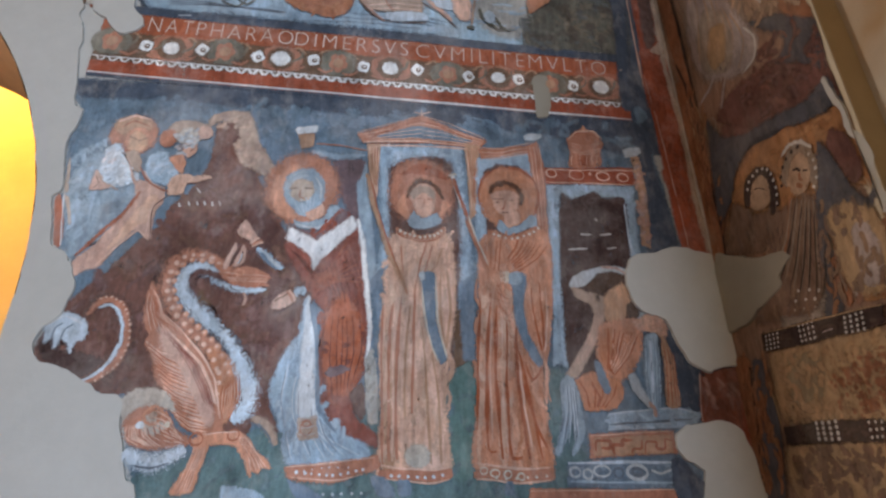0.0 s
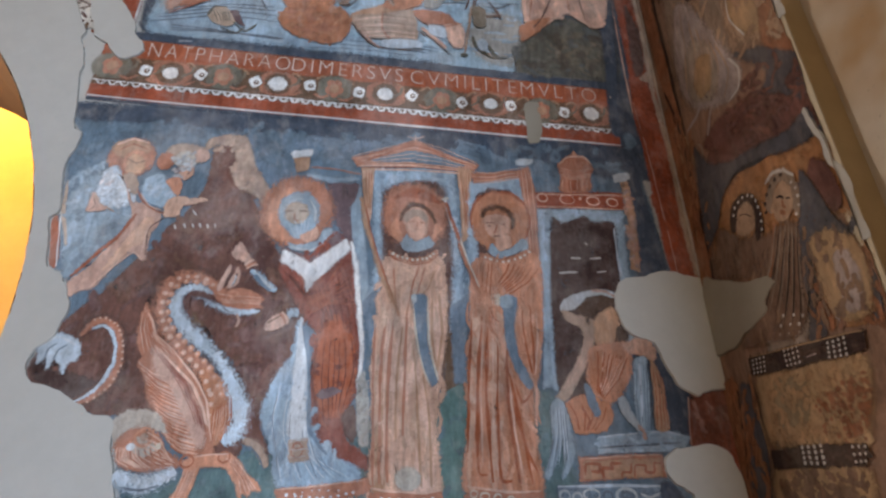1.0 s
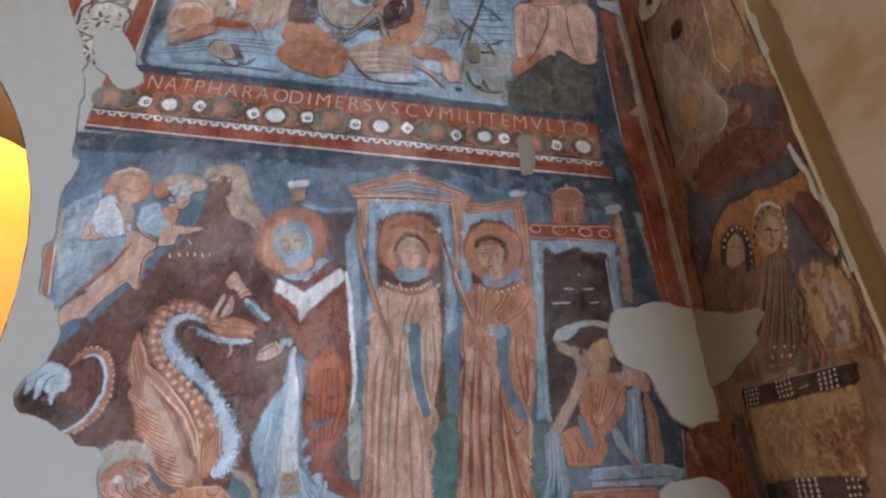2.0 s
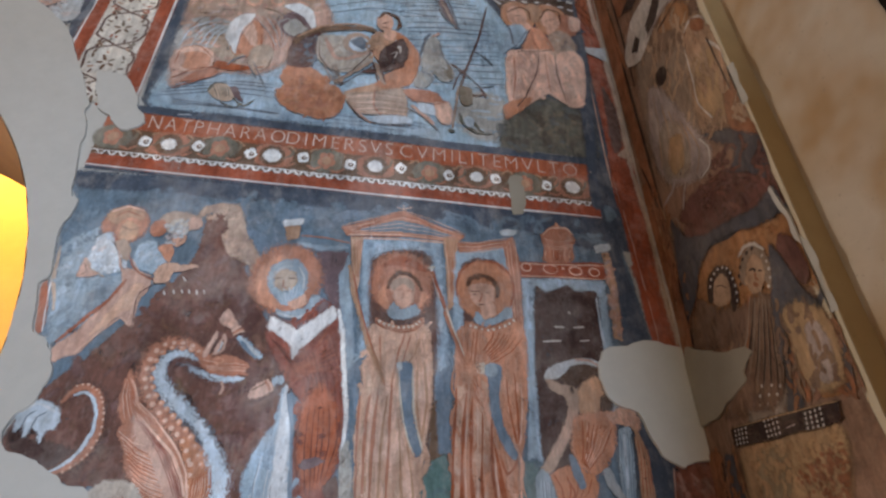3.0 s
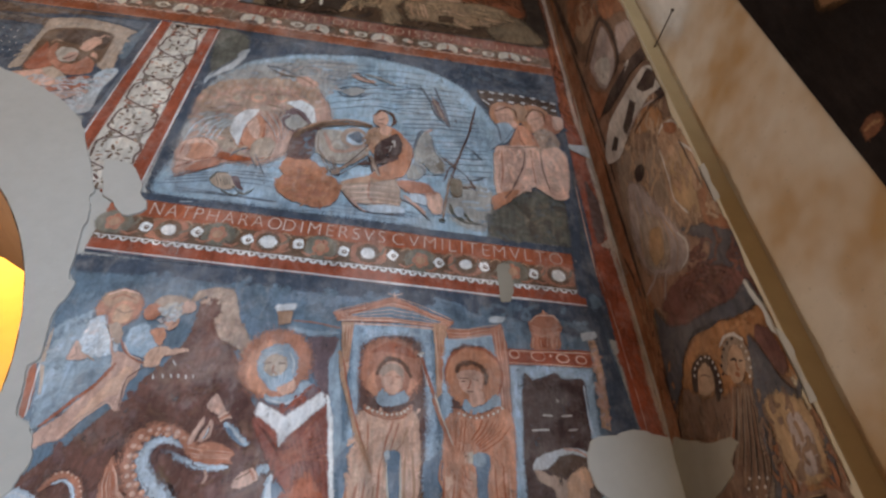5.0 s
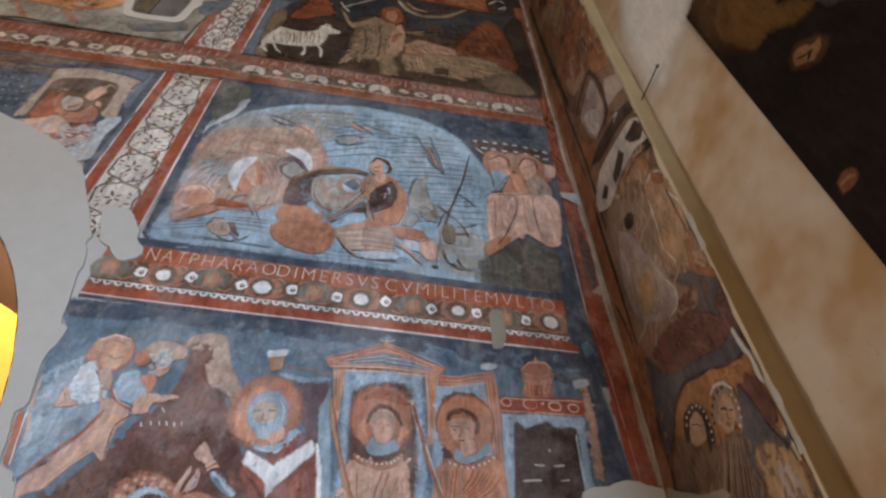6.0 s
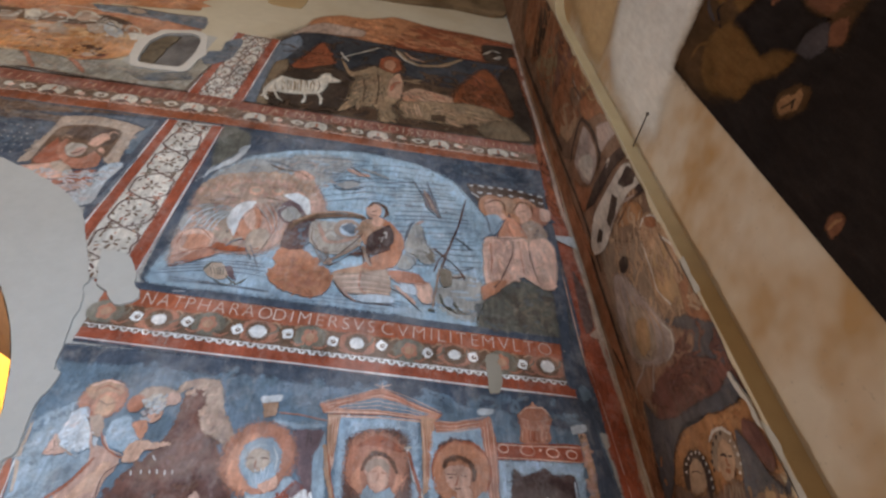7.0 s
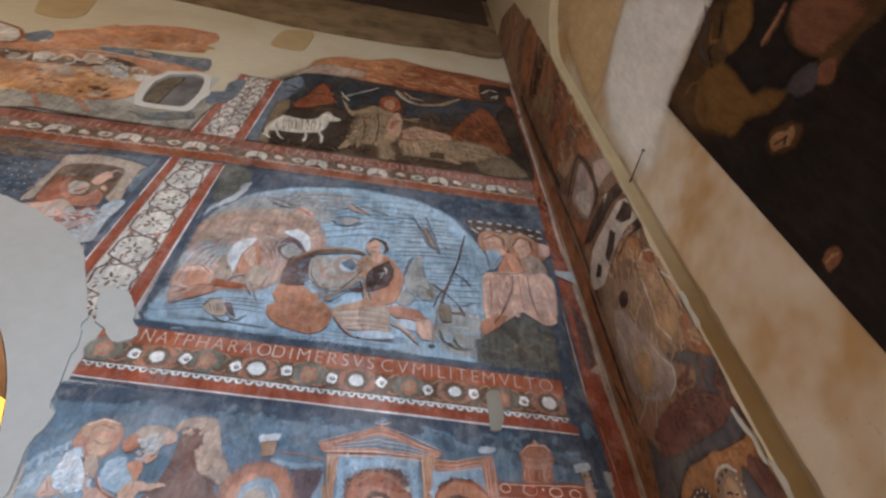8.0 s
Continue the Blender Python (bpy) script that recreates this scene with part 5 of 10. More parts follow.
m.fill("WHITE2", (-0.495, 3.514), (-0.391, 3.535), (-0.389, 3.493), (-0.482, 3.472))
m.fill("PALE2", (0.784, 3.571), (0.882, 3.581), (0.863, 3.54), (0.785, 3.53))
m.cut("TAN", (-0.482, 3.472), (-0.399, 3.482), (-0.396, 3.397), (-0.457, 3.376))

m = Motif("painted_building", lower, 5, on_north, FRESCO, "painted red frieze and dome over a dark doorway")
m.cut("SKY2", (0.881, 3.241), (1.383, 3.272), (1.362, 2.848), (1.331, 2.509), (1.062, 2.215), (0.888, 2.231), (0.871, 2.49))
m.dabs(("SKY", "SKY2", "FOG", "STEEL"), 44, 0.085, 0.021, 85, 20, (0.891, 3.231), (1.374, 3.262), (1.353, 2.848), (1.296, 2.848), (1.318, 3.161), (0.952, 3.129), (0.907, 2.261), (0.858, 2.26))
m.fill("MAROON3", (0.951, 3.159), (1.01, 3.159), (1.115, 3.201), (1.154, 3.221), (1.212, 3.18), (1.328, 3.181), (1.305, 2.848), (1.302, 2.508), (1.062, 2.215), (0.907, 2.261))
m.brush(.012)
m.cut("RED", (0.878, 3.354), (1.4, 3.394), (1.402, 3.282), (0.88, 3.251))
m.line("PINKLINE", 0.0070, (0.888, 3.344), (1.401, 3.374))
m.line("PINKLINE", 0.0070, (0.88, 3.262), (1.402, 3.282))
m.ring("PEACH2", 0.0070, (0.918, 3.323), 0.028, 0.027)
m.ring("PEACH2", 0.0070, (1.064, 3.323), 0.041, 0.031)
m.ring("PEACH2", 0.0069, (1.219, 3.323), 0.038, 0.028)
m.ring("PEACH2", 0.0069, (1.334, 3.323), 0.031, 0.026)
m.beads("PEACH2", 0.0110, 0.1394, (0.995, 3.344), (1.132, 3.333), (1.277, 3.333))
m.fill("CLAY", (1.034, 3.374), (1.041, 3.477), (1.029, 3.56), (1.077, 3.611), (1.135, 3.652), (1.213, 3.61), (1.244, 3.548), (1.225, 3.497), (1.208, 3.384))
m.folds("PINKLINE", 0.0050, 5, ((1.04, 3.539), (1.128, 3.518), (1.234, 3.548)), ((1.051, 3.477), (1.129, 3.456), (1.225, 3.487)))
m.folds("BRICK", 0.0050, 6, ((1.059, 3.549), (1.068, 3.59), (1.126, 3.621)), ((1.224, 3.569), (1.204, 3.6), (1.145, 3.621)))
m.line("PINKLINE", 0.0080, (1.039, 3.56), (1.096, 3.621), (1.193, 3.631), (1.243, 3.579))
m.line("BRICK", 0.0070, (1.031, 3.508), (1.138, 3.497), (1.234, 3.528))
m.cut("BRICK", (1.09, 3.456), (1.158, 3.456), (1.15, 3.385), (1.082, 3.385))
m.folds("PINKLINE", 0.0040, 5, ((1.051, 3.457), (1.042, 3.415), (1.043, 3.385)), ((1.216, 3.466), (1.207, 3.436), (1.208, 3.395)))
m.fill("SALMON", (1.125, 3.642), (1.134, 3.672), (1.154, 3.641))
m.cut("TAN", (1.399, 3.466), (1.447, 3.476), (1.46, 3.282), (1.445, 3.03), (1.428, 2.889), (1.381, 2.899), (1.413, 3.201))
m.folds("PINKLINE", 0.0049, 3, ((1.399, 3.466), (1.428, 3.466), (1.457, 3.465)), ((1.4, 3.404), (1.429, 3.404), (1.457, 3.415)))
m.dabs(("ROSE", "BRICK", "BEIGE2", "BLUE"), 40, 0.044, 0.015, 80, 30, (1.4, 3.404), (1.457, 3.415), (1.428, 2.919), (1.39, 2.919))
m.fill("PALE2", (1.369, 3.517), (1.465, 3.537), (1.456, 3.486), (1.37, 3.466))
m.line("ICE", 0.0108, (1.319, 3.15), (1.312, 2.989), (1.315, 2.848))
m.line("BARS", 0.0099, (1.138, 3.048), (1.148, 3.028))
m.line("BARS", 0.0099, (1.044, 2.946), (1.102, 2.947))
m.line("BARS", 0.0099, (1.15, 2.947), (1.217, 2.958))
m.line("BARS", 0.0099, (0.968, 2.854), (1.075, 2.865))
m.line("BARS", 0.0098, (1.18, 2.867), (1.238, 2.877))
m.line("BARS", 0.0075, (-1.018, 3.011), (-1.008, 2.986))
m.line("BARS", 0.0075, (-0.976, 3.017), (-0.965, 2.992))
m.line("BARS", 0.0075, (-0.935, 3.020), (-0.925, 2.995))
m.line("BARS", 0.0075, (-0.900, 3.026), (-0.890, 3.000))
m.line("BARS", 0.0075, (-0.861, 3.025), (-0.851, 2.999))
m.line("BARS", 0.0075, (-0.826, 3.031), (-0.816, 3.005))
m.line("BARS", 0.0064, (-0.948, 3.099), (-0.926, 3.068))

m = Motif("painted_figure", lower, 8, on_north, FRESCO, "haloed painted figure in a pale peach robe")
m.brush(None, False)
m.brush(.030)
m.fill("CLAY", (0.027, 3.161), (0.047, 3.270), (0.122, 3.338), (0.215, 3.349), (0.310, 3.308), (0.363, 3.203), (0.356, 3.079), (0.302, 2.997), (0.192, 2.970), (0.087, 2.993), (0.040, 3.068))
m.brush(.05)
m.fill("BRICK", (0.078, 3.254), (0.184, 3.328), (0.301, 3.289), (0.326, 3.236), (0.186, 3.270))
m.fill("SALMON", (0.061, 3.060), (0.097, 3.131), (0.131, 3.013), (0.191, 2.983), (0.281, 3.023), (0.311, 3.111), (0.341, 3.078), (0.290, 3.006), (0.191, 2.973), (0.093, 2.997))
m.brush(.015)
m.fill("FLESH2", (0.137, 3.109), (0.142, 3.169), (0.187, 3.208), (0.239, 3.194), (0.271, 3.133), (0.256, 3.055), (0.236, 3.013), (0.200, 2.997), (0.163, 3.029))
m.fill("BEIGE2", (0.130, 3.144), (0.178, 3.183), (0.218, 3.185), (0.264, 3.146), (0.259, 3.104), (0.203, 3.149), (0.150, 3.103))
m.brush(.01)
m.line("HAIR", 0.030, (0.119, 3.108), (0.136, 3.172), (0.177, 3.215), (0.233, 3.212), (0.283, 3.162), (0.311, 3.107))
m.beads("COCOA", 0.011, 0.026, (0.147, 3.188), (0.177, 3.225), (0.208, 3.221), (0.239, 3.205))
m.line("BRICK", 0.005, (0.162, 3.104), (0.198, 3.114))
m.line("BRICK", 0.005, (0.222, 3.108), (0.253, 3.103))
m.line("BRICK", 0.005, (0.207, 3.114), (0.205, 3.066), (0.193, 3.058))
m.brush(.02)
m.fill("FOG", (0.123, 2.972), (0.151, 3.031), (0.170, 3.009), (0.206, 2.991), (0.242, 3.013), (0.272, 3.029), (0.296, 2.983), (0.243, 2.936), (0.163, 2.931))
m.fill("PEACH", (0.023, 2.849), (0.090, 2.904), (0.194, 2.865), (0.311, 2.917), (0.356, 2.861), (0.369, 2.611), (0.359, 2.435), (0.326, 2.267), (0.294, 2.229), (0.316, 2.083), (0.329, 1.887), (0.334, 1.771), (0.038, 1.769), (0.025, 1.979), (0.010, 2.258), (0.016, 2.507), (0.041, 2.687))
m.brush(.05)
m.fill("PEACH2", (0.085, 2.287), (0.159, 2.513), (0.201, 2.515), (0.232, 2.291), (0.286, 2.212), (0.306, 1.935), (0.301, 1.794), (0.166, 1.781), (0.150, 2.080))
m.fill("TAN", (0.025, 2.128), (0.049, 2.509), (0.077, 2.510), (0.092, 2.130), (0.091, 1.781), (0.042, 1.780))
m.fill("PEACH2", (0.282, 2.857), (0.341, 2.844), (0.354, 2.521), (0.326, 2.321), (0.304, 2.519))
m.dabs(("PEACH", "PEACH2", "ROSE", "BEIGE"), 120, 0.16, 0.018, 88, 8, (0.012, 2.841), (0.341, 2.860), (0.326, 2.294), (0.321, 1.794), (0.044, 1.792), (0.022, 2.394))
m.brush(.012)
m.line("CLAY", 0.013, (0.072, 2.628), (0.054, 2.395), (0.055, 2.129), (0.070, 1.803))
m.line("CLAY", 0.013, (0.102, 2.555), (0.091, 2.287), (0.090, 2.029), (0.104, 1.810))
m.line("TAN", 0.011, (0.148, 2.513), (0.129, 2.261), (0.133, 1.981))
m.line("CLAY", 0.012, (0.169, 2.572), (0.165, 2.289), (0.167, 2.006))
m.line("TAN", 0.010, (0.206, 2.401), (0.226, 2.158), (0.246, 1.886), (0.252, 1.798))
m.line("TAN", 0.009, (0.251, 2.292), (0.284, 2.083), (0.296, 1.798))
m.line("CLAY", 0.010, (0.016, 2.507), (0.019, 2.232), (0.042, 1.792))
m.line("PINKLINE", 0.008, (0.089, 2.539), (0.073, 2.260), (0.085, 1.803))
m.line("PINKLINE", 0.008, (0.137, 2.512), (0.114, 2.234), (0.123, 1.815))
m.line("PINKLINE", 0.007, (0.297, 2.668), (0.315, 2.461), (0.304, 2.293))
m.line("TAN", 0.010, (0.326, 2.701), (0.343, 2.491), (0.315, 2.294))
m.line("TAN", 0.009, (0.292, 2.674), (0.293, 2.489), (0.315, 2.321))
m.line("CLAY", 0.009, (0.223, 2.853), (0.196, 2.756), (0.178, 2.648), (0.163, 2.557))
m.line("CLAY", 0.007, (0.253, 2.839), (0.233, 2.758), (0.206, 2.658))
m.line("CLAY", 0.007, (0.093, 2.830), (0.102, 2.720), (0.118, 2.600))
m.line("TAN", 0.008, (0.303, 2.819), (0.274, 2.729), (0.234, 2.681))
m.brush(.015)
m.fill("STEEL", (0.197, 2.676), (0.263, 2.685), (0.267, 2.547), (0.282, 2.403), (0.321, 2.261), (0.299, 2.229), (0.261, 2.292), (0.221, 2.429))
m.fill("PALE2", (0.189, 2.682), (0.211, 2.695), (0.218, 2.649), (0.198, 2.639))
m.line("PALEWARM", 0.007, (0.198, 2.664), (0.209, 2.515), (0.245, 2.333), (0.283, 2.234))
m.line("PALEWARM", 0.007, (0.269, 2.679), (0.276, 2.489), (0.299, 2.348), (0.323, 2.261))
m.brush(.01)
m.line("CLAY", 0.032, (0.066, 2.929), (0.102, 2.898), (0.193, 2.878), (0.267, 2.895), (0.314, 2.944))
m.beads("PALEWARM", 0.009, 0.022, (0.069, 2.929), (0.105, 2.899), (0.193, 2.881), (0.267, 2.895), (0.311, 2.940))
m.line("BRICK", 0.006, (0.061, 2.909), (0.103, 2.876), (0.194, 2.855), (0.273, 2.872), (0.326, 2.925))
m.line("TAN", 0.034, (-0.098, 3.241), (-0.059, 3.069), (-0.003, 2.905), (0.044, 2.764), (0.093, 2.659), (0.130, 2.571))
m.line("BRICK", 0.007, (-0.078, 3.207), (-0.025, 3.003), (0.049, 2.780), (0.136, 2.562))
m.brush(.025)
m.disc("GREY2", (0.192, 1.825), 0.055, 0.050)
m.brush(.01)
m.fill("CLAY", (0.033, 1.765), (0.130, 1.774), (0.228, 1.770), (0.336, 1.780), (0.336, 1.735), (0.216, 1.719), (0.107, 1.729), (0.030, 1.733))
m.line("PINKLINE", 0.008, (0.032, 1.787), (0.130, 1.774), (0.228, 1.770), (0.336, 1.782))
m.line("PINKLINE", 0.006, (0.035, 1.733), (0.132, 1.725), (0.229, 1.716), (0.331, 1.732))
m.beads("PALE", 0.008, 0.030, (0.044, 1.747), (0.131, 1.743), (0.216, 1.739), (0.326, 1.753))
m.fill("STEEL", (0.112, 1.725), (0.161, 1.721), (0.169, 1.670), (0.119, 1.670))

m = Motif("painted_figure", lower, 8, on_north, FRESCO, "haloed painted figure in a bright orange robe")
m.brush(None, False)
m.brush(.022)
m.fill("ORANGE2", (0.499, 3.148), (0.515, 3.250), (0.574, 3.310), (0.662, 3.339), (0.759, 3.324), (0.819, 3.254), (0.831, 3.146), (0.795, 3.038), (0.707, 2.981), (0.599, 2.974), (0.524, 3.038))
m.line("BRICK", 0.012, (0.504, 3.089), (0.500, 3.177), (0.534, 3.270), (0.613, 3.328), (0.727, 3.333), (0.810, 3.264), (0.831, 3.157), (0.802, 3.049))
m.brush(.012)
m.fill("FLESH2", (0.568, 3.139), (0.588, 3.176), (0.655, 3.195), (0.718, 3.170), (0.717, 3.103), (0.689, 3.042), (0.644, 3.025), (0.602, 3.057))
m.line("HAIR", 0.036, (0.562, 3.160), (0.583, 3.211), (0.648, 3.238), (0.710, 3.213), (0.739, 3.157), (0.729, 3.100))
m.line("COCOA", 0.006, (0.580, 3.132), (0.637, 3.136))
m.line("COCOA", 0.006, (0.592, 3.112), (0.617, 3.114))
m.line("COCOA", 0.006, (0.662, 3.131), (0.693, 3.126))
m.line("BRICK", 0.006, (0.649, 3.130), (0.634, 3.080), (0.622, 3.072))
m.line("COCOA", 0.006, (0.621, 3.051), (0.658, 3.053))
m.fill("FLESH2", (0.632, 3.031), (0.702, 3.063), (0.717, 2.999), (0.648, 2.964))
m.fill("FOG", (0.592, 2.957), (0.613, 3.009), (0.654, 2.964), (0.717, 2.988), (0.783, 3.047), (0.806, 3.021), (0.752, 2.956), (0.658, 2.924))
m.brush(.018)
m.fill("SALMON", (0.499, 2.875), (0.585, 2.940), (0.672, 2.905), (0.815, 2.974), (0.872, 2.903), (0.868, 2.664), (0.839, 2.423), (0.803, 2.253), (0.785, 2.242), (0.777, 1.991), (0.786, 1.774), (0.446, 1.772), (0.455, 1.986), (0.467, 2.271), (0.484, 2.526), (0.482, 2.677))
m.brush(.04)
m.fill("PEACH", (0.476, 2.410), (0.498, 2.617), (0.532, 2.588), (0.512, 2.139), (0.496, 1.795), (0.456, 1.795), (0.464, 2.138))
m.fill("PEACH", (0.598, 2.591), (0.670, 2.579), (0.642, 2.304), (0.604, 1.819), (0.558, 1.819), (0.570, 2.247))
m.fill("ORANGE2", (0.653, 2.360), (0.711, 2.306), (0.776, 2.231), (0.772, 1.991), (0.777, 1.797), (0.641, 1.796), (0.649, 2.090))
m.dabs(("SALMON", "PEACH", "ORANGE2", "PEACH2"), 110, 0.15, 0.016, 88, 8, (0.499, 2.869), (0.858, 2.922), (0.833, 2.423), (0.770, 1.797), (0.456, 1.795), (0.484, 2.526))
m.brush(.012)
m.line("RUST", 0.013, (0.543, 2.588), (0.517, 2.300), (0.504, 2.037), (0.508, 1.854), (0.544, 1.847))
m.line("RUST", 0.014, (0.570, 2.530), (0.554, 2.246), (0.560, 1.988), (0.568, 1.814))
m.line("RUST", 0.011, (0.618, 2.444), (0.604, 2.141), (0.602, 1.890), (0.609, 1.824), (0.656, 1.824))
m.line("BRICK", 0.016, (0.662, 2.417), (0.655, 2.195), (0.670, 1.989), (0.693, 1.811))
m.line("RUST", 0.012, (0.669, 2.304), (0.696, 2.143), (0.724, 1.990), (0.748, 1.811))
m.line("RUST", 0.011, (0.679, 2.143), (0.730, 1.965), (0.774, 1.856))
m.line("RUST", 0.010, (0.694, 2.250), (0.725, 2.170), (0.760, 2.198), (0.779, 2.231))
m.line("RUST", 0.010, (0.491, 2.571), (0.473, 2.298), (0.459, 1.937))
m.line("RUST", 0.010, (0.749, 2.628), (0.757, 2.478), (0.782, 2.308))
m.line("RUST", 0.011, (0.793, 2.661), (0.797, 2.480), (0.796, 2.308))
m.line("PINKLINE", 0.006, (0.554, 2.574), (0.529, 2.246), (0.525, 1.890))
m.line("PINKLINE", 0.006, (0.599, 2.531), (0.582, 2.141), (0.590, 1.843))
m.line("PEACH2", 0.007, (0.666, 2.249), (0.681, 2.040), (0.708, 1.844))
m.line("PEACH2", 0.007, (0.826, 2.631), (0.821, 2.451), (0.796, 2.308))
m.folds("RUST", 0.009, 7, ((0.702, 2.893), (0.678, 2.839), (0.633, 2.779)), ((0.854, 2.872), (0.786, 2.780), (0.692, 2.712)))
m.folds("RUST", 0.008, 4, ((0.535, 2.871), (0.521, 2.805), (0.525, 2.742)), ((0.608, 2.891), (0.598, 2.809), (0.589, 2.713)))
m.folds("RUST", 0.008, 4, ((0.580, 2.651), (0.606, 2.576), (0.635, 2.562)), ((0.577, 2.560), (0.607, 2.458), (0.635, 2.450)))
m.brush(.015)
m.fill("STEEL", (0.641, 2.691), (0.724, 2.695), (0.708, 2.535), (0.722, 2.390), (0.781, 2.266), (0.762, 2.230), (0.706, 2.305), (0.662, 2.431), (0.659, 2.593))
m.fill("FOG", (0.641, 2.700), (0.701, 2.703), (0.697, 2.644), (0.644, 2.641))
m.folds("PALEWARM", 0.006, 5, ((0.600, 2.714), (0.602, 2.683), (0.604, 2.652)), ((0.642, 2.716), (0.640, 2.685), (0.636, 2.647)))
m.line("CLAY", 0.030, (0.543, 2.937), (0.591, 2.920), (0.672, 2.905), (0.766, 2.937), (0.831, 2.982))
m.beads("PALEWARM", 0.009, 0.028, (0.546, 2.931), (0.597, 2.914), (0.675, 2.898), (0.769, 2.931), (0.828, 2.975))
m.brush(.01)
m.line("WHITE", 0.016, (0.357, 3.268), (0.376, 3.182), (0.405, 3.065))
m.line("BRICK", 0.022, (0.363, 3.246), (0.400, 3.117), (0.441, 2.999))
m.line("CLAY", 0.026, (0.435, 2.998), (0.469, 2.883), (0.525, 2.735))
m.line("PALEWARM", 0.007, (0.441, 3.016), (0.481, 2.884), (0.537, 2.742))
m.line("PALEWARM", 0.012, (0.338, 3.259), (0.382, 3.273))
m.fill("CLAY", (0.445, 1.767), (0.531, 1.784), (0.640, 1.777), (0.787, 1.783), (0.788, 1.737), (0.637, 1.722), (0.520, 1.736), (0.442, 1.740))
m.line("PINKLINE", 0.008, (0.446, 1.799), (0.531, 1.786), (0.640, 1.777), (0.782, 1.783))
m.line("PINKLINE", 0.007, (0.445, 1.735), (0.529, 1.731), (0.637, 1.718), (0.783, 1.734))
m.ring("PALEWARM", 0.006, (0.481, 1.767), 0.016, 0.014)
m.ring("PALEWARM", 0.006, (0.530, 1.758), 0.020, 0.014)
m.ring("PALEWARM", 0.006, (0.586, 1.754), 0.016, 0.014)
m.ring("PALEWARM", 0.006, (0.646, 1.745), 0.016, 0.014)
m.beads("PALEWARM", 0.007, 0.035, (0.500, 1.745), (0.613, 1.736), (0.766, 1.750))
m.fill("STEEL", (0.579, 1.727), (0.609, 1.722), (0.612, 1.671), (0.572, 1.671))

m = Motif("painted_throne", lower, 6, on_north, FRESCO, "painted stepped throne with blue and red blocks")
m.brush(.014)
m.cut("SKY2", (1.077, 2.018), (1.398, 2.047), (1.538, 2.032), (1.502, 1.972), (1.409, 1.959), (1.069, 1.939))
m.dabs(("SKY", "STEEL", "PALE2", "SKY2"), 50, 0.075, 0.014, -3, 10, (1.077, 2.008), (1.501, 2.04), (1.474, 1.971), (1.078, 1.949))
m.line("SLATE", 0.0077, (1.078, 1.968), (1.483, 2.001))
m.line("ICE", 0.0077, (1.077, 2.018), (1.398, 2.047), (1.51, 2.031))
m.line("SLATE", 0.0058, (1.069, 1.939), (1.409, 1.959))
m.cut("CLAY", (0.974, 1.926), (1.381, 1.949), (1.383, 1.851), (0.967, 1.827))
m.cut("TAN", (0.994, 1.907), (1.363, 1.929), (1.364, 1.851), (0.986, 1.837))
m.folds("PINKLINE", 0.0048, 2, ((0.974, 1.916), (1.183, 1.933), (1.381, 1.949)), ((0.967, 1.837), (1.176, 1.834), (1.364, 1.841)))
m.line("BRICK", 0.0097, (0.995, 1.848), (1.004, 1.897), (1.07, 1.899), (1.061, 1.869), (1.023, 1.868))
m.line("BRICK", 0.0106, (1.081, 1.841), (1.08, 1.88), (1.128, 1.882), (1.127, 1.901), (1.175, 1.903))
m.line("BRICK", 0.0106, (1.167, 1.844), (1.176, 1.864), (1.213, 1.865), (1.222, 1.904))
m.line("BRICK", 0.0105, (1.233, 1.846), (1.241, 1.895), (1.288, 1.897), (1.289, 1.868), (1.326, 1.869), (1.335, 1.908), (1.373, 1.9))
m.cut("STEEL", (0.862, 1.803), (1.355, 1.821), (1.412, 1.794), (1.395, 1.696), (0.855, 1.705))
m.dabs(("STEEL", "SLATE", "SKY2", "BLUE"), 60, 0.056, 0.013, 0, 30, (0.872, 1.794), (1.403, 1.803), (1.386, 1.706), (0.874, 1.715))
m.line("ICE", 0.0096, (0.862, 1.803), (1.356, 1.811))
m.line("SKY2", 0.0077, (0.864, 1.725), (1.339, 1.723))
m.ring("PALE2", 0.0078, (0.892, 1.765), 0.024, 0.020)
m.ring("PALE2", 0.0077, (1.016, 1.77), 0.037, 0.023)
m.ring("PALE2", 0.0106, (1.178, 1.766), 0.045, 0.029)
m.ring("SLATE", 0.0106, (1.178, 1.766), 0.023, 0.016)
m.ring("PALE2", 0.0078, (0.95, 1.757), 0.021, 0.020)
m.ring("SLATE", 0.0077, (1.092, 1.763), 0.021, 0.021)
m.line("PALE2", 0.0077, (1.244, 1.778), (1.291, 1.76), (1.347, 1.782))
m.fill("NAVY", (1.346, 1.821), (1.402, 1.823), (1.45, 1.757), (1.498, 1.71), (1.461, 1.641), (1.349, 1.646))
m.cut("CLAY", (0.682, 1.698), (1.339, 1.694), (1.349, 1.646), (0.674, 1.638))
m.line("PINKLINE", 0.0048, (0.682, 1.688), (1.339, 1.694))

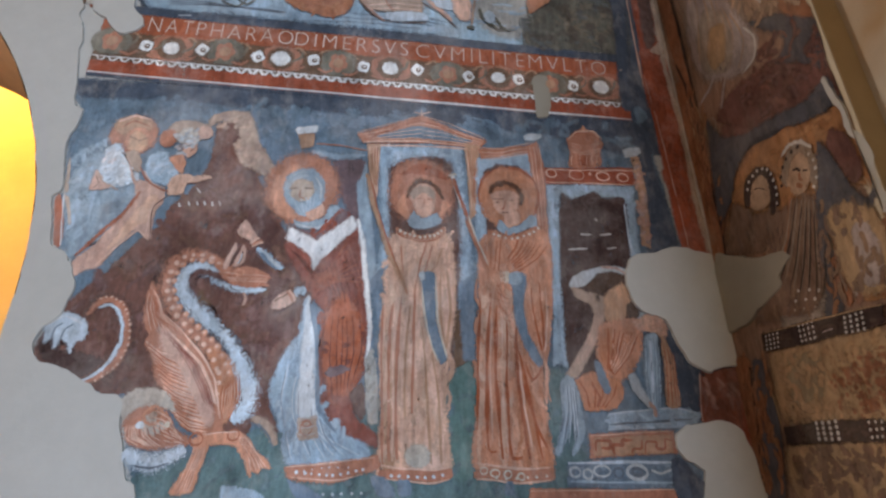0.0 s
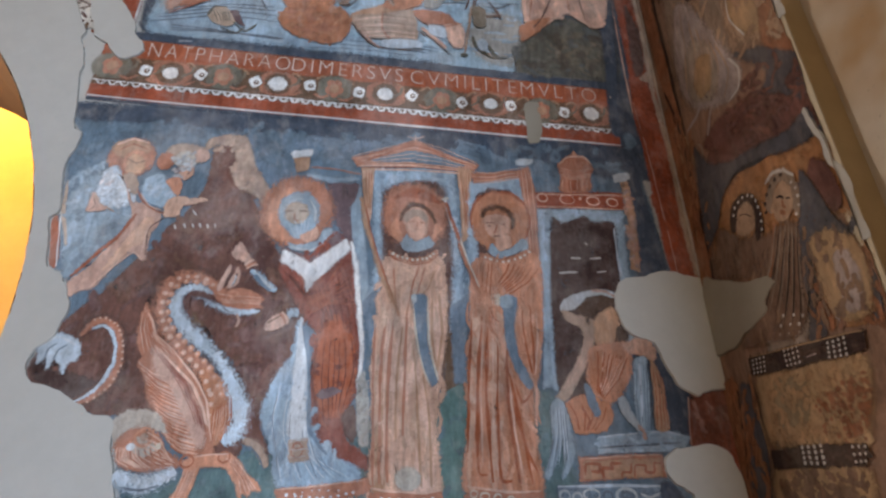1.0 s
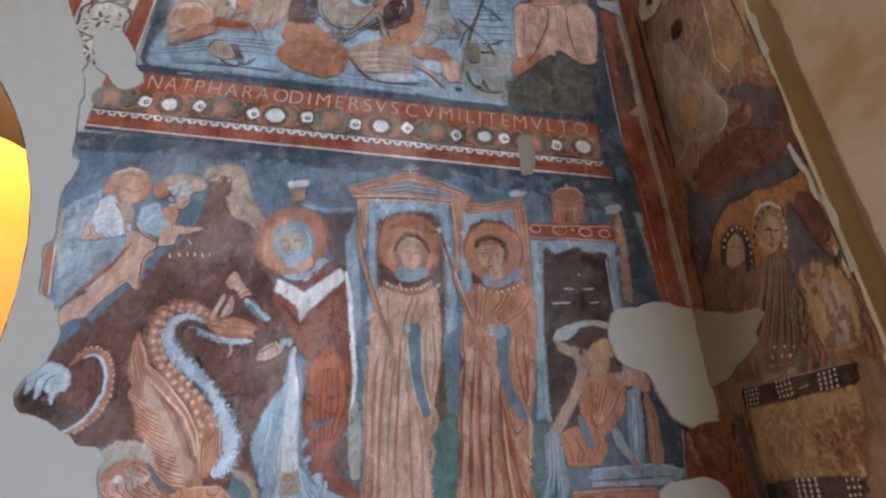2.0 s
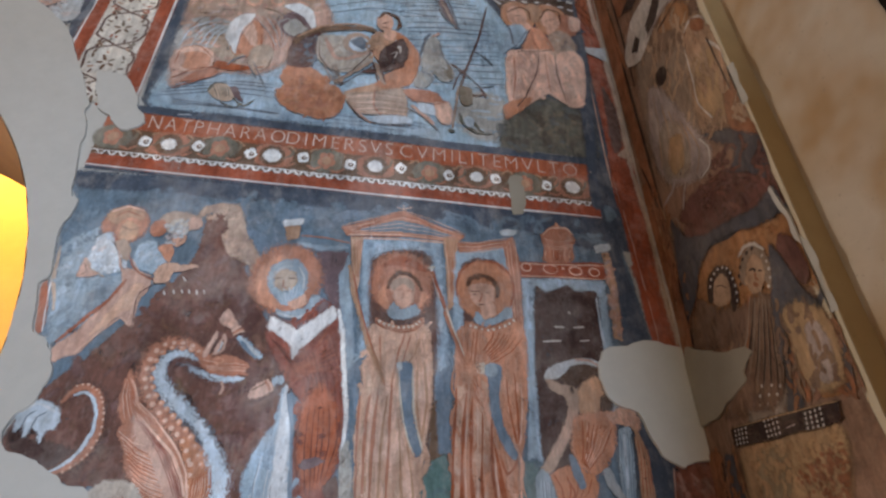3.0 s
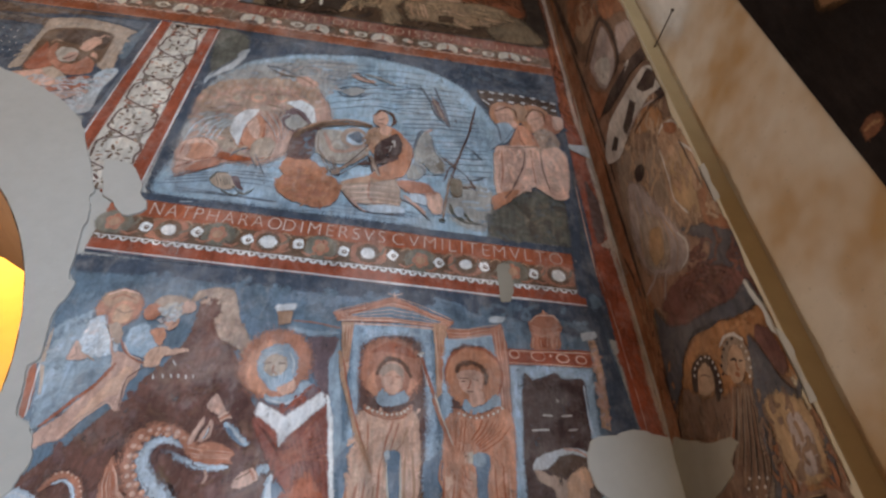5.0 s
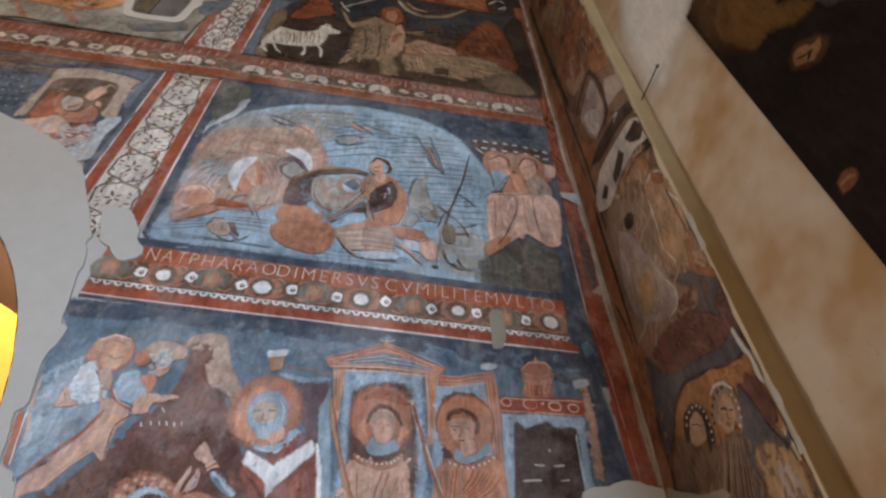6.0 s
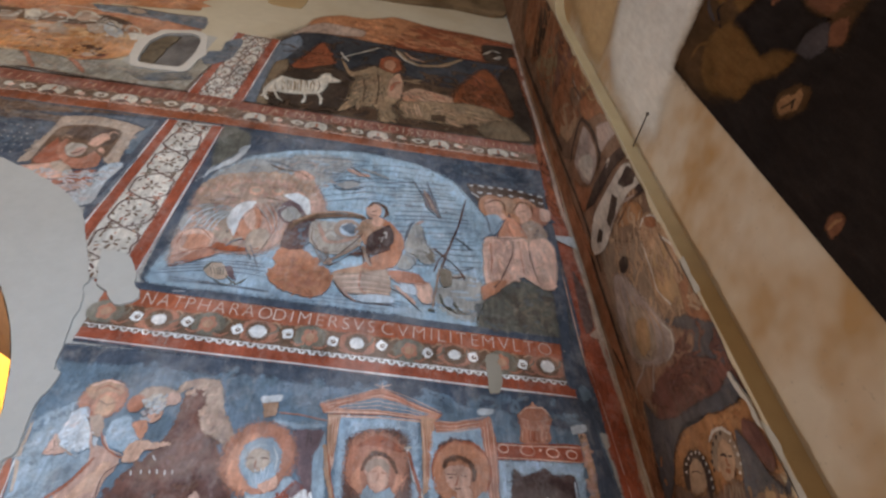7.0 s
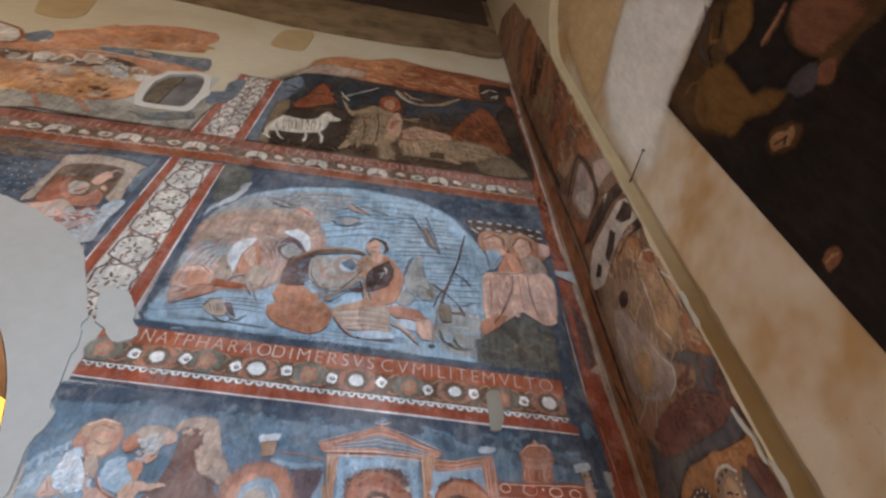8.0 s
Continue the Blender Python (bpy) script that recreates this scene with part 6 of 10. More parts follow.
m = Motif("painted_figure", lower, 8, on_north, FRESCO, "crouching painted figure in an orange tunic")
m.brush(None, False)
m.brush(.015)
m.fill("UMBER", (1.037, 2.647), (1.099, 2.713), (1.227, 2.744), (1.267, 2.721), (1.242, 2.675), (1.157, 2.633), (1.102, 2.606))
m.fill("PALE2", (0.960, 2.662), (0.989, 2.707), (1.072, 2.743), (1.168, 2.767), (1.253, 2.759), (1.268, 2.727), (1.195, 2.736), (1.106, 2.719), (1.032, 2.659), (0.975, 2.632))
m.line("ROSE", 0.016, (1.136, 2.759), (1.213, 2.757), (1.268, 2.727))
m.fill("BEIGE2", (0.970, 2.638), (1.058, 2.617), (1.150, 2.578), (1.117, 2.462), (1.065, 2.373), (1.013, 2.273), (0.938, 2.176), (0.892, 2.191), (0.958, 2.285), (1.020, 2.386), (1.061, 2.490), (1.056, 2.549), (0.988, 2.583))
m.folds("ROSE", 0.008, 4, ((1.080, 2.550), (1.039, 2.401), (0.929, 2.229)), ((1.126, 2.537), (1.073, 2.388), (0.989, 2.258)))
m.fill("FLESH", (1.134, 2.598), (1.182, 2.641), (1.248, 2.675), (1.262, 2.604), (1.251, 2.527), (1.212, 2.466), (1.135, 2.463), (1.118, 2.522))
m.fill("UMBER", (1.243, 2.557), (1.276, 2.571), (1.294, 2.529), (1.281, 2.486), (1.244, 2.479))
m.brush(.02)
m.fill("SALMON", (1.082, 2.420), (1.135, 2.463), (1.274, 2.480), (1.299, 2.404), (1.278, 2.309), (1.223, 2.215), (1.155, 2.175), (1.090, 2.201), (1.053, 2.274))
m.fill("ORANGE2", (1.086, 2.403), (1.155, 2.434), (1.145, 2.319), (1.103, 2.218), (1.067, 2.288))
m.brush(.012)
m.folds("RUST", 0.010, 7, ((1.131, 2.433), (1.116, 2.318), (1.099, 2.228)), ((1.281, 2.403), (1.217, 2.293), (1.129, 2.196)))
m.folds("PEACH2", 0.006, 5, ((1.154, 2.428), (1.140, 2.319), (1.111, 2.234)), ((1.271, 2.380), (1.205, 2.287), (1.136, 2.207)))
m.fill("ORANGE2", (0.934, 2.165), (1.012, 2.210), (1.090, 2.201), (1.160, 2.170), (1.169, 2.114), (1.127, 2.053), (1.047, 2.031), (0.976, 2.035), (0.954, 2.091))
m.folds("RUST", 0.010, 5, ((0.951, 2.171), (0.978, 2.110), (0.993, 2.045)), ((1.146, 2.154), (1.116, 2.095), (1.064, 2.042)))
m.line("BRICK", 0.010, (1.011, 2.151), (1.043, 2.093), (1.026, 2.046))
m.fill("STEEL", (1.035, 2.260), (1.062, 2.249), (1.087, 2.179), (1.102, 2.121), (1.073, 2.110), (1.042, 2.178))
m.brush(.018)
m.fill("FLESH2", (1.266, 2.468), (1.346, 2.512), (1.411, 2.503), (1.437, 2.444), (1.416, 2.390), (1.366, 2.418), (1.295, 2.421))
m.dabs(("FLESH2", "ROSE", "BEIGE2"), 22, 0.05, 0.012, 30, 30, (1.284, 2.462), (1.350, 2.501), (1.425, 2.444), (1.388, 2.407), (1.303, 2.433))
m.fill("SKY2", (1.307, 2.381), (1.376, 2.407), (1.365, 2.269), (1.333, 2.046), (1.276, 2.040), (1.287, 2.184))
m.folds("STEEL", 0.008, 4, ((1.318, 2.376), (1.297, 2.212), (1.288, 2.046)), ((1.374, 2.395), (1.350, 2.213), (1.327, 2.046)))
m.line("ICE", 0.010, (1.336, 2.376), (1.316, 2.185), (1.299, 2.046))
m.fill("TAN", (1.399, 2.396), (1.432, 2.350), (1.443, 2.243), (1.432, 2.059), (1.368, 2.052), (1.380, 2.186))
m.folds("BRICK", 0.007, 4, ((1.403, 2.355), (1.396, 2.214), (1.375, 2.058)), ((1.444, 2.313), (1.438, 2.188), (1.426, 2.059)))
m.fill("PALE2", (1.198, 2.198), (1.234, 2.210), (1.263, 2.140), (1.293, 2.077), (1.305, 2.046), (1.267, 2.056), (1.220, 2.118))
m.line("ROSE", 0.022, (1.282, 2.077), (1.303, 2.038), (1.303, 2.005))
m.fill("FOG", (0.860, 2.147), (0.898, 2.191), (0.929, 2.165), (0.948, 2.083), (0.955, 1.999), (0.954, 1.931), (0.902, 1.850), (0.880, 1.841), (0.909, 1.918), (0.903, 2.018), (0.872, 1.918), (0.827, 1.831), (0.807, 1.840), (0.842, 1.942), (0.863, 2.056))
m.folds("SLATE", 0.006, 5, ((0.877, 2.147), (0.865, 2.018), (0.819, 1.857)), ((0.931, 2.135), (0.934, 2.006), (0.904, 1.870)))
m.folds("ICE", 0.007, 4, ((0.888, 2.148), (0.883, 2.031), (0.842, 1.881)), ((0.920, 2.135), (0.925, 2.019), (0.918, 1.894)))

m = Motif("painted_margin", lower, 3, on_north, FRESCO, "rust-red painted margin along the corner")
m.brush(.015)
m.fill("RED", (1.578, 4.097), (1.725, 4.168), (1.771, 3.732), (1.766, 3.247), (1.782, 2.893), (1.655, 2.878), (1.647, 3.051), (1.627, 3.353), (1.596, 3.736))
m.dabs(("RED", "REDBAND", "REDDIM", "BRICK"), 60, 0.14, 0.030, -78, 12, (1.603, 4.075), (1.730, 4.091), (1.764, 2.902), (1.657, 2.885), (1.607, 3.517))
m.line("ROSE", 0.006, (1.587, 4.098), (1.618, 3.693), (1.637, 3.237), (1.650, 2.885))
m.line("BEIGE2", 0.022, (1.747, 4.171), (1.767, 3.945), (1.775, 3.733), (1.771, 3.490), (1.770, 3.248), (1.771, 3.061))
m.line("ROSE", 0.010, (1.751, 4.094), (1.770, 3.849), (1.770, 3.367))
m.fill("REDDIM", (1.576, 2.219), (1.628, 2.253), (1.757, 2.268), (1.763, 2.168), (1.733, 1.967), (1.628, 1.984), (1.535, 1.977))
m.dabs(("REDDIM", "MAROON", "ROSE", "BRICK"), 30, 0.06, 0.018, -70, 30, (1.588, 2.205), (1.753, 2.251), (1.730, 1.980), (1.549, 1.990))
m.line("ROSE", 0.006, (1.567, 2.218), (1.551, 2.109), (1.538, 1.990))

m = Motif("painted_margin", middle, 3, on_north, FRESCO, "rust-red painted margin with a pale torn line")
m.brush(.015)
m.fill("RED", (1.701, 6.895), (1.836, 6.932), (1.806, 5.965), (1.795, 5.328), (1.809, 4.786), (1.766, 4.364), (1.742, 4.093), (1.590, 4.073), (1.611, 4.454), (1.625, 4.916), (1.655, 5.683))
m.dabs(("RED", "REDBAND", "REDDIM", "BRICK"), 60, 0.20, 0.035, -82, 9, (1.723, 6.848), (1.815, 6.873), (1.769, 5.323), (1.742, 4.251), (1.623, 4.181), (1.643, 4.887))
m.brush(.03)
m.fill("COCOA", (1.668, 5.022), (1.734, 4.764), (1.712, 4.399), (1.640, 4.333), (1.641, 4.654))
m.brush(.01)
m.line("ROSE", 0.010, (1.575, 5.457), (1.568, 4.704), (1.570, 4.013))
m.line("BEIGE2", 0.034, (1.764, 5.870), (1.756, 5.469), (1.755, 5.039), (1.758, 4.854))
m.line("BEIGE2", 0.030, (1.758, 4.854), (1.751, 4.593), (1.748, 4.361), (1.742, 4.171))
m.fill("BEIGE2", (1.660, 4.304), (1.699, 4.354), (1.763, 4.391), (1.769, 4.254), (1.726, 4.276))
m.fill("PALE2", (1.571, 5.432), (1.725, 5.494), (1.790, 5.492), (1.823, 5.297), (1.766, 5.308), (1.658, 5.390))

# margin coloured darker for the shade high in the corner
m = Motif("painted_margin", upper, 3, on_north, GLOOM, "red painted margin darkened for shade, with a pale torn line")
m.brush(.015)
m.fill("BROWNRED", (1.591, 9.689), (1.733, 9.753), (1.755, 9.127), (1.774, 8.571), (1.752, 7.926), (1.766, 7.433), (1.782, 6.891), (1.763, 6.453), (1.769, 6.108), (1.759, 5.718), (1.662, 5.696), (1.652, 5.959), (1.632, 6.418), (1.608, 6.944), (1.615, 7.625), (1.624, 8.666))
m.dabs(("BROWNRED", "RED", "REDDIM", "EMBER"), 70, 0.26, 0.040, -82, 8, (1.616, 9.420), (1.741, 9.295), (1.736, 7.920), (1.765, 6.836), (1.748, 5.789), (1.664, 5.770), (1.628, 6.898), (1.630, 8.154))
m.brush(.008)
m.line("BEIGE2", 0.060, (1.735, 10.5), (1.742, 9.6), (1.728, 8.8), (1.742, 8.0), (1.732, 7.2))
m.line("BEIGE2", 0.050, (1.732, 7.2), (1.742, 6.6), (1.728, 6.1), (1.738, 5.6))

m = Motif("painted_margin", lower, 9, on_north, FRESCO, "pale torn line where the walls meet")
m.brush(.006)
m.line("BEIGE", 0.040, (1.744, 5.6), (1.735, 5.2), (1.750, 4.8), (1.742, 4.45), (1.725, 4.2))
m.line("BEIGE", 0.034, (1.725, 4.25), (1.744, 3.9), (1.752, 3.6), (1.744, 3.25), (1.752, 2.95), (1.748, 2.88))

m = Motif("painted_margin", pier, 9, on_east, DIM, "pale torn line where the walls meet")
m.brush(.008)
m.line("PFLESH", 0.060, (2.570, 10.6), (2.562, 9.4), (2.574, 8.6), (2.564, 7.8), (2.572, 7.0), (2.566, 6.2))
m.line("PPALE", 0.040, (2.568, 6.2), (2.578, 5.6), (2.570, 5.0), (2.579, 4.4), (2.574, 3.9))
m.line("PPALE", 0.034, (2.574, 3.95), (2.580, 3.5), (2.572, 3.1), (2.578, 2.86))
m.line("PPALE", 0.024, (1.470, 6.15), (1.520, 5.98), (1.512, 5.80), (1.530, 5.62), (1.515, 5.45), (1.500, 5.28))
finish_motifs()


# ---------------------------------------------------------------- painting: the sea scene and the scenes above

m = Motif("painted_ground", middle, 2, on_north, FRESCO, "navy and blue ground of the painted sea scene")
m.cut("NAVY", (-1.601, 6.638), (1.632, 6.763), (1.554, 5.322), (1.482, 4.269), (-1.431, 4.263), (-1.503, 4.364))
m.brush(.06)
m.fill("OLIVE", (-1.562, 6.553), (-1.31, 6.456), (-1.253, 6.221), (-1.34, 5.984), (-1.438, 5.748), (-1.51, 6.028))
m.brush(.03)
m.fill("WATER", (-1.446, 4.33), (-1.433, 4.685), (-1.428, 5.179), (-1.435, 5.497), (-1.402, 5.7), (-1.209, 6.023), (-0.803, 6.274), (-0.225, 6.409), (0.327, 6.34), (0.664, 6.141), (0.824, 5.878), (0.963, 5.597), (0.947, 4.971), (0.825, 4.272), (0.219, 4.295), (-0.935, 4.319))
m.brush(.06)
m.fill("MIST", (-1.394, 4.572), (-1.428, 5.179), (-1.4, 5.666), (-1.195, 5.965), (-0.735, 6.213), (-0.315, 6.245), (-0.389, 5.966), (-0.547, 5.648), (-0.406, 5.351), (-0.672, 4.851), (-1.055, 4.763))
m.fill("SKY2", (-1.427, 4.373), (-1.318, 4.582), (-0.848, 4.713), (-0.66, 4.598), (-0.231, 4.434), (0.215, 4.392), (0.381, 4.313), (-0.936, 4.33))
m.fill("WATER", (-0.157, 5.752), (0.335, 6.071), (0.757, 5.717), (0.912, 5.188), (0.854, 4.696), (0.459, 5.086), (0.162, 5.327))
m.fill("GREY", (0.507, 4.502), (0.63, 4.778), (0.852, 4.76), (0.908, 4.513), (0.793, 4.325), (0.622, 4.35))
m.brush(.012)
m.fill("PALE2", (-1.516, 5.546), (-1.482, 5.739), (-1.34, 5.984), (-1.306, 6.178), (-1.243, 6.243), (-1.246, 6.094), (-1.313, 5.891), (-1.425, 5.713))
m.line("SLATE", 0.0181, (-1.468, 5.487), (-1.446, 5.691), (-1.312, 5.879))
m.line("SLATE", 0.0125, (-1.46, 5.738), (-1.382, 5.94), (-1.302, 6.097))
m.line("NAVY", 0.0476, (-1.477, 5.453), (-1.499, 5.636), (-1.484, 5.773))
m.folds("SLATE", 0.0111, 6, ((-1.041, 5.979), (-0.626, 6.195), (-0.103, 6.266)), ((-0.97, 5.884), (-0.592, 5.932), (-0.186, 5.955)))
m.folds("ICE", 0.0128, 8, ((-0.414, 5.776), (0.077, 5.963), (0.659, 5.964)), ((0.323, 4.852), (0.596, 4.919), (0.868, 4.931)))
m.dabs(("SKY", "WATER", "PALE2", "STEEL", "FOG"), 300, 0.122, 0.012, 0, 8, (-1.405, 4.384), (-1.327, 5.754), (-0.83, 6.139), (0.329, 6.25), (0.816, 5.823), (0.932, 5.187), (0.832, 4.388), (-0.19, 4.444))
m.folds("SLATE", 0.0152, 8, ((-0.499, 6.018), (0.004, 6.237), (0.495, 6.263)), ((-0.477, 5.51), (-0.101, 5.66), (0.452, 5.644)))
m.folds("SLATE", 0.0182, 10, ((0.026, 5.932), (0.337, 6.015), (0.656, 6.042)), ((0.16, 5.404), (0.447, 5.457), (0.824, 5.484)))
m.folds("SLATE", 0.0158, 9, ((0.122, 5.296), (0.451, 5.348), (0.846, 5.418)), ((0.323, 4.852), (0.587, 4.887), (0.908, 4.929)))
m.folds("SLATE", 0.0109, 4, ((-1.44, 4.407), (-1.064, 4.509), (-0.677, 4.51)), ((-1.369, 4.516), (-1.015, 4.618), (-0.747, 4.633)))
m.folds("SLATE", 0.0098, 3, ((-1.329, 4.393), (-1.025, 4.387), (-0.649, 4.368)), ((-1.317, 4.36), (-0.949, 4.374), (-0.681, 4.357)))
m.folds("SLATE", 0.0095, 4, ((-0.667, 4.292), (-0.217, 4.337), (0.176, 4.328)), ((-0.19, 4.444), (0.132, 4.426), (0.378, 4.398)))
m.dabs(("MIST", "ROSE", "GREY", "FOG", "BEIGE2"), 120, 0.119, 0.017, 10, 30, (-1.376, 4.639), (-1.448, 5.327), (-1.354, 5.835), (-0.733, 6.167), (-0.375, 5.875), (-0.547, 5.648), (-1.211, 5.646))
m.brush(.05)
m.fill("OLIVE", (0.825, 4.272), (0.878, 4.514), (0.985, 4.649), (1.11, 4.794), (1.367, 4.786), (1.516, 4.623), (1.483, 4.258), (1.122, 4.255))
m.fill("OLIVE2", (1.065, 4.605), (1.349, 4.692), (1.411, 4.479), (1.296, 4.346), (1.07, 4.372))
m.dabs(("OLIVE", "OLIVE2", "SLATE", "UMBER"), 90, 0.100, 0.035, 20, 60, (0.84, 4.473), (1.131, 4.751), (1.357, 4.776), (1.507, 4.561), (1.463, 4.29), (0.834, 4.282))
m.dabs(("NAVY", "SLATE", "BLUE"), 80, 0.165, 0.044, 10, 50, (-1.497, 6.398), (1.556, 6.537), (1.571, 5.482), (1.094, 6.038), (0.669, 6.352), (-0.24, 6.513), (-1.224, 6.311))
m.fill("NAVY", (1.564, 6.602), (1.593, 5.331), (1.502, 4.268), (1.508, 3.864), (1.402, 3.845), (1.448, 4.604), (1.464, 5.465))
m.line("PALE2", 0.0131, (-1.257, 4.26), (-1.181, 4.269))

m = Motif("painted_crowd", middle, 7, on_north, FRESCO, "faded rose painted crowd with curly heads and white shields")
m.brush(None, False)
m.brush(.035)
m.fill("ROSE", (-1.37, 4.527), (-1.403, 4.729), (-1.42, 5.032), (-1.452, 5.406), (-1.374, 5.596), (-1.182, 5.724), (-0.759, 5.805), (-0.55, 5.716), (-0.445, 5.509), (-0.426, 5.307), (-0.6, 5.148), (-0.674, 4.907), (-0.827, 4.734), (-1.042, 4.707), (-1.243, 4.602))
m.fill("BEIGE2", (-1.437, 5.338), (-1.287, 5.627), (-0.942, 5.758), (-0.605, 5.73), (-0.519, 5.49), (-0.77, 5.344), (-1.042, 5.355), (-1.309, 5.208))
m.brush(.02)
m.fill("MIST", (-1.449, 4.954), (-1.428, 5.168), (-1.312, 5.265), (-1.146, 5.247), (-1.063, 5.12), (-1.095, 4.898), (-1.271, 4.926), (-1.366, 4.851))
m.fill("BEIGE", (-1.242, 5.003), (-1.127, 5.1), (-0.987, 4.917), (-0.929, 4.826), (-1.023, 4.773), (-1.147, 4.855))
m.dabs(("ROSE", "MIST", "BEIGE", "PEACH2", "PALE2", "MAUVE"), 170, 0.077, 0.021, 20, 60, (-1.376, 4.639), (-1.433, 5.258), (-1.331, 5.617), (-0.758, 5.771), (-0.445, 5.509), (-0.561, 5.235), (-0.862, 4.78))
m.brush(.01)
m.beads("BEIGE2", 0.0515, 0.0739, (-1.442, 5.417), (-1.383, 5.563), (-1.289, 5.661), (-1.095, 5.754), (-0.857, 5.799), (-0.661, 5.777), (-0.572, 5.728))
m.beads("ROSE", 0.0459, 0.0750, (-1.395, 5.381), (-1.303, 5.514), (-1.155, 5.632), (-0.928, 5.689), (-0.7, 5.7))
m.beads("BEIGE", 0.0281, 0.0741, (-1.454, 5.429), (-1.396, 5.586), (-1.29, 5.684), (-1.096, 5.765), (-0.858, 5.821), (-0.662, 5.8))
m.beads("BEIGE", 0.0235, 0.0761, (-1.396, 5.393), (-1.315, 5.537), (-1.156, 5.643), (-0.939, 5.701), (-0.701, 5.712))
m.ring("TAN", 0.0063, (-1.42, 5.416), 0.034, 0.056)
m.ring("TAN", 0.0063, (-1.392, 5.518), 0.036, 0.058)
m.ring("TAN", 0.0063, (-1.341, 5.595), 0.037, 0.057)
m.ring("TAN", 0.0063, (-1.266, 5.648), 0.037, 0.059)
m.ring("TAN", 0.0072, (-1.202, 5.691), 0.039, 0.062)
m.ring("TAN", 0.0072, (-1.116, 5.721), 0.040, 0.059)
m.ring("TAN", 0.0072, (-1.018, 5.75), 0.038, 0.060)
m.ring("TAN", 0.0071, (-0.932, 5.768), 0.038, 0.063)
m.ring("TAN", 0.0071, (-0.835, 5.786), 0.039, 0.063)
m.ring("TAN", 0.0071, (-0.737, 5.781), 0.040, 0.060)
m.ring("TAN", 0.0071, (-0.649, 5.766), 0.041, 0.062)
m.ring("TAN", 0.0063, (-1.373, 5.38), 0.036, 0.056)
m.ring("TAN", 0.0063, (-1.281, 5.513), 0.035, 0.057)
m.ring("TAN", 0.0063, (-1.207, 5.566), 0.035, 0.057)
m.ring("TAN", 0.0062, (-1.099, 5.606), 0.036, 0.059)
m.ring("TAN", 0.0062, (-0.991, 5.647), 0.037, 0.059)
m.ring("TAN", 0.0062, (-0.862, 5.674), 0.037, 0.060)
m.ring("TAN", 0.0062, (-0.742, 5.669), 0.038, 0.058)
m.ring("TAN", 0.0070, (-0.602, 5.673), 0.040, 0.060)
m.beads("FLESH2", 0.0578, 0.1557, (-1.318, 5.378), (-1.158, 5.473), (-0.985, 5.522), (-0.812, 5.548), (-0.542, 5.536))
m.beads("BEIGE", 0.0413, 0.1596, (-1.319, 5.401), (-1.158, 5.484), (-0.986, 5.533), (-0.803, 5.57))
m.line("UMBER2", 0.0090, (-1.369, 5.301), (-1.281, 5.309))
m.line("UMBER2", 0.0089, (-1.218, 5.374), (-1.12, 5.381))
m.line("UMBER2", 0.0089, (-0.927, 5.452), (-0.817, 5.424))
m.folds("UMBER2", 0.0056, 5, ((-1.389, 5.076), (-1.321, 5.243), (-1.16, 5.304)), ((-1.313, 4.883), (-1.22, 4.991), (-1.122, 4.999)))
m.folds("ICE", 0.0100, 5, ((-1.411, 4.874), (-1.379, 5.087), (-1.265, 5.218)), ((-1.184, 4.934), (-1.159, 5.079), (-1.13, 5.145)))
m.folds("BRICK", 0.0055, 6, ((-0.986, 5.331), (-0.859, 5.169), (-0.774, 4.965)), ((-0.763, 5.422), (-0.712, 5.241), (-0.745, 5.031)))
m.folds("MIST", 0.0110, 5, ((-0.941, 5.295), (-0.848, 5.168), (-0.765, 4.998)), ((-0.785, 5.434), (-0.713, 5.275), (-0.713, 5.041)))
m.brush(.012)
m.disc("SALMON", (-0.984, 5.073), 0.110, 0.214)
m.brush(.03)
m.fill("PEACH2", (-1.045, 5.198), (-0.983, 5.263), (-0.922, 5.137), (-0.915, 4.992), (-0.984, 5.062))
m.brush(.008)
m.line("BRICK", 0.0077, (-1.067, 4.997), (-0.963, 4.871), (-0.879, 4.924), (-0.89, 5.136))
m.fill("WHITE2", (-0.977, 5.364), (-1.084, 5.323), (-1.133, 5.201), (-1.125, 5.055), (-1.076, 4.953), (-1.03, 4.896), (-1.036, 5.03), (-1.032, 5.164), (-0.994, 5.275))
m.line("SLATE", 0.0055, (-1.033, 4.963), (-1.021, 5.152), (-0.973, 5.274))
m.brush(.02)
m.disc("MAUVE", (-0.672, 5.306), 0.109, 0.162)
m.fill("GREY", (-0.756, 5.265), (-0.685, 5.363), (-0.584, 5.258), (-0.643, 5.16), (-0.72, 5.186))
m.brush(.008)
m.fill("WHITE2", (-0.789, 5.502), (-0.683, 5.565), (-0.573, 5.492), (-0.533, 5.334), (-0.539, 5.223), (-0.575, 5.314), (-0.633, 5.405), (-0.711, 5.454))
m.line("COCOA", 0.0088, (-0.812, 5.312), (-0.784, 5.401), (-0.687, 5.408), (-0.595, 5.27))
m.line("MIST", 0.0176, (-0.8, 5.289), (-0.738, 5.354), (-0.671, 5.284), (-0.612, 5.181))
m.brush(.015)
m.disc("BEIGE", (-0.856, 4.89), 0.084, 0.137)
m.line("COCOA", 0.0077, (-0.906, 4.803), (-0.807, 4.767), (-0.781, 4.899))
m.brush(.015)
m.disc("PEACH2", (-1.286, 4.792), 0.134, 0.140)
m.disc("SALMON", (-1.274, 4.77), 0.102, 0.096)
m.disc("ROSE", (-1.382, 4.75), 0.048, 0.090)
m.line("BRICK", 0.0078, (-1.391, 4.717), (-1.379, 4.885), (-1.271, 4.926), (-1.167, 4.822))
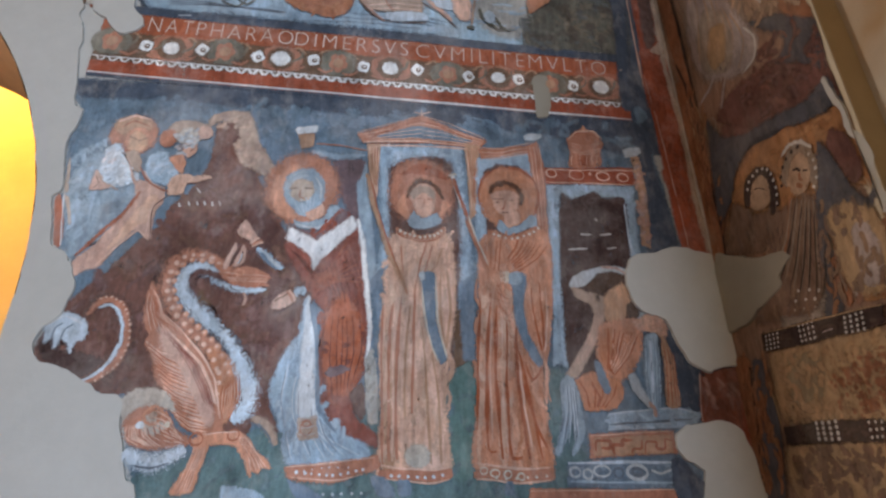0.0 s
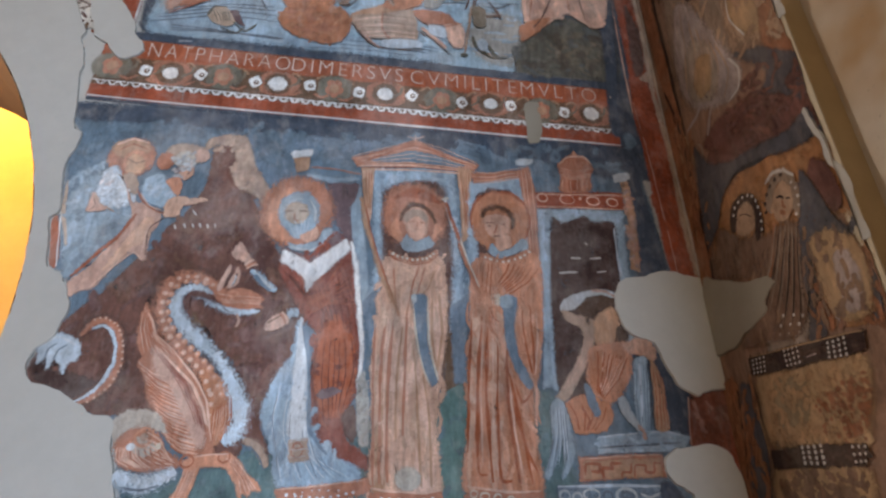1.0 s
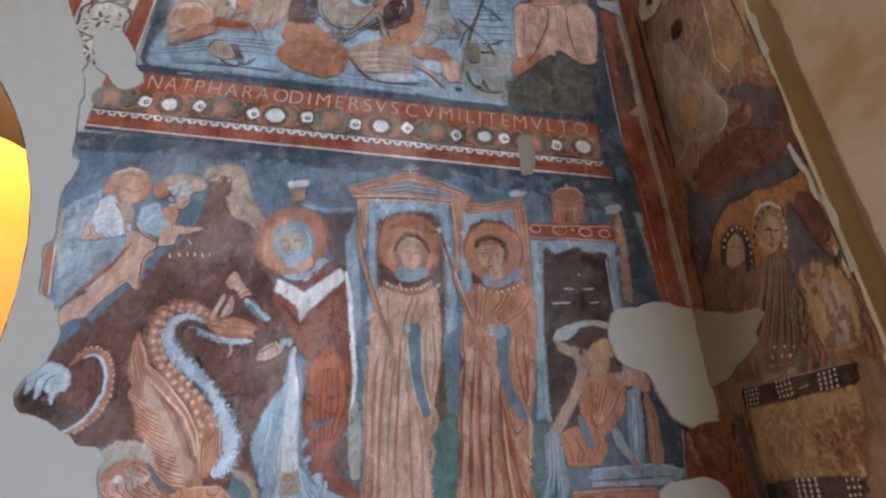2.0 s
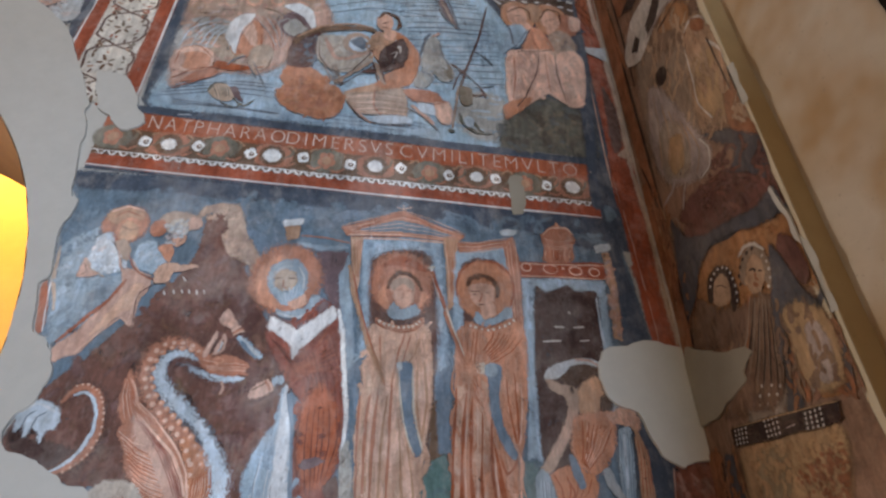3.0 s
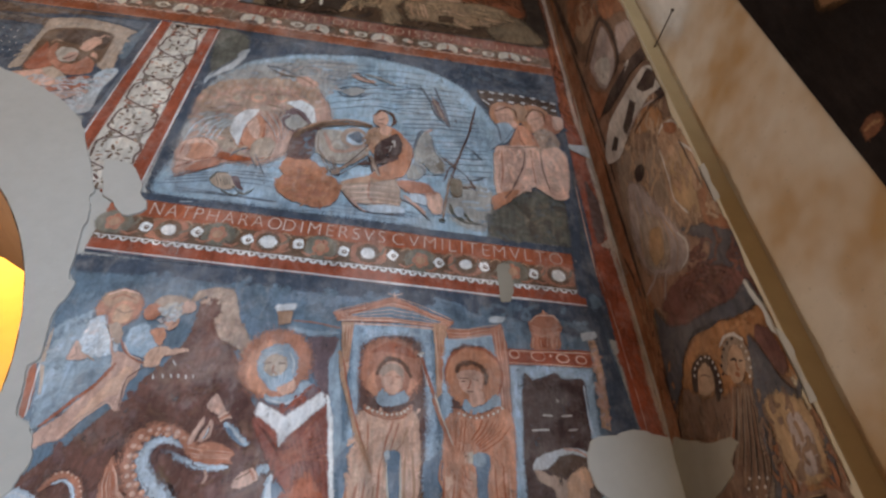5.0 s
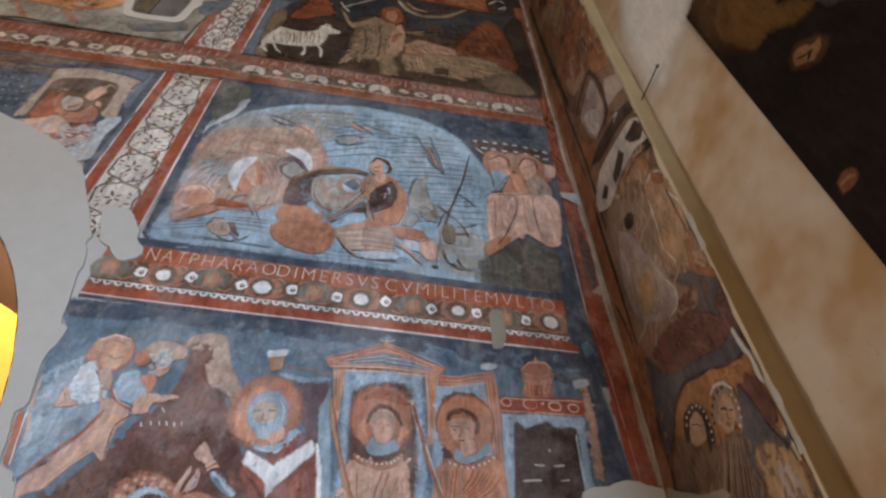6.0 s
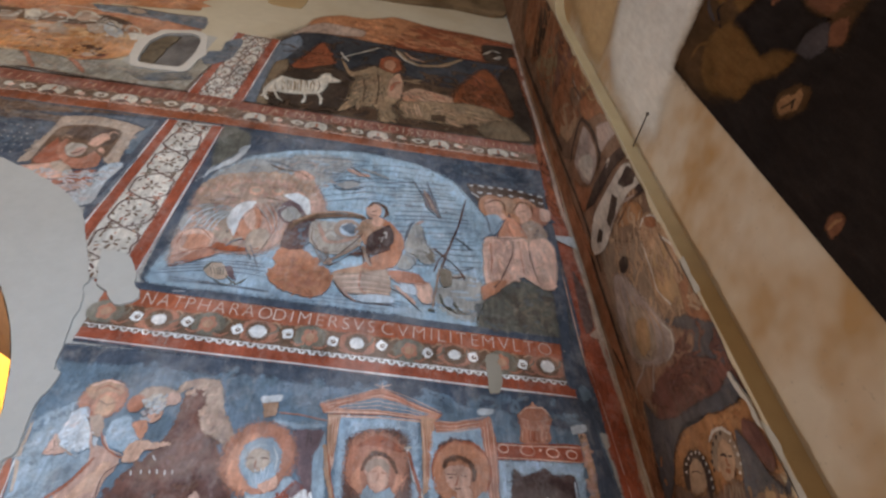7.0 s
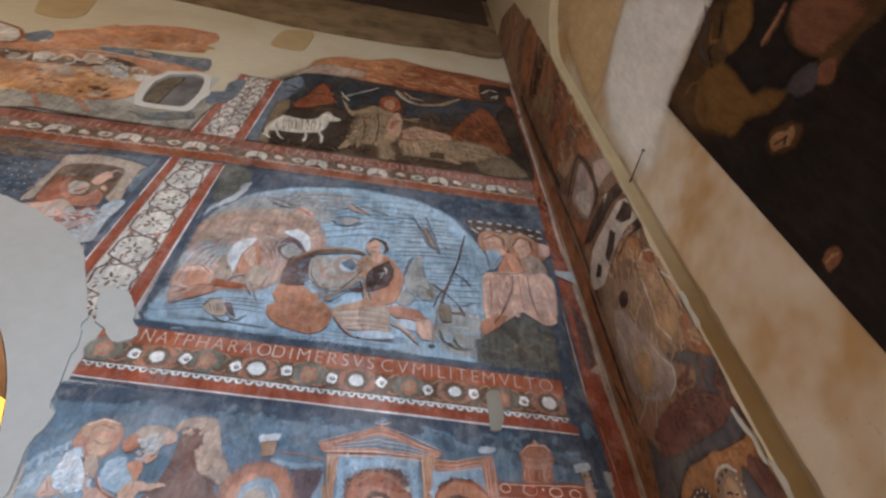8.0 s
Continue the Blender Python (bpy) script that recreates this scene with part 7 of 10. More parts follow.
m.fill("RUST", (-1.129, 4.721), (-1.133, 4.799), (-1.024, 4.784), (-0.893, 4.77), (-0.819, 4.789), (-0.967, 4.727))
m.brush(.02)
m.fill("CLAY", (-1.306, 4.559), (-1.236, 4.679), (-1.129, 4.721), (-1.104, 4.665), (-1.219, 4.579))
m.line("BRICK", 0.0099, (-1.373, 4.583), (-1.237, 4.702), (-1.055, 4.752))
m.line("BRICK", 0.0066, (-1.356, 4.483), (-1.23, 4.568), (-1.126, 4.654))
m.line("BEIGE", 0.0352, (-1.046, 4.796), (-1.006, 4.862), (-0.964, 4.883))
m.line("SLATE", 0.0099, (-1.055, 4.763), (-1.026, 4.829), (-0.953, 4.882))
m.line("BEIGE", 0.0263, (-0.929, 4.826), (-0.858, 4.702))
m.line("SLATE", 0.0098, (-0.896, 4.825), (-0.824, 4.679), (-0.789, 4.612))
m.line("SLATE", 0.0077, (-0.927, 4.793), (-0.845, 4.658))

m = Motif("painted_vessel", middle, 10, on_north, FRESCO, "orange and maroon painted chariot wheel in the water")
m.brush(None, False)
m.brush(.02)
m.fill("ORANGE2", (-0.681, 4.818), (-0.62, 4.883), (-0.457, 4.811), (-0.39, 4.711), (-0.303, 4.664), (-0.247, 4.576), (-0.253, 4.467), (-0.312, 4.371), (-0.416, 4.352), (-0.577, 4.399), (-0.664, 4.455), (-0.7, 4.544), (-0.662, 4.642), (-0.697, 4.709))
m.fill("CLAY", (-0.66, 4.587), (-0.56, 4.738), (-0.374, 4.59), (-0.317, 4.48), (-0.461, 4.407), (-0.59, 4.454))
m.dabs(("ORANGE2", "OCHRE2", "BRICK", "TAN", "SALMON"), 70, 0.096, 0.022, 40, 40, (-0.677, 4.499), (-0.669, 4.785), (-0.402, 4.744), (-0.256, 4.543), (-0.375, 4.372), (-0.577, 4.41))
m.fill("ORANGE2", (0.046, 5.365), (0.131, 5.317), (0.23, 5.171), (0.256, 5.017), (0.192, 4.78), (0.029, 4.709), (-0.055, 4.734), (0.013, 4.851), (0.131, 5.022))
m.fill("MAROON2", (-0.672, 4.851), (-0.681, 5.04), (-0.644, 5.183), (-0.52, 5.278), (-0.463, 5.176), (-0.485, 4.955), (-0.512, 4.857), (-0.575, 4.826))
m.fill("SLATE", (-0.587, 5.103), (-0.506, 5.2), (-0.467, 5.043), (-0.493, 4.901), (-0.557, 4.914))
m.dabs(("MAROON2", "UMBER", "SLATE", "MAUVE"), 36, 0.067, 0.024, 60, 40, (-0.652, 4.884), (-0.674, 5.117), (-0.498, 5.255), (-0.485, 4.955), (-0.544, 4.847))
m.line("UMBER2", 0.0663, (-0.661, 5.072), (-0.561, 5.235), (-0.394, 5.306), (-0.194, 5.353), (-0.078, 5.337))
m.line("TAN", 0.0229, (-0.643, 5.16), (-0.49, 5.31), (-0.27, 5.39), (-0.1, 5.371))
m.brush(.015)
m.fill("GREY2", (-0.502, 5.1), (-0.475, 5.209), (-0.295, 5.225), (-0.183, 5.066), (-0.089, 5.074), (-0.086, 4.997), (-0.165, 4.879), (-0.289, 4.828), (-0.407, 4.876), (-0.474, 4.944))
m.dabs(("GREY2", "MIST", "PALE2", "MAUVE"), 36, 0.083, 0.021, 40, 40, (-0.491, 5.088), (-0.294, 5.202), (-0.109, 5.041), (-0.29, 4.85), (-0.441, 4.921))
m.line("COCOA", 0.0087, (-0.483, 5.165), (-0.465, 4.977), (-0.363, 4.841), (-0.218, 4.881))
m.line("ROSE", 0.0389, (-0.442, 5.186), (-0.359, 4.984), (-0.264, 4.981), (-0.11, 5.085))
m.brush(.01)
m.disc("BEIGE2", (-0.208, 5.166), 0.106, 0.123)
m.disc("ICE", (-0.197, 5.155), 0.074, 0.083)
m.fill("SLATE", (-0.261, 5.179), (-0.19, 5.243), (-0.134, 5.152), (-0.174, 5.099))
m.fill("TAN", (-0.117, 5.262), (-0.047, 5.336), (0.069, 5.32), (0.032, 5.179), (-0.036, 5.05), (-0.1, 5.085))
m.dabs(("TAN", "SALMON", "BEIGE2", "UMBER2"), 30, 0.078, 0.022, 60, 50, (-0.128, 5.262), (0.067, 5.364), (0.044, 5.145), (-0.044, 4.984), (-0.098, 5.041))
m.fill("MAROON3", (-0.037, 5.083), (0.021, 5.19), (0.122, 5.285), (0.168, 5.163), (0.162, 5.043), (0.083, 4.936), (-0.03, 4.885))
m.line("BARS", 0.0118, (0.046, 5.091), (0.086, 5.122), (0.068, 5.046))
m.line("BARS", 0.0118, (0.085, 5.166), (0.105, 5.187), (0.108, 5.099))
m.line("COCOA", 0.0545, (-0.154, 4.857), (0.011, 4.906), (0.143, 4.989))
m.brush(.012)
m.disc("FLESH2", (-0.02, 5.456), 0.064, 0.104)
m.line("HAIR", 0.0313, (-0.074, 5.492), (-0.024, 5.578), (0.061, 5.552), (0.096, 5.451), (0.067, 5.386))
m.line("COCOA", 0.0097, (-0.04, 5.435), (0.011, 5.466))
m.line("COCOA", 0.0097, (-0.038, 5.391), (0.004, 5.389))
m.fill("FLESH2", (-0.016, 5.368), (0.067, 5.364), (0.05, 5.255), (-0.012, 5.257))
m.line("BEIGE2", 0.0344, (-0.337, 4.709), (-0.226, 4.826), (-0.086, 4.986))
m.line("COCOA", 0.0075, (-0.317, 4.73), (-0.207, 4.88), (-0.08, 5.117))
m.line("COCOA", 0.0075, (-0.294, 4.686), (-0.154, 4.846), (-0.053, 4.952))
m.line("BEIGE2", 0.0384, (-0.064, 4.974), (-0.029, 4.853), (0.017, 4.742))
m.line("COCOA", 0.0086, (-0.085, 4.975), (-0.036, 4.777))
m.line("COCOA", 0.0085, (-0.044, 4.995), (0.016, 4.764))
m.folds("COCOA", 0.0065, 6, ((-0.44, 4.91), (-0.382, 4.776), (-0.305, 4.697)), ((-0.335, 4.906), (-0.298, 4.796), (-0.264, 4.718)))
m.folds("BEIGE2", 0.0108, 4, ((-0.418, 4.887), (-0.36, 4.754), (-0.294, 4.697)), ((-0.345, 4.896), (-0.309, 4.796), (-0.275, 4.729)))

m = Motif("painted_creature", middle, 10, on_north, FRESCO, "painted drowned figure lying in the water")
m.brush(None, False)
m.brush(.02)
m.fill("BEIGE2", (-0.26, 4.62), (-0.055, 4.723), (0.152, 4.727), (0.178, 4.565), (0.172, 4.446), (0.049, 4.449), (-0.106, 4.442), (-0.191, 4.477))
m.fill("TAN", (-0.26, 4.631), (-0.056, 4.744), (0.151, 4.749), (-0.053, 4.668))
m.folds("UMBER2", 0.0064, 5, ((-0.249, 4.608), (-0.052, 4.657), (0.165, 4.651)), ((-0.18, 4.455), (0.007, 4.45), (0.183, 4.446)))
m.folds("PEACH2", 0.0095, 4, ((-0.237, 4.576), (-0.052, 4.636), (0.166, 4.63)), ((-0.148, 4.454), (0.007, 4.472), (0.171, 4.479)))
m.line("BRICK", 0.0074, (-0.054, 4.701), (-0.047, 4.527), (0.008, 4.439))
m.fill("CLAY", (0.153, 4.717), (0.244, 4.746), (0.368, 4.732), (0.421, 4.666), (0.462, 4.632), (0.331, 4.614), (0.207, 4.628))
m.fill("PEACH2", (0.361, 4.613), (0.462, 4.643), (0.495, 4.567), (0.479, 4.439), (0.418, 4.43), (0.375, 4.506))
m.line("ROSE", 0.0346, (0.209, 4.575), (0.273, 4.508), (0.368, 4.409))
m.line("COCOA", 0.0073, (0.179, 4.543), (0.295, 4.465), (0.4, 4.355))
m.line("ROSE", 0.0244, (-0.181, 4.498), (-0.105, 4.399), (-0.051, 4.355))
m.line("COCOA", 0.0074, (-0.235, 4.543), (-0.136, 4.41), (-0.02, 4.354), (0.216, 4.37))
m.line("BRICK", 0.0074, (0.207, 4.618), (0.331, 4.593), (0.482, 4.653))
m.fill("ICE", (-0.033, 4.43), (0.172, 4.457), (0.215, 4.392), (-0.02, 4.365))
m.fill("ICE", (0.259, 4.605), (0.362, 4.592), (0.365, 4.495), (0.272, 4.519))

m = Motif("painted_fish", middle, 9, on_north, FRESCO, "small grey painted fish with a hatched back")
m.brush(None, False)
m.brush(.01)
m.fill("BEIGE", (-1.128, 4.499), (-1.099, 4.565), (-1.046, 4.586), (-0.99, 4.551), (-0.945, 4.506), (-0.963, 4.44), (-1.027, 4.42), (-1.082, 4.443))
m.line("OLIVE", 0.0143, (-1.128, 4.499), (-1.1, 4.576), (-1.024, 4.585))
m.folds("OLIVE", 0.0055, 6, ((-1.109, 4.554), (-1.085, 4.509), (-1.061, 4.454)), ((-1.012, 4.563), (-0.999, 4.518), (-0.986, 4.463)))
m.fill("MAUVE", (-1.001, 4.551), (-0.958, 4.561), (-0.911, 4.472), (-0.888, 4.439), (-0.942, 4.451))
m.line("OLIVE", 0.0098, (-0.975, 4.463), (-0.886, 4.395), (-0.824, 4.459))
m.line("OLIVE", 0.0087, (-1.037, 4.409), (-0.938, 4.374), (-0.887, 4.428))

m = Motif("painted_fish", middle, 9, on_north, FRESCO, "dark painted fish among the waves")
m.brush(None, False)
m.brush(.01)
m.line("SLATE", 0.0197, (-0.414, 5.787), (-0.347, 5.717), (-0.21, 5.755), (-0.128, 5.818))
m.line("SLATE", 0.0143, (-0.405, 5.821), (-0.321, 5.873), (-0.173, 5.876))
m.fill("MIST", (-0.382, 5.786), (-0.279, 5.87), (-0.171, 5.842), (-0.284, 5.736))

m = Motif("painted_fish", middle, 9, on_north, FRESCO, "long dark painted fish diving")
m.brush(None, False)
m.brush(.008)
m.fill("MAUVE", (0.395, 5.824), (0.446, 5.854), (0.502, 5.686), (0.549, 5.497), (0.474, 5.599), (0.42, 5.668))
m.line("SLATE", 0.0214, (0.294, 6.04), (0.384, 5.835), (0.453, 5.611), (0.558, 5.518))
m.line("SLATE", 0.0224, (0.419, 6.055), (0.5, 5.774), (0.559, 5.496))
m.line("BEIGE2", 0.0214, (0.403, 5.901), (0.471, 5.687), (0.505, 5.586))

m = Motif("painted_fish", middle, 9, on_north, FRESCO, "pale painted body sinking in the water")
m.brush(None, False)
m.brush(.02)
m.fill("GREY", (0.265, 5.05), (0.289, 5.245), (0.357, 5.385), (0.411, 5.306), (0.426, 5.142), (0.501, 5.03), (0.505, 4.889), (0.415, 4.86), (0.36, 4.97), (0.288, 4.962))
m.fill("MIST", (0.221, 4.834), (0.238, 4.92), (0.319, 4.961), (0.363, 4.883), (0.325, 4.787), (0.243, 4.768))
m.fill("OLIVE2", (0.418, 5.077), (0.491, 5.02), (0.495, 4.901), (0.423, 4.914))
m.dabs(("GREY", "MIST", "FOG", "OLIVE2"), 40, 0.075, 0.021, 60, 40, (0.275, 5.049), (0.358, 5.341), (0.437, 5.119), (0.494, 4.922), (0.242, 4.801))
m.line("SLATE", 0.0234, (0.252, 5.116), (0.297, 5.322), (0.336, 5.397))
m.line("SLATE", 0.0095, (0.401, 5.284), (0.438, 5.109), (0.502, 5.009))
m.line("SLATE", 0.0085, (0.238, 4.942), (0.331, 4.917), (0.354, 4.84))
m.line("ROSE", 0.0256, (0.347, 5.363), (0.408, 5.415))

m = Motif("painted_fish", middle, 9, on_north, FRESCO, "rose painted flotsam drifting on the water")
m.brush(None, False)
m.brush(.015)
m.fill("ROSE", (-0.774, 5.874), (-0.689, 5.926), (-0.589, 5.853), (-0.596, 5.785), (-0.715, 5.78))
m.line("UMBER2", 0.0100, (-1.007, 5.966), (-0.884, 5.902), (-0.731, 5.894), (-0.586, 5.785))
m.line("SLATE", 0.0101, (-1.054, 6.014), (-0.899, 5.994), (-0.753, 5.907))
m.line("ROSE", 0.0659, (-0.319, 6.064), (-0.209, 6.001), (-0.103, 5.996))
m.line("UMBER2", 0.0088, (-0.311, 6.131), (-0.189, 6.023), (-0.08, 5.938))
m.line("MIST", 0.0361, (-0.203, 6.102), (-0.063, 6.061), (0.076, 5.997))

m = Motif("painted_plant", middle, 11, on_north, FRESCO, "thin bare painted plant standing in the water")
m.brush(None, False)
m.brush(.01)
m.line("COCOA", 0.0210, (0.795, 5.835), (0.723, 5.456), (0.64, 5.155), (0.594, 4.984), (0.568, 4.833))
m.line("UMBER2", 0.0167, (0.566, 4.898), (0.532, 4.695), (0.498, 4.449))
m.line("BEIGE2", 0.0219, (0.538, 4.824), (0.523, 4.63), (0.49, 4.385))
m.line("COCOA", 0.0115, (0.553, 4.996), (0.636, 4.928), (0.71, 4.818), (0.743, 4.731))
m.line("COCOA", 0.0115, (0.623, 5.037), (0.545, 4.942), (0.499, 4.782))
m.line("SLATE", 0.0083, (0.567, 4.855), (0.69, 4.829), (0.819, 4.879))
m.line("SLATE", 0.0094, (0.648, 5.252), (0.74, 5.194), (0.814, 5.094))
m.line("COCOA", 0.0116, (0.595, 4.973), (0.532, 5.029), (0.49, 5.063))
m.line("COCOA", 0.0104, (0.55, 4.748), (0.662, 4.744), (0.752, 4.763))
m.fill("OLIVE2", (0.548, 4.823), (0.64, 4.809), (0.634, 4.649), (0.564, 4.64))
m.line("OLIVE", 0.0208, (0.546, 4.544), (0.569, 4.447), (0.652, 4.382))
m.line("OLIVE", 0.0259, (0.649, 4.467), (0.681, 4.402), (0.712, 4.38))
m.line("OLIVE", 0.0103, (0.59, 4.415), (0.672, 4.37), (0.772, 4.379))
m.disc("ICE", (0.609, 4.468), 0.035, 0.053)
m.line("OLIVE", 0.0146, (0.461, 4.365), (0.511, 4.363))

m = Motif("painted_figure", middle, 9, on_north, FRESCO, "group of painted figures in rose and cream robes")
m.brush(None, False)
m.brush(.01)
m.cut("UMBER", (0.818, 6.121), (1.243, 6.139), (1.563, 6.065), (1.556, 5.849), (1.416, 5.922), (0.916, 5.851), (0.853, 5.964))
m.line("WHITE2", 0.0308, (0.839, 6.097), (0.88, 6.095))
m.line("WHITE2", 0.0307, (0.93, 6.114), (0.981, 6.1))
m.line("WHITE2", 0.0317, (1.022, 6.109), (1.072, 6.106))
m.line("WHITE2", 0.0316, (1.122, 6.125), (1.173, 6.111))
m.line("WHITE2", 0.0315, (1.223, 6.119), (1.273, 6.115))
m.line("WHITE2", 0.0314, (1.323, 6.112), (1.373, 6.109))
m.line("WHITE2", 0.0313, (1.423, 6.096), (1.473, 6.082))
m.line("WHITE2", 0.0323, (1.513, 6.079), (1.563, 6.065))
m.line("WHITE2", 0.0296, (0.913, 5.994), (0.964, 5.991))
m.line("WHITE2", 0.0296, (1.004, 6.0), (1.055, 5.997))
m.line("WHITE2", 0.0305, (1.105, 5.994), (1.155, 5.991))
m.line("WHITE2", 0.0304, (1.215, 6.009), (1.265, 6.007))
m.line("WHITE2", 0.0313, (1.325, 6.003), (1.375, 5.989))
m.line("WHITE2", 0.0312, (1.425, 5.986), (1.475, 5.984))
m.line("WHITE2", 0.0311, (1.505, 5.96), (1.554, 5.957))
m.line("WHITE2", 0.0148, (0.852, 5.975), (0.925, 5.905))
m.brush(.02)
m.disc("OCHRE2", (1.059, 5.778), 0.143, 0.199)
m.disc("OCHRE2", (1.34, 5.774), 0.154, 0.224)
m.disc("CLAY", (1.479, 5.734), 0.079, 0.145)
m.disc("TAN", (1.198, 5.846), 0.080, 0.134)
m.brush(.01)
m.disc("FLESH2", (1.049, 5.778), 0.083, 0.140)
m.disc("FLESH2", (1.33, 5.774), 0.080, 0.130)
m.fill("PEACH2", (1.507, 5.862), (1.596, 5.847), (1.578, 5.686), (1.49, 5.668))
m.line("HAIR", 0.0210, (0.968, 5.804), (1.067, 5.897), (1.148, 5.871), (1.161, 5.729))
m.line("HAIR", 0.0219, (1.24, 5.768), (1.317, 5.916), (1.417, 5.9), (1.419, 5.759))
m.line("COCOA", 0.0084, (1.019, 5.769), (1.089, 5.787))
m.line("COCOA", 0.0083, (1.3, 5.765), (1.369, 5.794))
m.fill("FLESH2", (1.001, 5.671), (1.111, 5.72), (1.163, 5.642), (1.114, 5.579), (1.033, 5.594))
m.fill("FLESH2", (1.292, 5.668), (1.361, 5.686), (1.362, 5.621), (1.294, 5.57))
m.brush(.02)
m.fill("SKY2", (0.963, 5.597), (1.062, 5.658), (1.124, 5.578), (1.048, 5.398), (0.949, 5.305), (0.891, 5.242))
m.line("SLATE", 0.0178, (0.972, 5.629), (0.985, 5.487), (0.988, 5.39))
m.line("SLATE", 0.0094, (0.9, 5.253), (1.018, 5.388), (1.123, 5.6))
m.fill("SALMON", (1.163, 5.631), (1.233, 5.627), (1.275, 5.485), (1.317, 5.364), (1.189, 5.316), (1.05, 5.311))
m.fill("PEACH2", (0.931, 5.252), (1.009, 5.324), (1.337, 5.374), (1.361, 5.127), (1.347, 4.776), (1.228, 4.854), (1.082, 4.742), (0.936, 4.608), (0.901, 4.833))
m.fill("ROSE", (1.011, 5.248), (1.169, 5.317), (1.165, 5.017), (0.993, 4.713), (0.931, 4.832))
m.fill("BEIGE2", (1.294, 5.559), (1.401, 5.651), (1.481, 5.583), (1.523, 5.441), (1.436, 5.327), (1.318, 5.3), (1.296, 5.43))
m.dabs(("BEIGE2", "SLATE", "GREY", "ROSE"), 30, 0.081, 0.027, 70, 30, (1.295, 5.516), (1.411, 5.629), (1.503, 5.442), (1.318, 5.321))
m.fill("PEACH2", (1.338, 5.321), (1.484, 5.4), (1.545, 5.29), (1.529, 5.024), (1.465, 4.751), (1.358, 4.744), (1.325, 4.915))
m.dabs(("PEACH2", "BEIGE", "ROSE"), 24, 0.115, 0.032, 80, 30, (1.348, 5.288), (1.494, 5.378), (1.511, 4.951), (1.455, 4.762), (1.336, 4.84))
m.dabs(("PEACH2", "SALMON", "ROSE"), 26, 0.123, 0.031, 75, 25, (0.941, 5.219), (1.317, 5.354), (1.335, 4.915), (1.091, 4.784), (0.935, 4.64))
m.brush(.03)
m.fill("ORANGE2", (0.874, 4.674), (0.992, 4.766), (1.091, 4.784), (1.014, 4.659), (0.878, 4.535))
m.line("COCOA", 0.0073, (1.01, 5.302), (1.189, 5.338), (1.327, 5.385))
m.line("CLAY", 0.0208, (1.153, 5.62), (1.167, 5.425), (1.198, 5.359))
m.line("CLAY", 0.0135, (1.243, 5.605), (1.296, 5.451), (1.317, 5.354))
m.line("COCOA", 0.0093, (1.189, 5.305), (1.154, 5.092), (1.05, 4.818), (0.964, 4.671))
m.line("COCOA", 0.0092, (1.318, 5.3), (1.313, 5.075), (1.347, 4.797))
m.line("BRICK", 0.0072, (1.239, 5.314), (1.234, 5.068), (1.237, 4.875))
m.line("BRICK", 0.0073, (0.981, 5.228), (0.977, 4.981), (0.942, 4.757))
m.brush(.012)
m.cut("PALE2", (1.591, 5.459), (1.767, 5.483), (1.837, 5.278), (1.71, 5.336), (1.592, 5.395))

# dark fresco, its colours lowered further for the weak light up here
m = Motif("painted_ground", upper, 2, on_north, GLOOM, "dark brown and ink-blue ground of the painted sacrifice scene")
m.brush(.03)
m.cut("SHADEBROWN2", (-1.545, 6.985), (-1.545, 8.015), (-1.545, 8.996), (-1.289, 9.465), (-0.705, 9.528), (0.106, 9.464), (1.180, 9.469), (1.655, 9.570), (1.681, 8.233), (1.671, 7.124), (0.708, 7.032), (-0.218, 6.991), (-0.876, 6.992))
m.brush(.05)
m.fill("INK", (-1.503, 8.758), (-1.273, 9.379), (-0.695, 9.440), (0.110, 9.375), (1.174, 9.379), (1.569, 9.317), (1.600, 8.374), (1.213, 8.767), (0.737, 8.339), (0.148, 8.461), (-0.376, 8.615), (-0.687, 8.221), (-0.932, 8.926), (-1.098, 8.806), (-1.265, 8.189))
m.fill("SLATE", (-1.53, 7.1), (-1.54, 7.9), (-1.53, 8.8), (-1.36, 9.2), (-1.25, 8.9), (-1.36, 8.3), (-1.40, 7.6), (-1.36, 7.1))
m.fill("DUSK", (-1.402, 7.104), (-1.427, 7.535), (-1.438, 8.204), (-1.318, 8.350), (-1.261, 7.844), (-1.342, 7.491), (-1.284, 7.105))
m.fill("SHADEBROWN", (-1.287, 7.968), (-0.979, 8.314), (-0.588, 8.263), (-0.467, 7.833), (-0.527, 7.280), (-0.779, 7.120), (-1.155, 7.194), (-1.257, 7.115), (-1.285, 7.513))
m.dabs(("SHADEBROWN2", "SHADEBROWN", "INK", "UMBER"), 150, 0.22, 0.045, 10, 50, (-1.375, 7.114), (-1.489, 8.764), (-0.687, 9.374), (1.542, 9.305), (1.600, 7.233), (-0.225, 7.068), (-1.245, 7.064))
m.brush(.025)
m.fill("BROWNRED", (-1.246, 8.197), (-1.132, 8.588), (-1.055, 8.995), (-0.992, 9.069), (-0.890, 8.842), (-0.779, 8.476), (-0.946, 8.328), (-1.092, 8.174))
m.dabs(("BROWNRED", "BRICK", "EMBER"), 30, 0.16, 0.04, 30, 30, (-1.221, 8.208), (-1.014, 8.972), (-0.795, 8.488))
m.fill("EMBER", (0.693, 7.919), (0.893, 8.545), (1.111, 9.019), (1.221, 9.106), (1.367, 8.735), (1.527, 7.934), (1.347, 7.717), (1.008, 7.875))
m.dabs(("EMBER", "BRICK", "SHADEBROWN2"), 50, 0.22, 0.05, -45, 30, (0.729, 7.964), (1.150, 8.995), (1.500, 7.956), (1.080, 7.901))
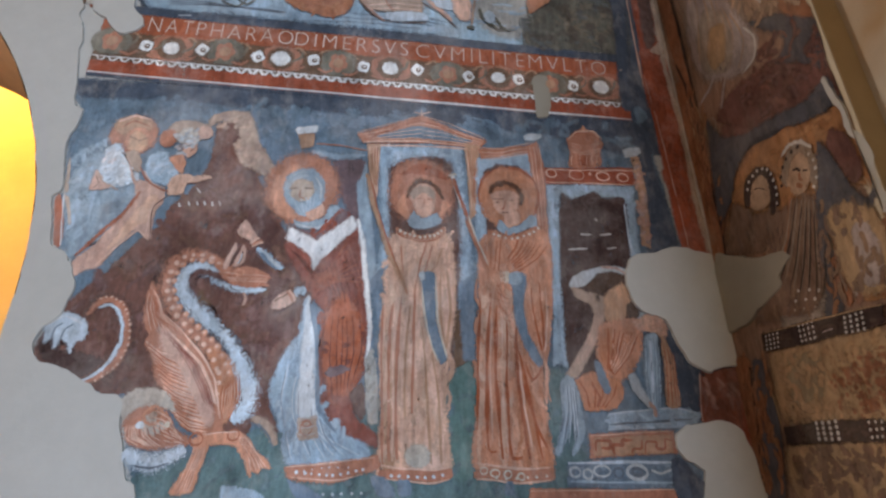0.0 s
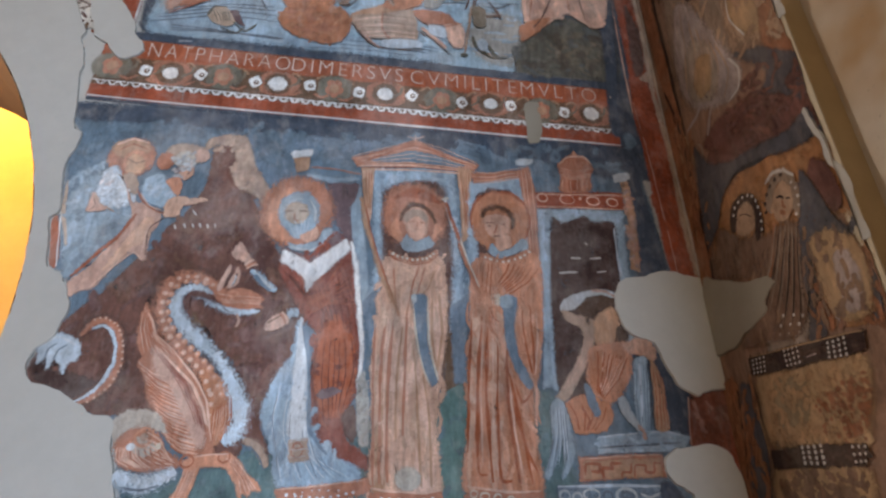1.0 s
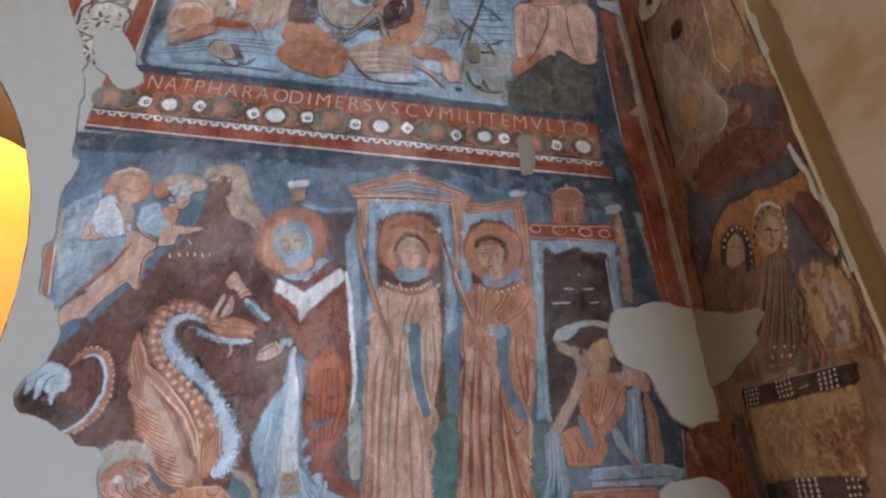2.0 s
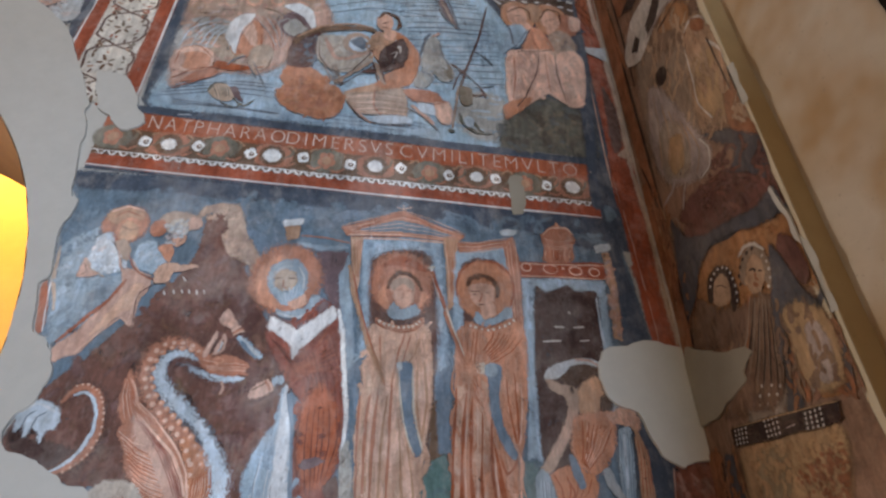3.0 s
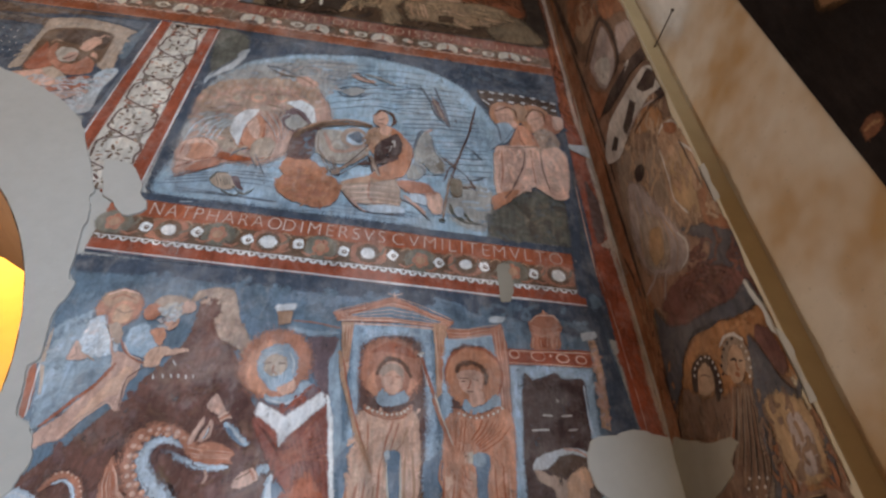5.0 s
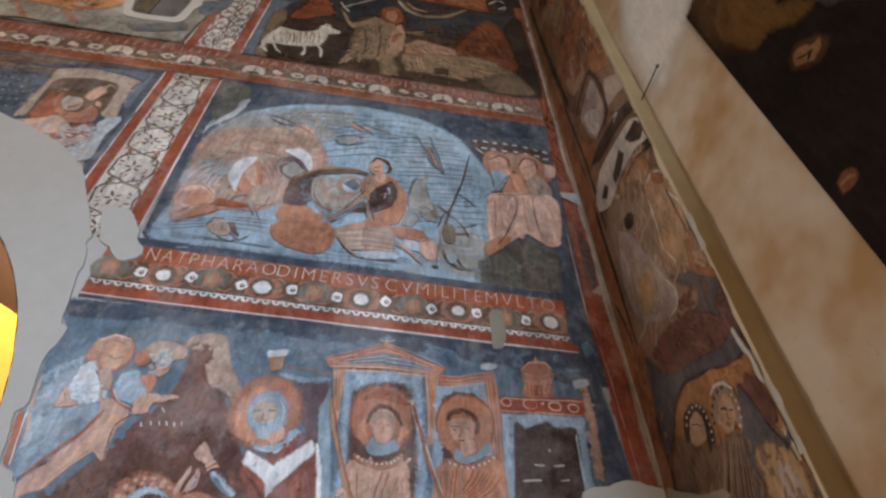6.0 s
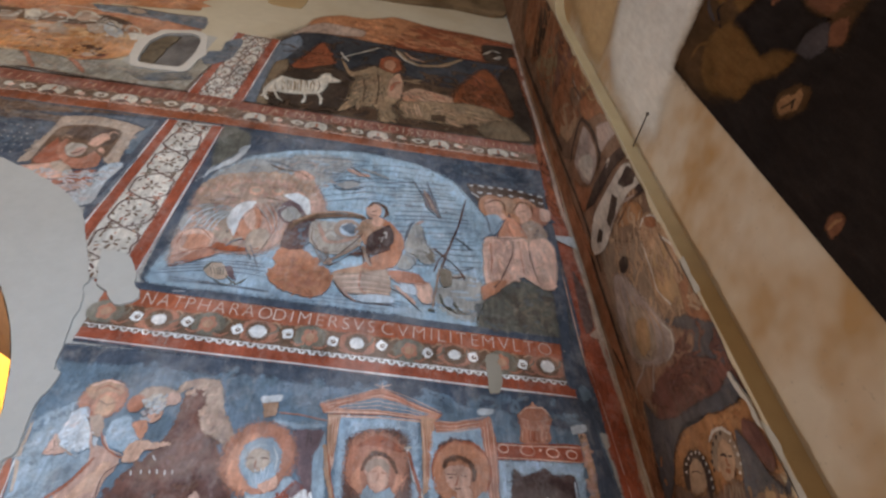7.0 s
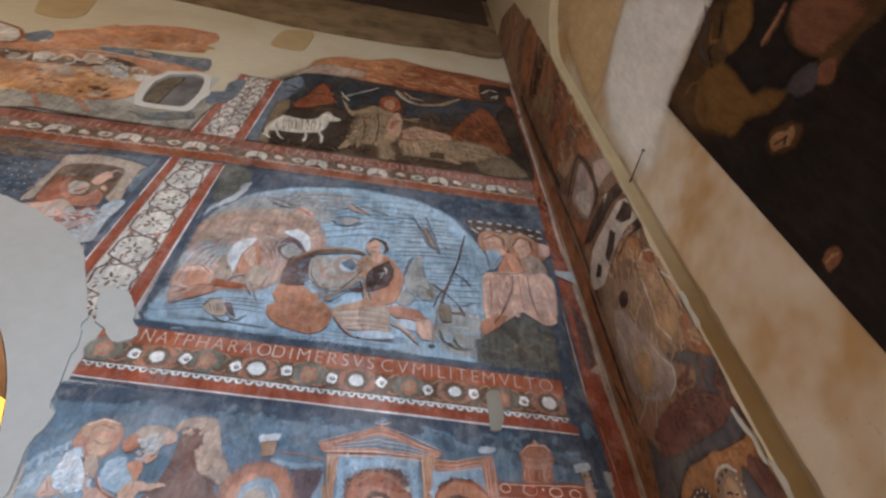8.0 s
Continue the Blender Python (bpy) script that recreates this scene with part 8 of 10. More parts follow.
m.fill("SHADEBROWN", (1.385, 8.934), (1.630, 9.343), (1.674, 8.066), (1.660, 7.186), (1.362, 7.186), (1.474, 7.915))
m.fill("DUSK", (0.988, 7.521), (1.347, 7.717), (1.600, 7.233), (1.094, 7.102))

m = Motif("painted_border", upper, 2, on_north, GLOOM, "worn red painted border with ragged upper edge")
m.brush(.015)
m.fill("TERRA", (-1.267, 9.477), (-1.272, 9.871), (-1.152, 10.096), (-0.885, 10.300), (-0.542, 10.326), (-0.124, 10.641), (0.196, 10.564), (0.513, 10.459), (1.060, 10.474), (1.422, 10.393), (1.719, 10.334), (1.695, 9.699), (1.177, 9.424), (0.108, 9.419), (-0.849, 9.409))
m.brush(.05)
# right part of the band painted darker, as light falls off there
m.fill("BROWNRED", (0.244, 10.425), (0.785, 10.439), (1.422, 10.393), (1.717, 10.307), (1.677, 9.691), (1.178, 9.446), (0.433, 9.438), (-0.055, 9.454))
m.dabs(("TERRA", "CLAY", "BRICK", "BROWNRED"), 90, 0.30, 0.045, -10, 12, (-1.211, 9.702), (-0.532, 10.223), (0.424, 10.359), (1.637, 10.243), (1.183, 9.514), (-0.057, 9.477), (-0.861, 9.496))
m.brush(.025)
m.fill("BEIGE2", (-1.436, 9.226), (-1.291, 9.610), (-1.114, 9.855), (-0.827, 9.856), (-0.533, 9.810), (-0.548, 9.560), (-0.934, 9.459), (-1.273, 9.379))
m.brush(.012)
m.fill("SHADEBROWN", (1.238, 10.101), (1.679, 10.214), (1.656, 9.505), (1.430, 9.449), (1.223, 9.488))
m.line("PALEWARM", 0.035, (1.212, 9.708), (1.366, 9.920), (1.468, 9.873))
m.line("PALEWARM", 0.030, (1.358, 9.593), (1.473, 9.736), (1.425, 9.578))
m.line("BRICK", 0.06, (1.222, 10.143), (1.480, 10.218), (1.722, 10.184))

m = Motif("painted_sheep", upper, 6, on_north, GLOOM, "small white painted sheep")
m.brush(None, False)
m.brush(.006)
m.fill("PALEWARM", (-1.392, 7.411), (-1.380, 7.600), (-1.325, 7.751), (-1.294, 7.847), (-1.158, 7.819), (-0.997, 7.835), (-0.894, 7.927), (-0.868, 8.057), (-0.807, 8.100), (-0.728, 8.029), (-0.640, 7.979), (-0.659, 7.921), (-0.758, 7.865), (-0.780, 7.664), (-0.836, 7.534), (-0.963, 7.470), (-1.143, 7.431), (-1.255, 7.434), (-1.323, 7.407))
m.line("PALEWARM", 0.040, (-1.370, 7.450), (-1.361, 7.304), (-1.302, 7.211))
m.line("PALEWARM", 0.036, (-1.278, 7.425), (-1.225, 7.297), (-1.163, 7.234))
m.line("PALEWARM", 0.038, (-0.969, 7.498), (-0.946, 7.372), (-0.954, 7.253))
m.line("PALEWARM", 0.038, (-0.843, 7.577), (-0.781, 7.434), (-0.763, 7.280))
m.line("PALEWARM", 0.026, (-1.399, 7.469), (-1.378, 7.327), (-1.387, 7.265))
m.line("PALEWARM", 0.026, (-0.840, 8.051), (-0.812, 8.133), (-0.764, 8.083))
m.folds("DUSK", 0.012, 9, ((-1.324, 7.687), (-1.309, 7.566), (-1.273, 7.457)), ((-0.895, 7.893), (-0.857, 7.744), (-0.857, 7.587)))
m.folds("BEIGEDIM", 0.014, 7, ((-1.278, 7.770), (-1.211, 7.636), (-1.210, 7.451)), ((-0.933, 7.844), (-0.938, 7.681), (-0.900, 7.539)))

m = Motif("painted_figure", upper, 7, on_north, GLOOM, "painted figure raising a sword, in a pale tunic")
m.brush(None, False)
m.brush(.02)
m.fill("BEIGEDIM", (-0.531, 7.264), (-0.472, 7.489), (-0.490, 7.857), (-0.419, 8.334), (-0.295, 8.535), (-0.134, 8.529), (0.008, 8.366), (0.081, 7.802), (-0.008, 7.509), (0.070, 7.278), (0.005, 7.119), (-0.096, 7.139), (-0.143, 7.402), (-0.327, 7.453))
m.fill("DUSK", (-0.461, 7.404), (-0.474, 7.831), (-0.409, 8.230), (-0.304, 8.238), (-0.283, 7.666), (-0.197, 7.441))
m.dabs(("BEIGEDIM", "DUSK", "TAN", "BEIGEDIM"), 50, 0.20, 0.030, 65, 20, (-0.480, 7.397), (-0.414, 8.282), (-0.072, 8.480), (0.036, 7.866), (-0.138, 7.347))
m.fill("TAN", (-0.067, 7.794), (-0.057, 8.251), (0.038, 8.471), (0.105, 8.142), (0.077, 7.754))
m.line("BRICK", 0.05, (-0.035, 7.919), (0.006, 8.154), (0.073, 8.215))
m.fill("BROWNRED", (-0.209, 8.553), (-0.217, 8.843), (-0.121, 8.989), (0.012, 8.946), (0.066, 8.652), (-0.027, 8.462))
m.fill("OCHRE2", (-0.154, 8.596), (-0.153, 8.792), (-0.082, 8.863), (-0.014, 8.734), (-0.046, 8.528))
m.brush(.01)
m.fill("BEIGEDIM", (-0.694, 8.591), (-0.621, 8.470), (-0.541, 8.282), (-0.392, 8.418), (-0.284, 8.578), (-0.227, 8.415), (-0.409, 8.230), (-0.525, 8.147), (-0.616, 8.323))
m.line("PALEWARM", 0.030, (-0.717, 8.659), (-0.585, 8.839), (-0.417, 9.041), (-0.264, 9.243))
m.line("PALEWARM", 0.034, (-0.743, 8.848), (-0.681, 8.715), (-0.607, 8.591))
m.line("BEIGEDIM", 0.060, (-0.090, 7.392), (-0.027, 7.217), (0.078, 7.143))
m.line("BEIGEDIM", 0.05, (-0.501, 7.419), (-0.531, 7.264), (-0.559, 7.198))
m.line("SHADEBROWN2", 0.020, (-0.405, 8.196), (-0.332, 7.886), (-0.331, 7.496))
m.line("SHADEBROWN2", 0.018, (-0.221, 8.344), (-0.174, 7.948), (-0.175, 7.479))

m = Motif("painted_hand", upper, 6, on_north, GLOOM, "pale curved painted band in the dark sky")
m.brush(None, False)
m.brush(.012)
m.line("BEIGEDIM", 0.10, (-0.029, 9.266), (0.094, 9.024), (0.285, 8.864), (0.594, 8.979), (0.883, 9.336))
m.line("PALEWARM", 0.035, (-0.043, 9.238), (0.080, 8.976), (0.254, 8.851))
m.line("TAN", 0.05, (0.084, 9.232), (0.186, 9.065), (0.359, 9.018))
m.line("BEIGEDIM", 0.05, (0.056, 8.279), (0.184, 8.295), (0.334, 8.391))
m.line("BEIGEDIM", 0.04, (0.185, 8.261), (0.314, 8.277))

m = Motif("painted_altar", upper, 6, on_north, GLOOM, "pale painted altar block with a small opening")
m.brush(None, False)
m.brush(.015)
m.fill("TAN", (0.115, 7.928), (0.269, 8.121), (0.447, 8.088), (0.695, 8.017), (0.671, 7.847), (0.347, 7.791), (0.142, 7.809))
m.fill("OCHRE2", (0.120, 7.833), (0.309, 7.937), (0.588, 7.880), (0.450, 7.735), (0.146, 7.717))
m.dabs(("TAN", "BRICK", "OCHRE2", "BEIGEDIM"), 36, 0.16, 0.04, -15, 25, (0.129, 7.933), (0.447, 8.055), (0.672, 7.911), (0.347, 7.760))
m.cut("BEIGEDIM", (0.088, 7.665), (0.449, 7.797), (0.939, 7.913), (1.204, 7.851), (1.298, 7.641), (1.051, 7.441), (0.714, 7.301), (0.325, 7.309), (0.146, 7.304))
m.dabs(("BEIGEDIM", "DUSK", "BEIGEDIM", "TAN"), 50, 0.20, 0.040, -8, 22, (0.130, 7.619), (0.936, 7.849), (1.258, 7.657), (0.715, 7.329), (0.170, 7.340))
m.cut("SHADEBROWN2", (0.466, 7.472), (0.618, 7.495), (0.617, 7.352), (0.467, 7.329))
m.folds("TAN", 0.020, 4, ((0.157, 7.629), (0.163, 7.482), (0.195, 7.349)), ((0.289, 7.677), (0.320, 7.508), (0.349, 7.374)))

m = Motif("painted_ground", aisle_side, 2, on_north, FRESCO, "grey and navy ground of a painted scene over the arch")
m.brush(.03)
m.cut("UMBER2", (-5.2, 5.9), (-4.2, 5.9), (-2.10, 6.2), (-2.10, 6.52), (-3.6, 6.52), (-5.2, 6.52))
m.dabs(("UMBER2", "MIST", "BEIGE2", "SLATE"), 60, 0.25, 0.03, 0, 10, (-4.6, 6.25), (-2.8, 6.3), (-2.8, 6.48), (-4.6, 6.48))
m.fill("NAVY", (-4.088, 6.016), (-3.711, 6.131), (-3.473, 6.254), (-3.277, 6.246), (-3.014, 6.299), (-2.803, 6.372), (-2.495, 6.439), (-2.095, 6.475), (-2.056, 6.370), (-2.078, 6.031), (-2.077, 5.638), (-2.130, 5.044), (-2.238, 5.043), (-2.426, 5.124), (-2.572, 5.246), (-2.849, 5.423), (-3.013, 5.465), (-3.281, 5.447), (-3.550, 5.399))
m.fill("UMBER2", (-4.140, 6.091), (-3.511, 6.320), (-3.268, 6.230), (-2.992, 6.256), (-2.889, 6.245), (-2.882, 6.134), (-3.045, 6.173), (-3.294, 6.163), (-3.426, 6.174), (-3.826, 6.072))
m.dabs(("UMBER2", "MIST", "BEIGE2", "SLATE"), 60, 0.16, 0.030, -6, 14, (-3.866, 6.133), (-3.264, 6.223), (-2.903, 6.240), (-2.720, 6.303), (-2.703, 6.231), (-3.250, 6.141), (-3.816, 6.057))
m.dabs(("NAVY", "SLATE", "BLUE", "STEEL"), 90, 0.15, 0.034, 10, 40, (-3.748, 5.952), (-2.884, 6.171), (-2.844, 5.543), (-3.028, 5.490), (-3.446, 5.489))
m.brush(.02)
m.fill("SLATE", (-2.686, 6.373), (-2.428, 6.402), (-2.091, 6.417), (-2.084, 6.047), (-2.108, 5.787), (-2.223, 5.952), (-2.167, 6.257), (-2.370, 6.343), (-2.605, 6.342))
m.fill("BLUE", (-2.235, 6.018), (-2.182, 6.252), (-2.102, 6.354), (-2.093, 6.026), (-2.100, 5.805), (-2.187, 5.829))
m.brush(.014)
m.fill("BEIGE", (-2.865, 5.477), (-2.872, 5.675), (-2.875, 6.027), (-2.889, 6.245), (-2.670, 6.339), (-2.392, 6.316), (-2.196, 6.247), (-2.229, 6.163), (-2.223, 5.952), (-2.182, 5.670), (-2.225, 5.597), (-2.314, 5.695), (-2.335, 5.952), (-2.359, 6.121), (-2.530, 6.176), (-2.767, 6.128), (-2.821, 6.045), (-2.817, 5.739), (-2.793, 5.528))
m.dabs(("BEIGE", "GREY2", "MIST", "BEIGE2"), 70, 0.09, 0.018, 40, 30, (-2.860, 5.494), (-2.879, 6.191), (-2.385, 6.299), (-2.219, 6.221), (-2.209, 5.663), (-2.301, 5.699), (-2.366, 6.137), (-2.778, 6.150), (-2.810, 5.614))
m.line("UMBER2", 0.016, (-2.786, 5.515), (-2.812, 5.757), (-2.822, 6.063), (-2.627, 6.174), (-2.352, 6.142), (-2.305, 5.778))
m.brush(.016)
m.fill("UMBER2", (-2.765, 5.476), (-2.812, 5.757), (-2.824, 6.051), (-2.655, 6.165), (-2.363, 6.149), (-2.299, 5.764), (-2.329, 5.660), (-2.448, 5.475), (-2.651, 5.478))
m.fill("UMBER", (-2.750, 5.997), (-2.716, 6.123), (-2.523, 6.160), (-2.366, 6.137), (-2.335, 5.952), (-2.378, 5.872), (-2.542, 5.923), (-2.638, 5.928))
m.fill("BRICK", (-2.766, 5.505), (-2.784, 5.733), (-2.759, 5.890), (-2.671, 5.687), (-2.603, 5.582), (-2.640, 5.511))
m.fill("CLAY", (-2.662, 5.658), (-2.707, 5.772), (-2.705, 5.890), (-2.671, 5.883), (-2.640, 5.744), (-2.565, 5.639), (-2.467, 5.636), (-2.407, 5.764), (-2.328, 5.676), (-2.312, 5.558), (-2.397, 5.489), (-2.525, 5.513))
m.fill("GREY2", (-2.640, 5.744), (-2.636, 5.844), (-2.541, 5.856), (-2.494, 5.804), (-2.487, 5.677), (-2.565, 5.654))
m.fill("ROSE", (-2.566, 5.686), (-2.554, 5.786), (-2.503, 5.807), (-2.483, 5.748), (-2.513, 5.669))
m.fill("FLESH2", (-2.508, 5.866), (-2.508, 5.985), (-2.466, 6.069), (-2.410, 6.051), (-2.383, 5.989), (-2.412, 5.912), (-2.440, 5.836))
m.fill("FLESH2", (-2.393, 5.785), (-2.392, 5.834), (-2.352, 5.813), (-2.342, 5.757))
m.line("FLESH2", 0.020, (-2.431, 6.062), (-2.405, 6.114), (-2.356, 6.093))
m.line("TAN", 0.016, (-2.731, 5.882), (-2.723, 5.942), (-2.665, 5.936))
m.line("UMBER", 0.012, (-2.566, 5.686), (-2.527, 5.713), (-2.503, 5.775))
m.line("BRICK", 0.014, (-2.564, 5.532), (-2.448, 5.535), (-2.356, 5.621))
m.brush(.016)
m.fill("FLESH2", (-2.830, 5.414), (-2.708, 5.477), (-2.615, 5.518), (-2.442, 5.448), (-2.436, 5.364), (-2.509, 5.311), (-2.633, 5.284), (-2.759, 5.362))
m.fill("BEIGE", (-2.640, 5.511), (-2.590, 5.555), (-2.461, 5.472), (-2.455, 5.401), (-2.549, 5.419))
m.fill("BRICK", (-2.578, 5.258), (-2.447, 5.328), (-2.410, 5.457), (-2.281, 5.492), (-2.322, 5.423), (-2.212, 5.372), (-2.318, 5.325), (-2.443, 5.265), (-2.486, 5.214))
m.fill("ROSE", (-2.486, 5.214), (-2.357, 5.288), (-2.211, 5.339), (-2.177, 5.390), (-2.163, 5.296), (-2.278, 5.240), (-2.414, 5.127))
m.fill("PALE2", (-2.333, 5.046), (-2.330, 5.148), (-2.228, 5.253), (-2.229, 5.506), (-2.156, 5.647), (-2.120, 5.596), (-2.149, 5.328), (-2.128, 5.070), (-2.227, 5.021))
m.fill("ICE", (-2.267, 5.525), (-2.224, 5.628), (-2.143, 5.650), (-2.165, 5.494), (-2.202, 5.398))
m.dabs(("PALE2", "ROSE", "BRICK", "FLESH2", "ICE"), 90, 0.07, 0.014, 15, 35, (-2.799, 5.408), (-2.449, 5.446), (-2.255, 5.499), (-2.158, 5.615), (-2.137, 5.118), (-2.321, 5.048), (-2.498, 5.211))
m.fill("SLATE", (-2.116, 5.072), (-2.098, 5.341), (-2.090, 5.744), (-2.063, 5.735), (-2.072, 5.347), (-2.067, 5.084))
m.brush(.008)
m.beads("BARS", 0.009, 0.042, (-3.293, 5.998), (-3.172, 6.002), (-3.008, 5.984))
m.beads("BARS", 0.008, 0.050, (-3.305, 5.888), (-3.140, 5.890), (-2.974, 5.891))
m.beads("BARS", 0.008, 0.042, (-3.208, 5.800), (-3.079, 5.807), (-2.960, 5.811))
m.beads("BARS", 0.007, 0.050, (-3.168, 5.681), (-3.053, 5.684), (-2.945, 5.701))
m.beads("BARS", 0.007, 0.060, (-3.106, 5.574), (-3.024, 5.583), (-2.955, 5.588))

m = Motif("painted_ground", top_side, 2, on_north, FRESCO, "grey-green ground with orange painted heads")
m.brush(.03)
m.cut("OCHRE2", (-5.093, 8.660), (-4.736, 8.819), (-3.843, 9.074), (-2.519, 8.865), (-2.842, 8.611), (-2.942, 8.292), (-2.912, 7.897), (-3.030, 7.604), (-4.334, 7.394))
m.dabs(("OCHRE2", "APRICOT", "TANDIM", "BRICK"), 120, 0.24, 0.04, -10, 20, (-5.036, 8.633), (-3.845, 8.977), (-2.637, 8.803), (-2.986, 8.296), (-3.087, 7.645), (-4.327, 7.442))
m.fill("GREYGREEN", (-4.360, 7.437), (-4.189, 7.520), (-3.658, 7.549), (-3.034, 7.613), (-2.742, 7.472), (-2.330, 7.521), (-2.262, 7.926), (-2.104, 7.824), (-2.067, 7.206), (-2.126, 7.098), (-2.569, 7.084), (-3.132, 7.076), (-3.623, 7.093), (-4.147, 7.082))
m.dabs(("GREYGREEN", "MIST", "BEIGE2", "GREY"), 110, 0.20, 0.035, -10, 20, (-4.129, 7.415), (-3.608, 7.494), (-2.192, 7.464), (-2.140, 7.139), (-3.400, 7.081), (-3.967, 7.132))
m.brush(.012)
m.fill("TERRA", (-4.736, 8.819), (-4.542, 9.072), (-4.594, 9.350), (-4.296, 9.657), (-4.120, 10.009), (-4.008, 10.006), (-3.699, 10.257), (-3.304, 10.403), (-3.006, 10.397), (-2.803, 10.369), (-2.706, 10.081), (-2.780, 9.815), (-2.713, 9.475), (-2.933, 9.398), (-3.363, 9.261), (-3.866, 9.126), (-4.089, 8.833), (-4.365, 8.731), (-4.588, 8.629))
m.dabs(("TERRA", "TERRA", "CLAY", "TANDIM"), 110, 0.35, 0.05, -12, 12, (-4.523, 9.255), (-4.059, 9.892), (-2.974, 10.297), (-2.789, 9.634), (-3.900, 9.204), (-4.607, 8.741))
m.brush(.02)
m.fill("ORANGE2", (-4.842, 8.660), (-4.562, 8.737), (-4.146, 8.769), (-3.753, 8.874), (-3.326, 8.934), (-2.938, 8.877), (-2.511, 8.841), (-2.636, 8.662), (-3.105, 8.600), (-3.606, 8.543), (-3.998, 8.469), (-4.403, 8.442), (-4.689, 8.392))
m.dabs(("OCHRE2", "TANDIM", "BRICK", "APRICOT"), 70, 0.22, 0.035, -12, 14, (-4.784, 8.602), (-3.732, 8.826), (-2.543, 8.795), (-3.118, 8.635), (-4.020, 8.514), (-4.683, 8.424))
m.brush(.012)
m.fill("SLATE", (-3.879, 9.053), (-3.627, 9.106), (-3.327, 9.169), (-3.001, 9.180), (-2.568, 9.264), (-2.479, 8.857), (-2.729, 8.871), (-2.952, 8.914), (-3.411, 8.917), (-3.678, 8.856))
m.dabs(("SLATE", "UMBER", "STEEL", "BEIGE2", "UMBER"), 50, 0.15, 0.028, -12, 14, (-3.820, 9.023), (-3.316, 9.142), (-2.576, 9.197), (-2.527, 8.890), (-3.421, 8.941))
m.fill("BEIGE", (-3.512, 9.141), (-3.439, 9.216), (-3.253, 9.099), (-3.299, 8.980), (-3.423, 9.002))
m.line("UMBER", 0.035, (-3.879, 9.053), (-3.467, 9.168), (-3.001, 9.180), (-2.568, 9.264))
m.line("PALEWARM", 0.022, (-4.181, 8.841), (-3.811, 8.903), (-3.448, 8.896), (-2.968, 8.831))
m.fill("SLATE", (-4.763, 8.932), (-4.805, 9.106), (-4.676, 9.331), (-4.537, 9.211), (-4.480, 8.978), (-4.580, 8.852))
m.line("PALEWARM", 0.05, (-4.544, 8.906), (-4.487, 8.991))
m.fill("CREAMWHITE", (-5.513, 9.360), (-5.192, 9.271), (-4.920, 9.169), (-4.797, 8.977), (-4.784, 8.790), (-4.855, 8.683), (-5.107, 8.683))
m.dabs(("CREAMWHITE", "BRICK", "TANDIM"), 26, 0.14, 0.035, 30, 60, (-5.424, 9.330), (-4.899, 9.114), (-4.810, 8.837), (-5.072, 8.737))
m.line("BRICK", 0.06, (-4.934, 9.195), (-4.790, 8.981), (-4.773, 8.733), (-5.066, 8.614))
m.line("BRICK", 0.06, (-5.553, 9.426), (-5.203, 9.337), (-4.921, 9.204))
m.brush(.03)
m.fill("TANDIM", (-4.722, 8.041), (-4.532, 8.119), (-4.233, 8.202), (-3.880, 8.230), (-3.496, 8.299), (-3.128, 8.329), (-2.942, 8.292), (-2.895, 7.905), (-3.034, 7.613), (-3.310, 7.456), (-3.820, 7.462), (-4.334, 7.394))
m.fill("UMBER2", (-4.739, 8.479), (-4.489, 8.523), (-4.186, 8.507), (-3.821, 8.454), (-3.622, 8.678), (-3.384, 8.635), (-3.476, 8.445), (-3.923, 8.316), (-4.267, 8.265), (-4.591, 8.222))
m.fill("UMBER", (-4.009, 8.492), (-3.809, 8.517), (-3.636, 8.759), (-3.413, 8.706), (-3.247, 8.623), (-3.371, 8.501), (-3.606, 8.543), (-3.823, 8.370))
m.fill("APRICOT", (-4.330, 7.767), (-4.134, 7.942), (-3.943, 7.878), (-3.681, 7.826), (-3.485, 7.744), (-3.438, 7.485), (-3.824, 7.471), (-4.164, 7.476))
m.fill("APRICOT", (-3.672, 7.807), (-3.558, 7.985), (-3.265, 8.056), (-2.973, 8.049), (-2.919, 7.813), (-3.030, 7.604), (-3.341, 7.442))
m.fill("OCHRE2", (-4.515, 8.088), (-4.284, 8.147), (-4.062, 8.108), (-4.051, 7.934), (-4.374, 7.842))
m.brush(.015)
m.fill("BEIGE", (-4.125, 8.074), (-4.074, 8.207), (-3.880, 8.230), (-3.737, 8.147), (-3.701, 7.988), (-3.854, 7.935), (-4.010, 7.931))
m.fill("CREAMWHITE", (-4.377, 8.456), (-4.364, 8.566), (-4.270, 8.547), (-4.168, 8.431), (-4.199, 8.330), (-4.285, 8.338))
m.fill("BEIGE2", (-4.566, 8.292), (-4.497, 8.387), (-4.376, 8.315), (-4.338, 8.172), (-4.457, 8.133))
m.fill("BEIGE2", (-3.875, 8.567), (-3.861, 8.722), (-3.735, 8.734), (-3.609, 8.599), (-3.664, 8.483), (-3.777, 8.450))
m.fill("PALE2", (-3.484, 8.414), (-3.453, 8.541), (-3.325, 8.443), (-3.196, 8.268), (-3.240, 8.143), (-3.381, 8.227))
m.fill("BEIGE", (-3.648, 8.354), (-3.575, 8.475), (-3.445, 8.326), (-3.430, 8.150), (-3.542, 8.170))
m.fill("CREAMWHITE", (-3.163, 8.311), (-3.092, 8.401), (-2.974, 8.354), (-2.952, 8.209), (-3.058, 8.157))
m.fill("ROSE", (-4.183, 7.818), (-4.175, 7.946), (-4.041, 7.915), (-4.000, 7.765), (-4.090, 7.720))
m.line("PALEWARM", 0.040, (-4.273, 8.261), (-4.363, 8.523), (-4.293, 8.592), (-4.147, 8.472))
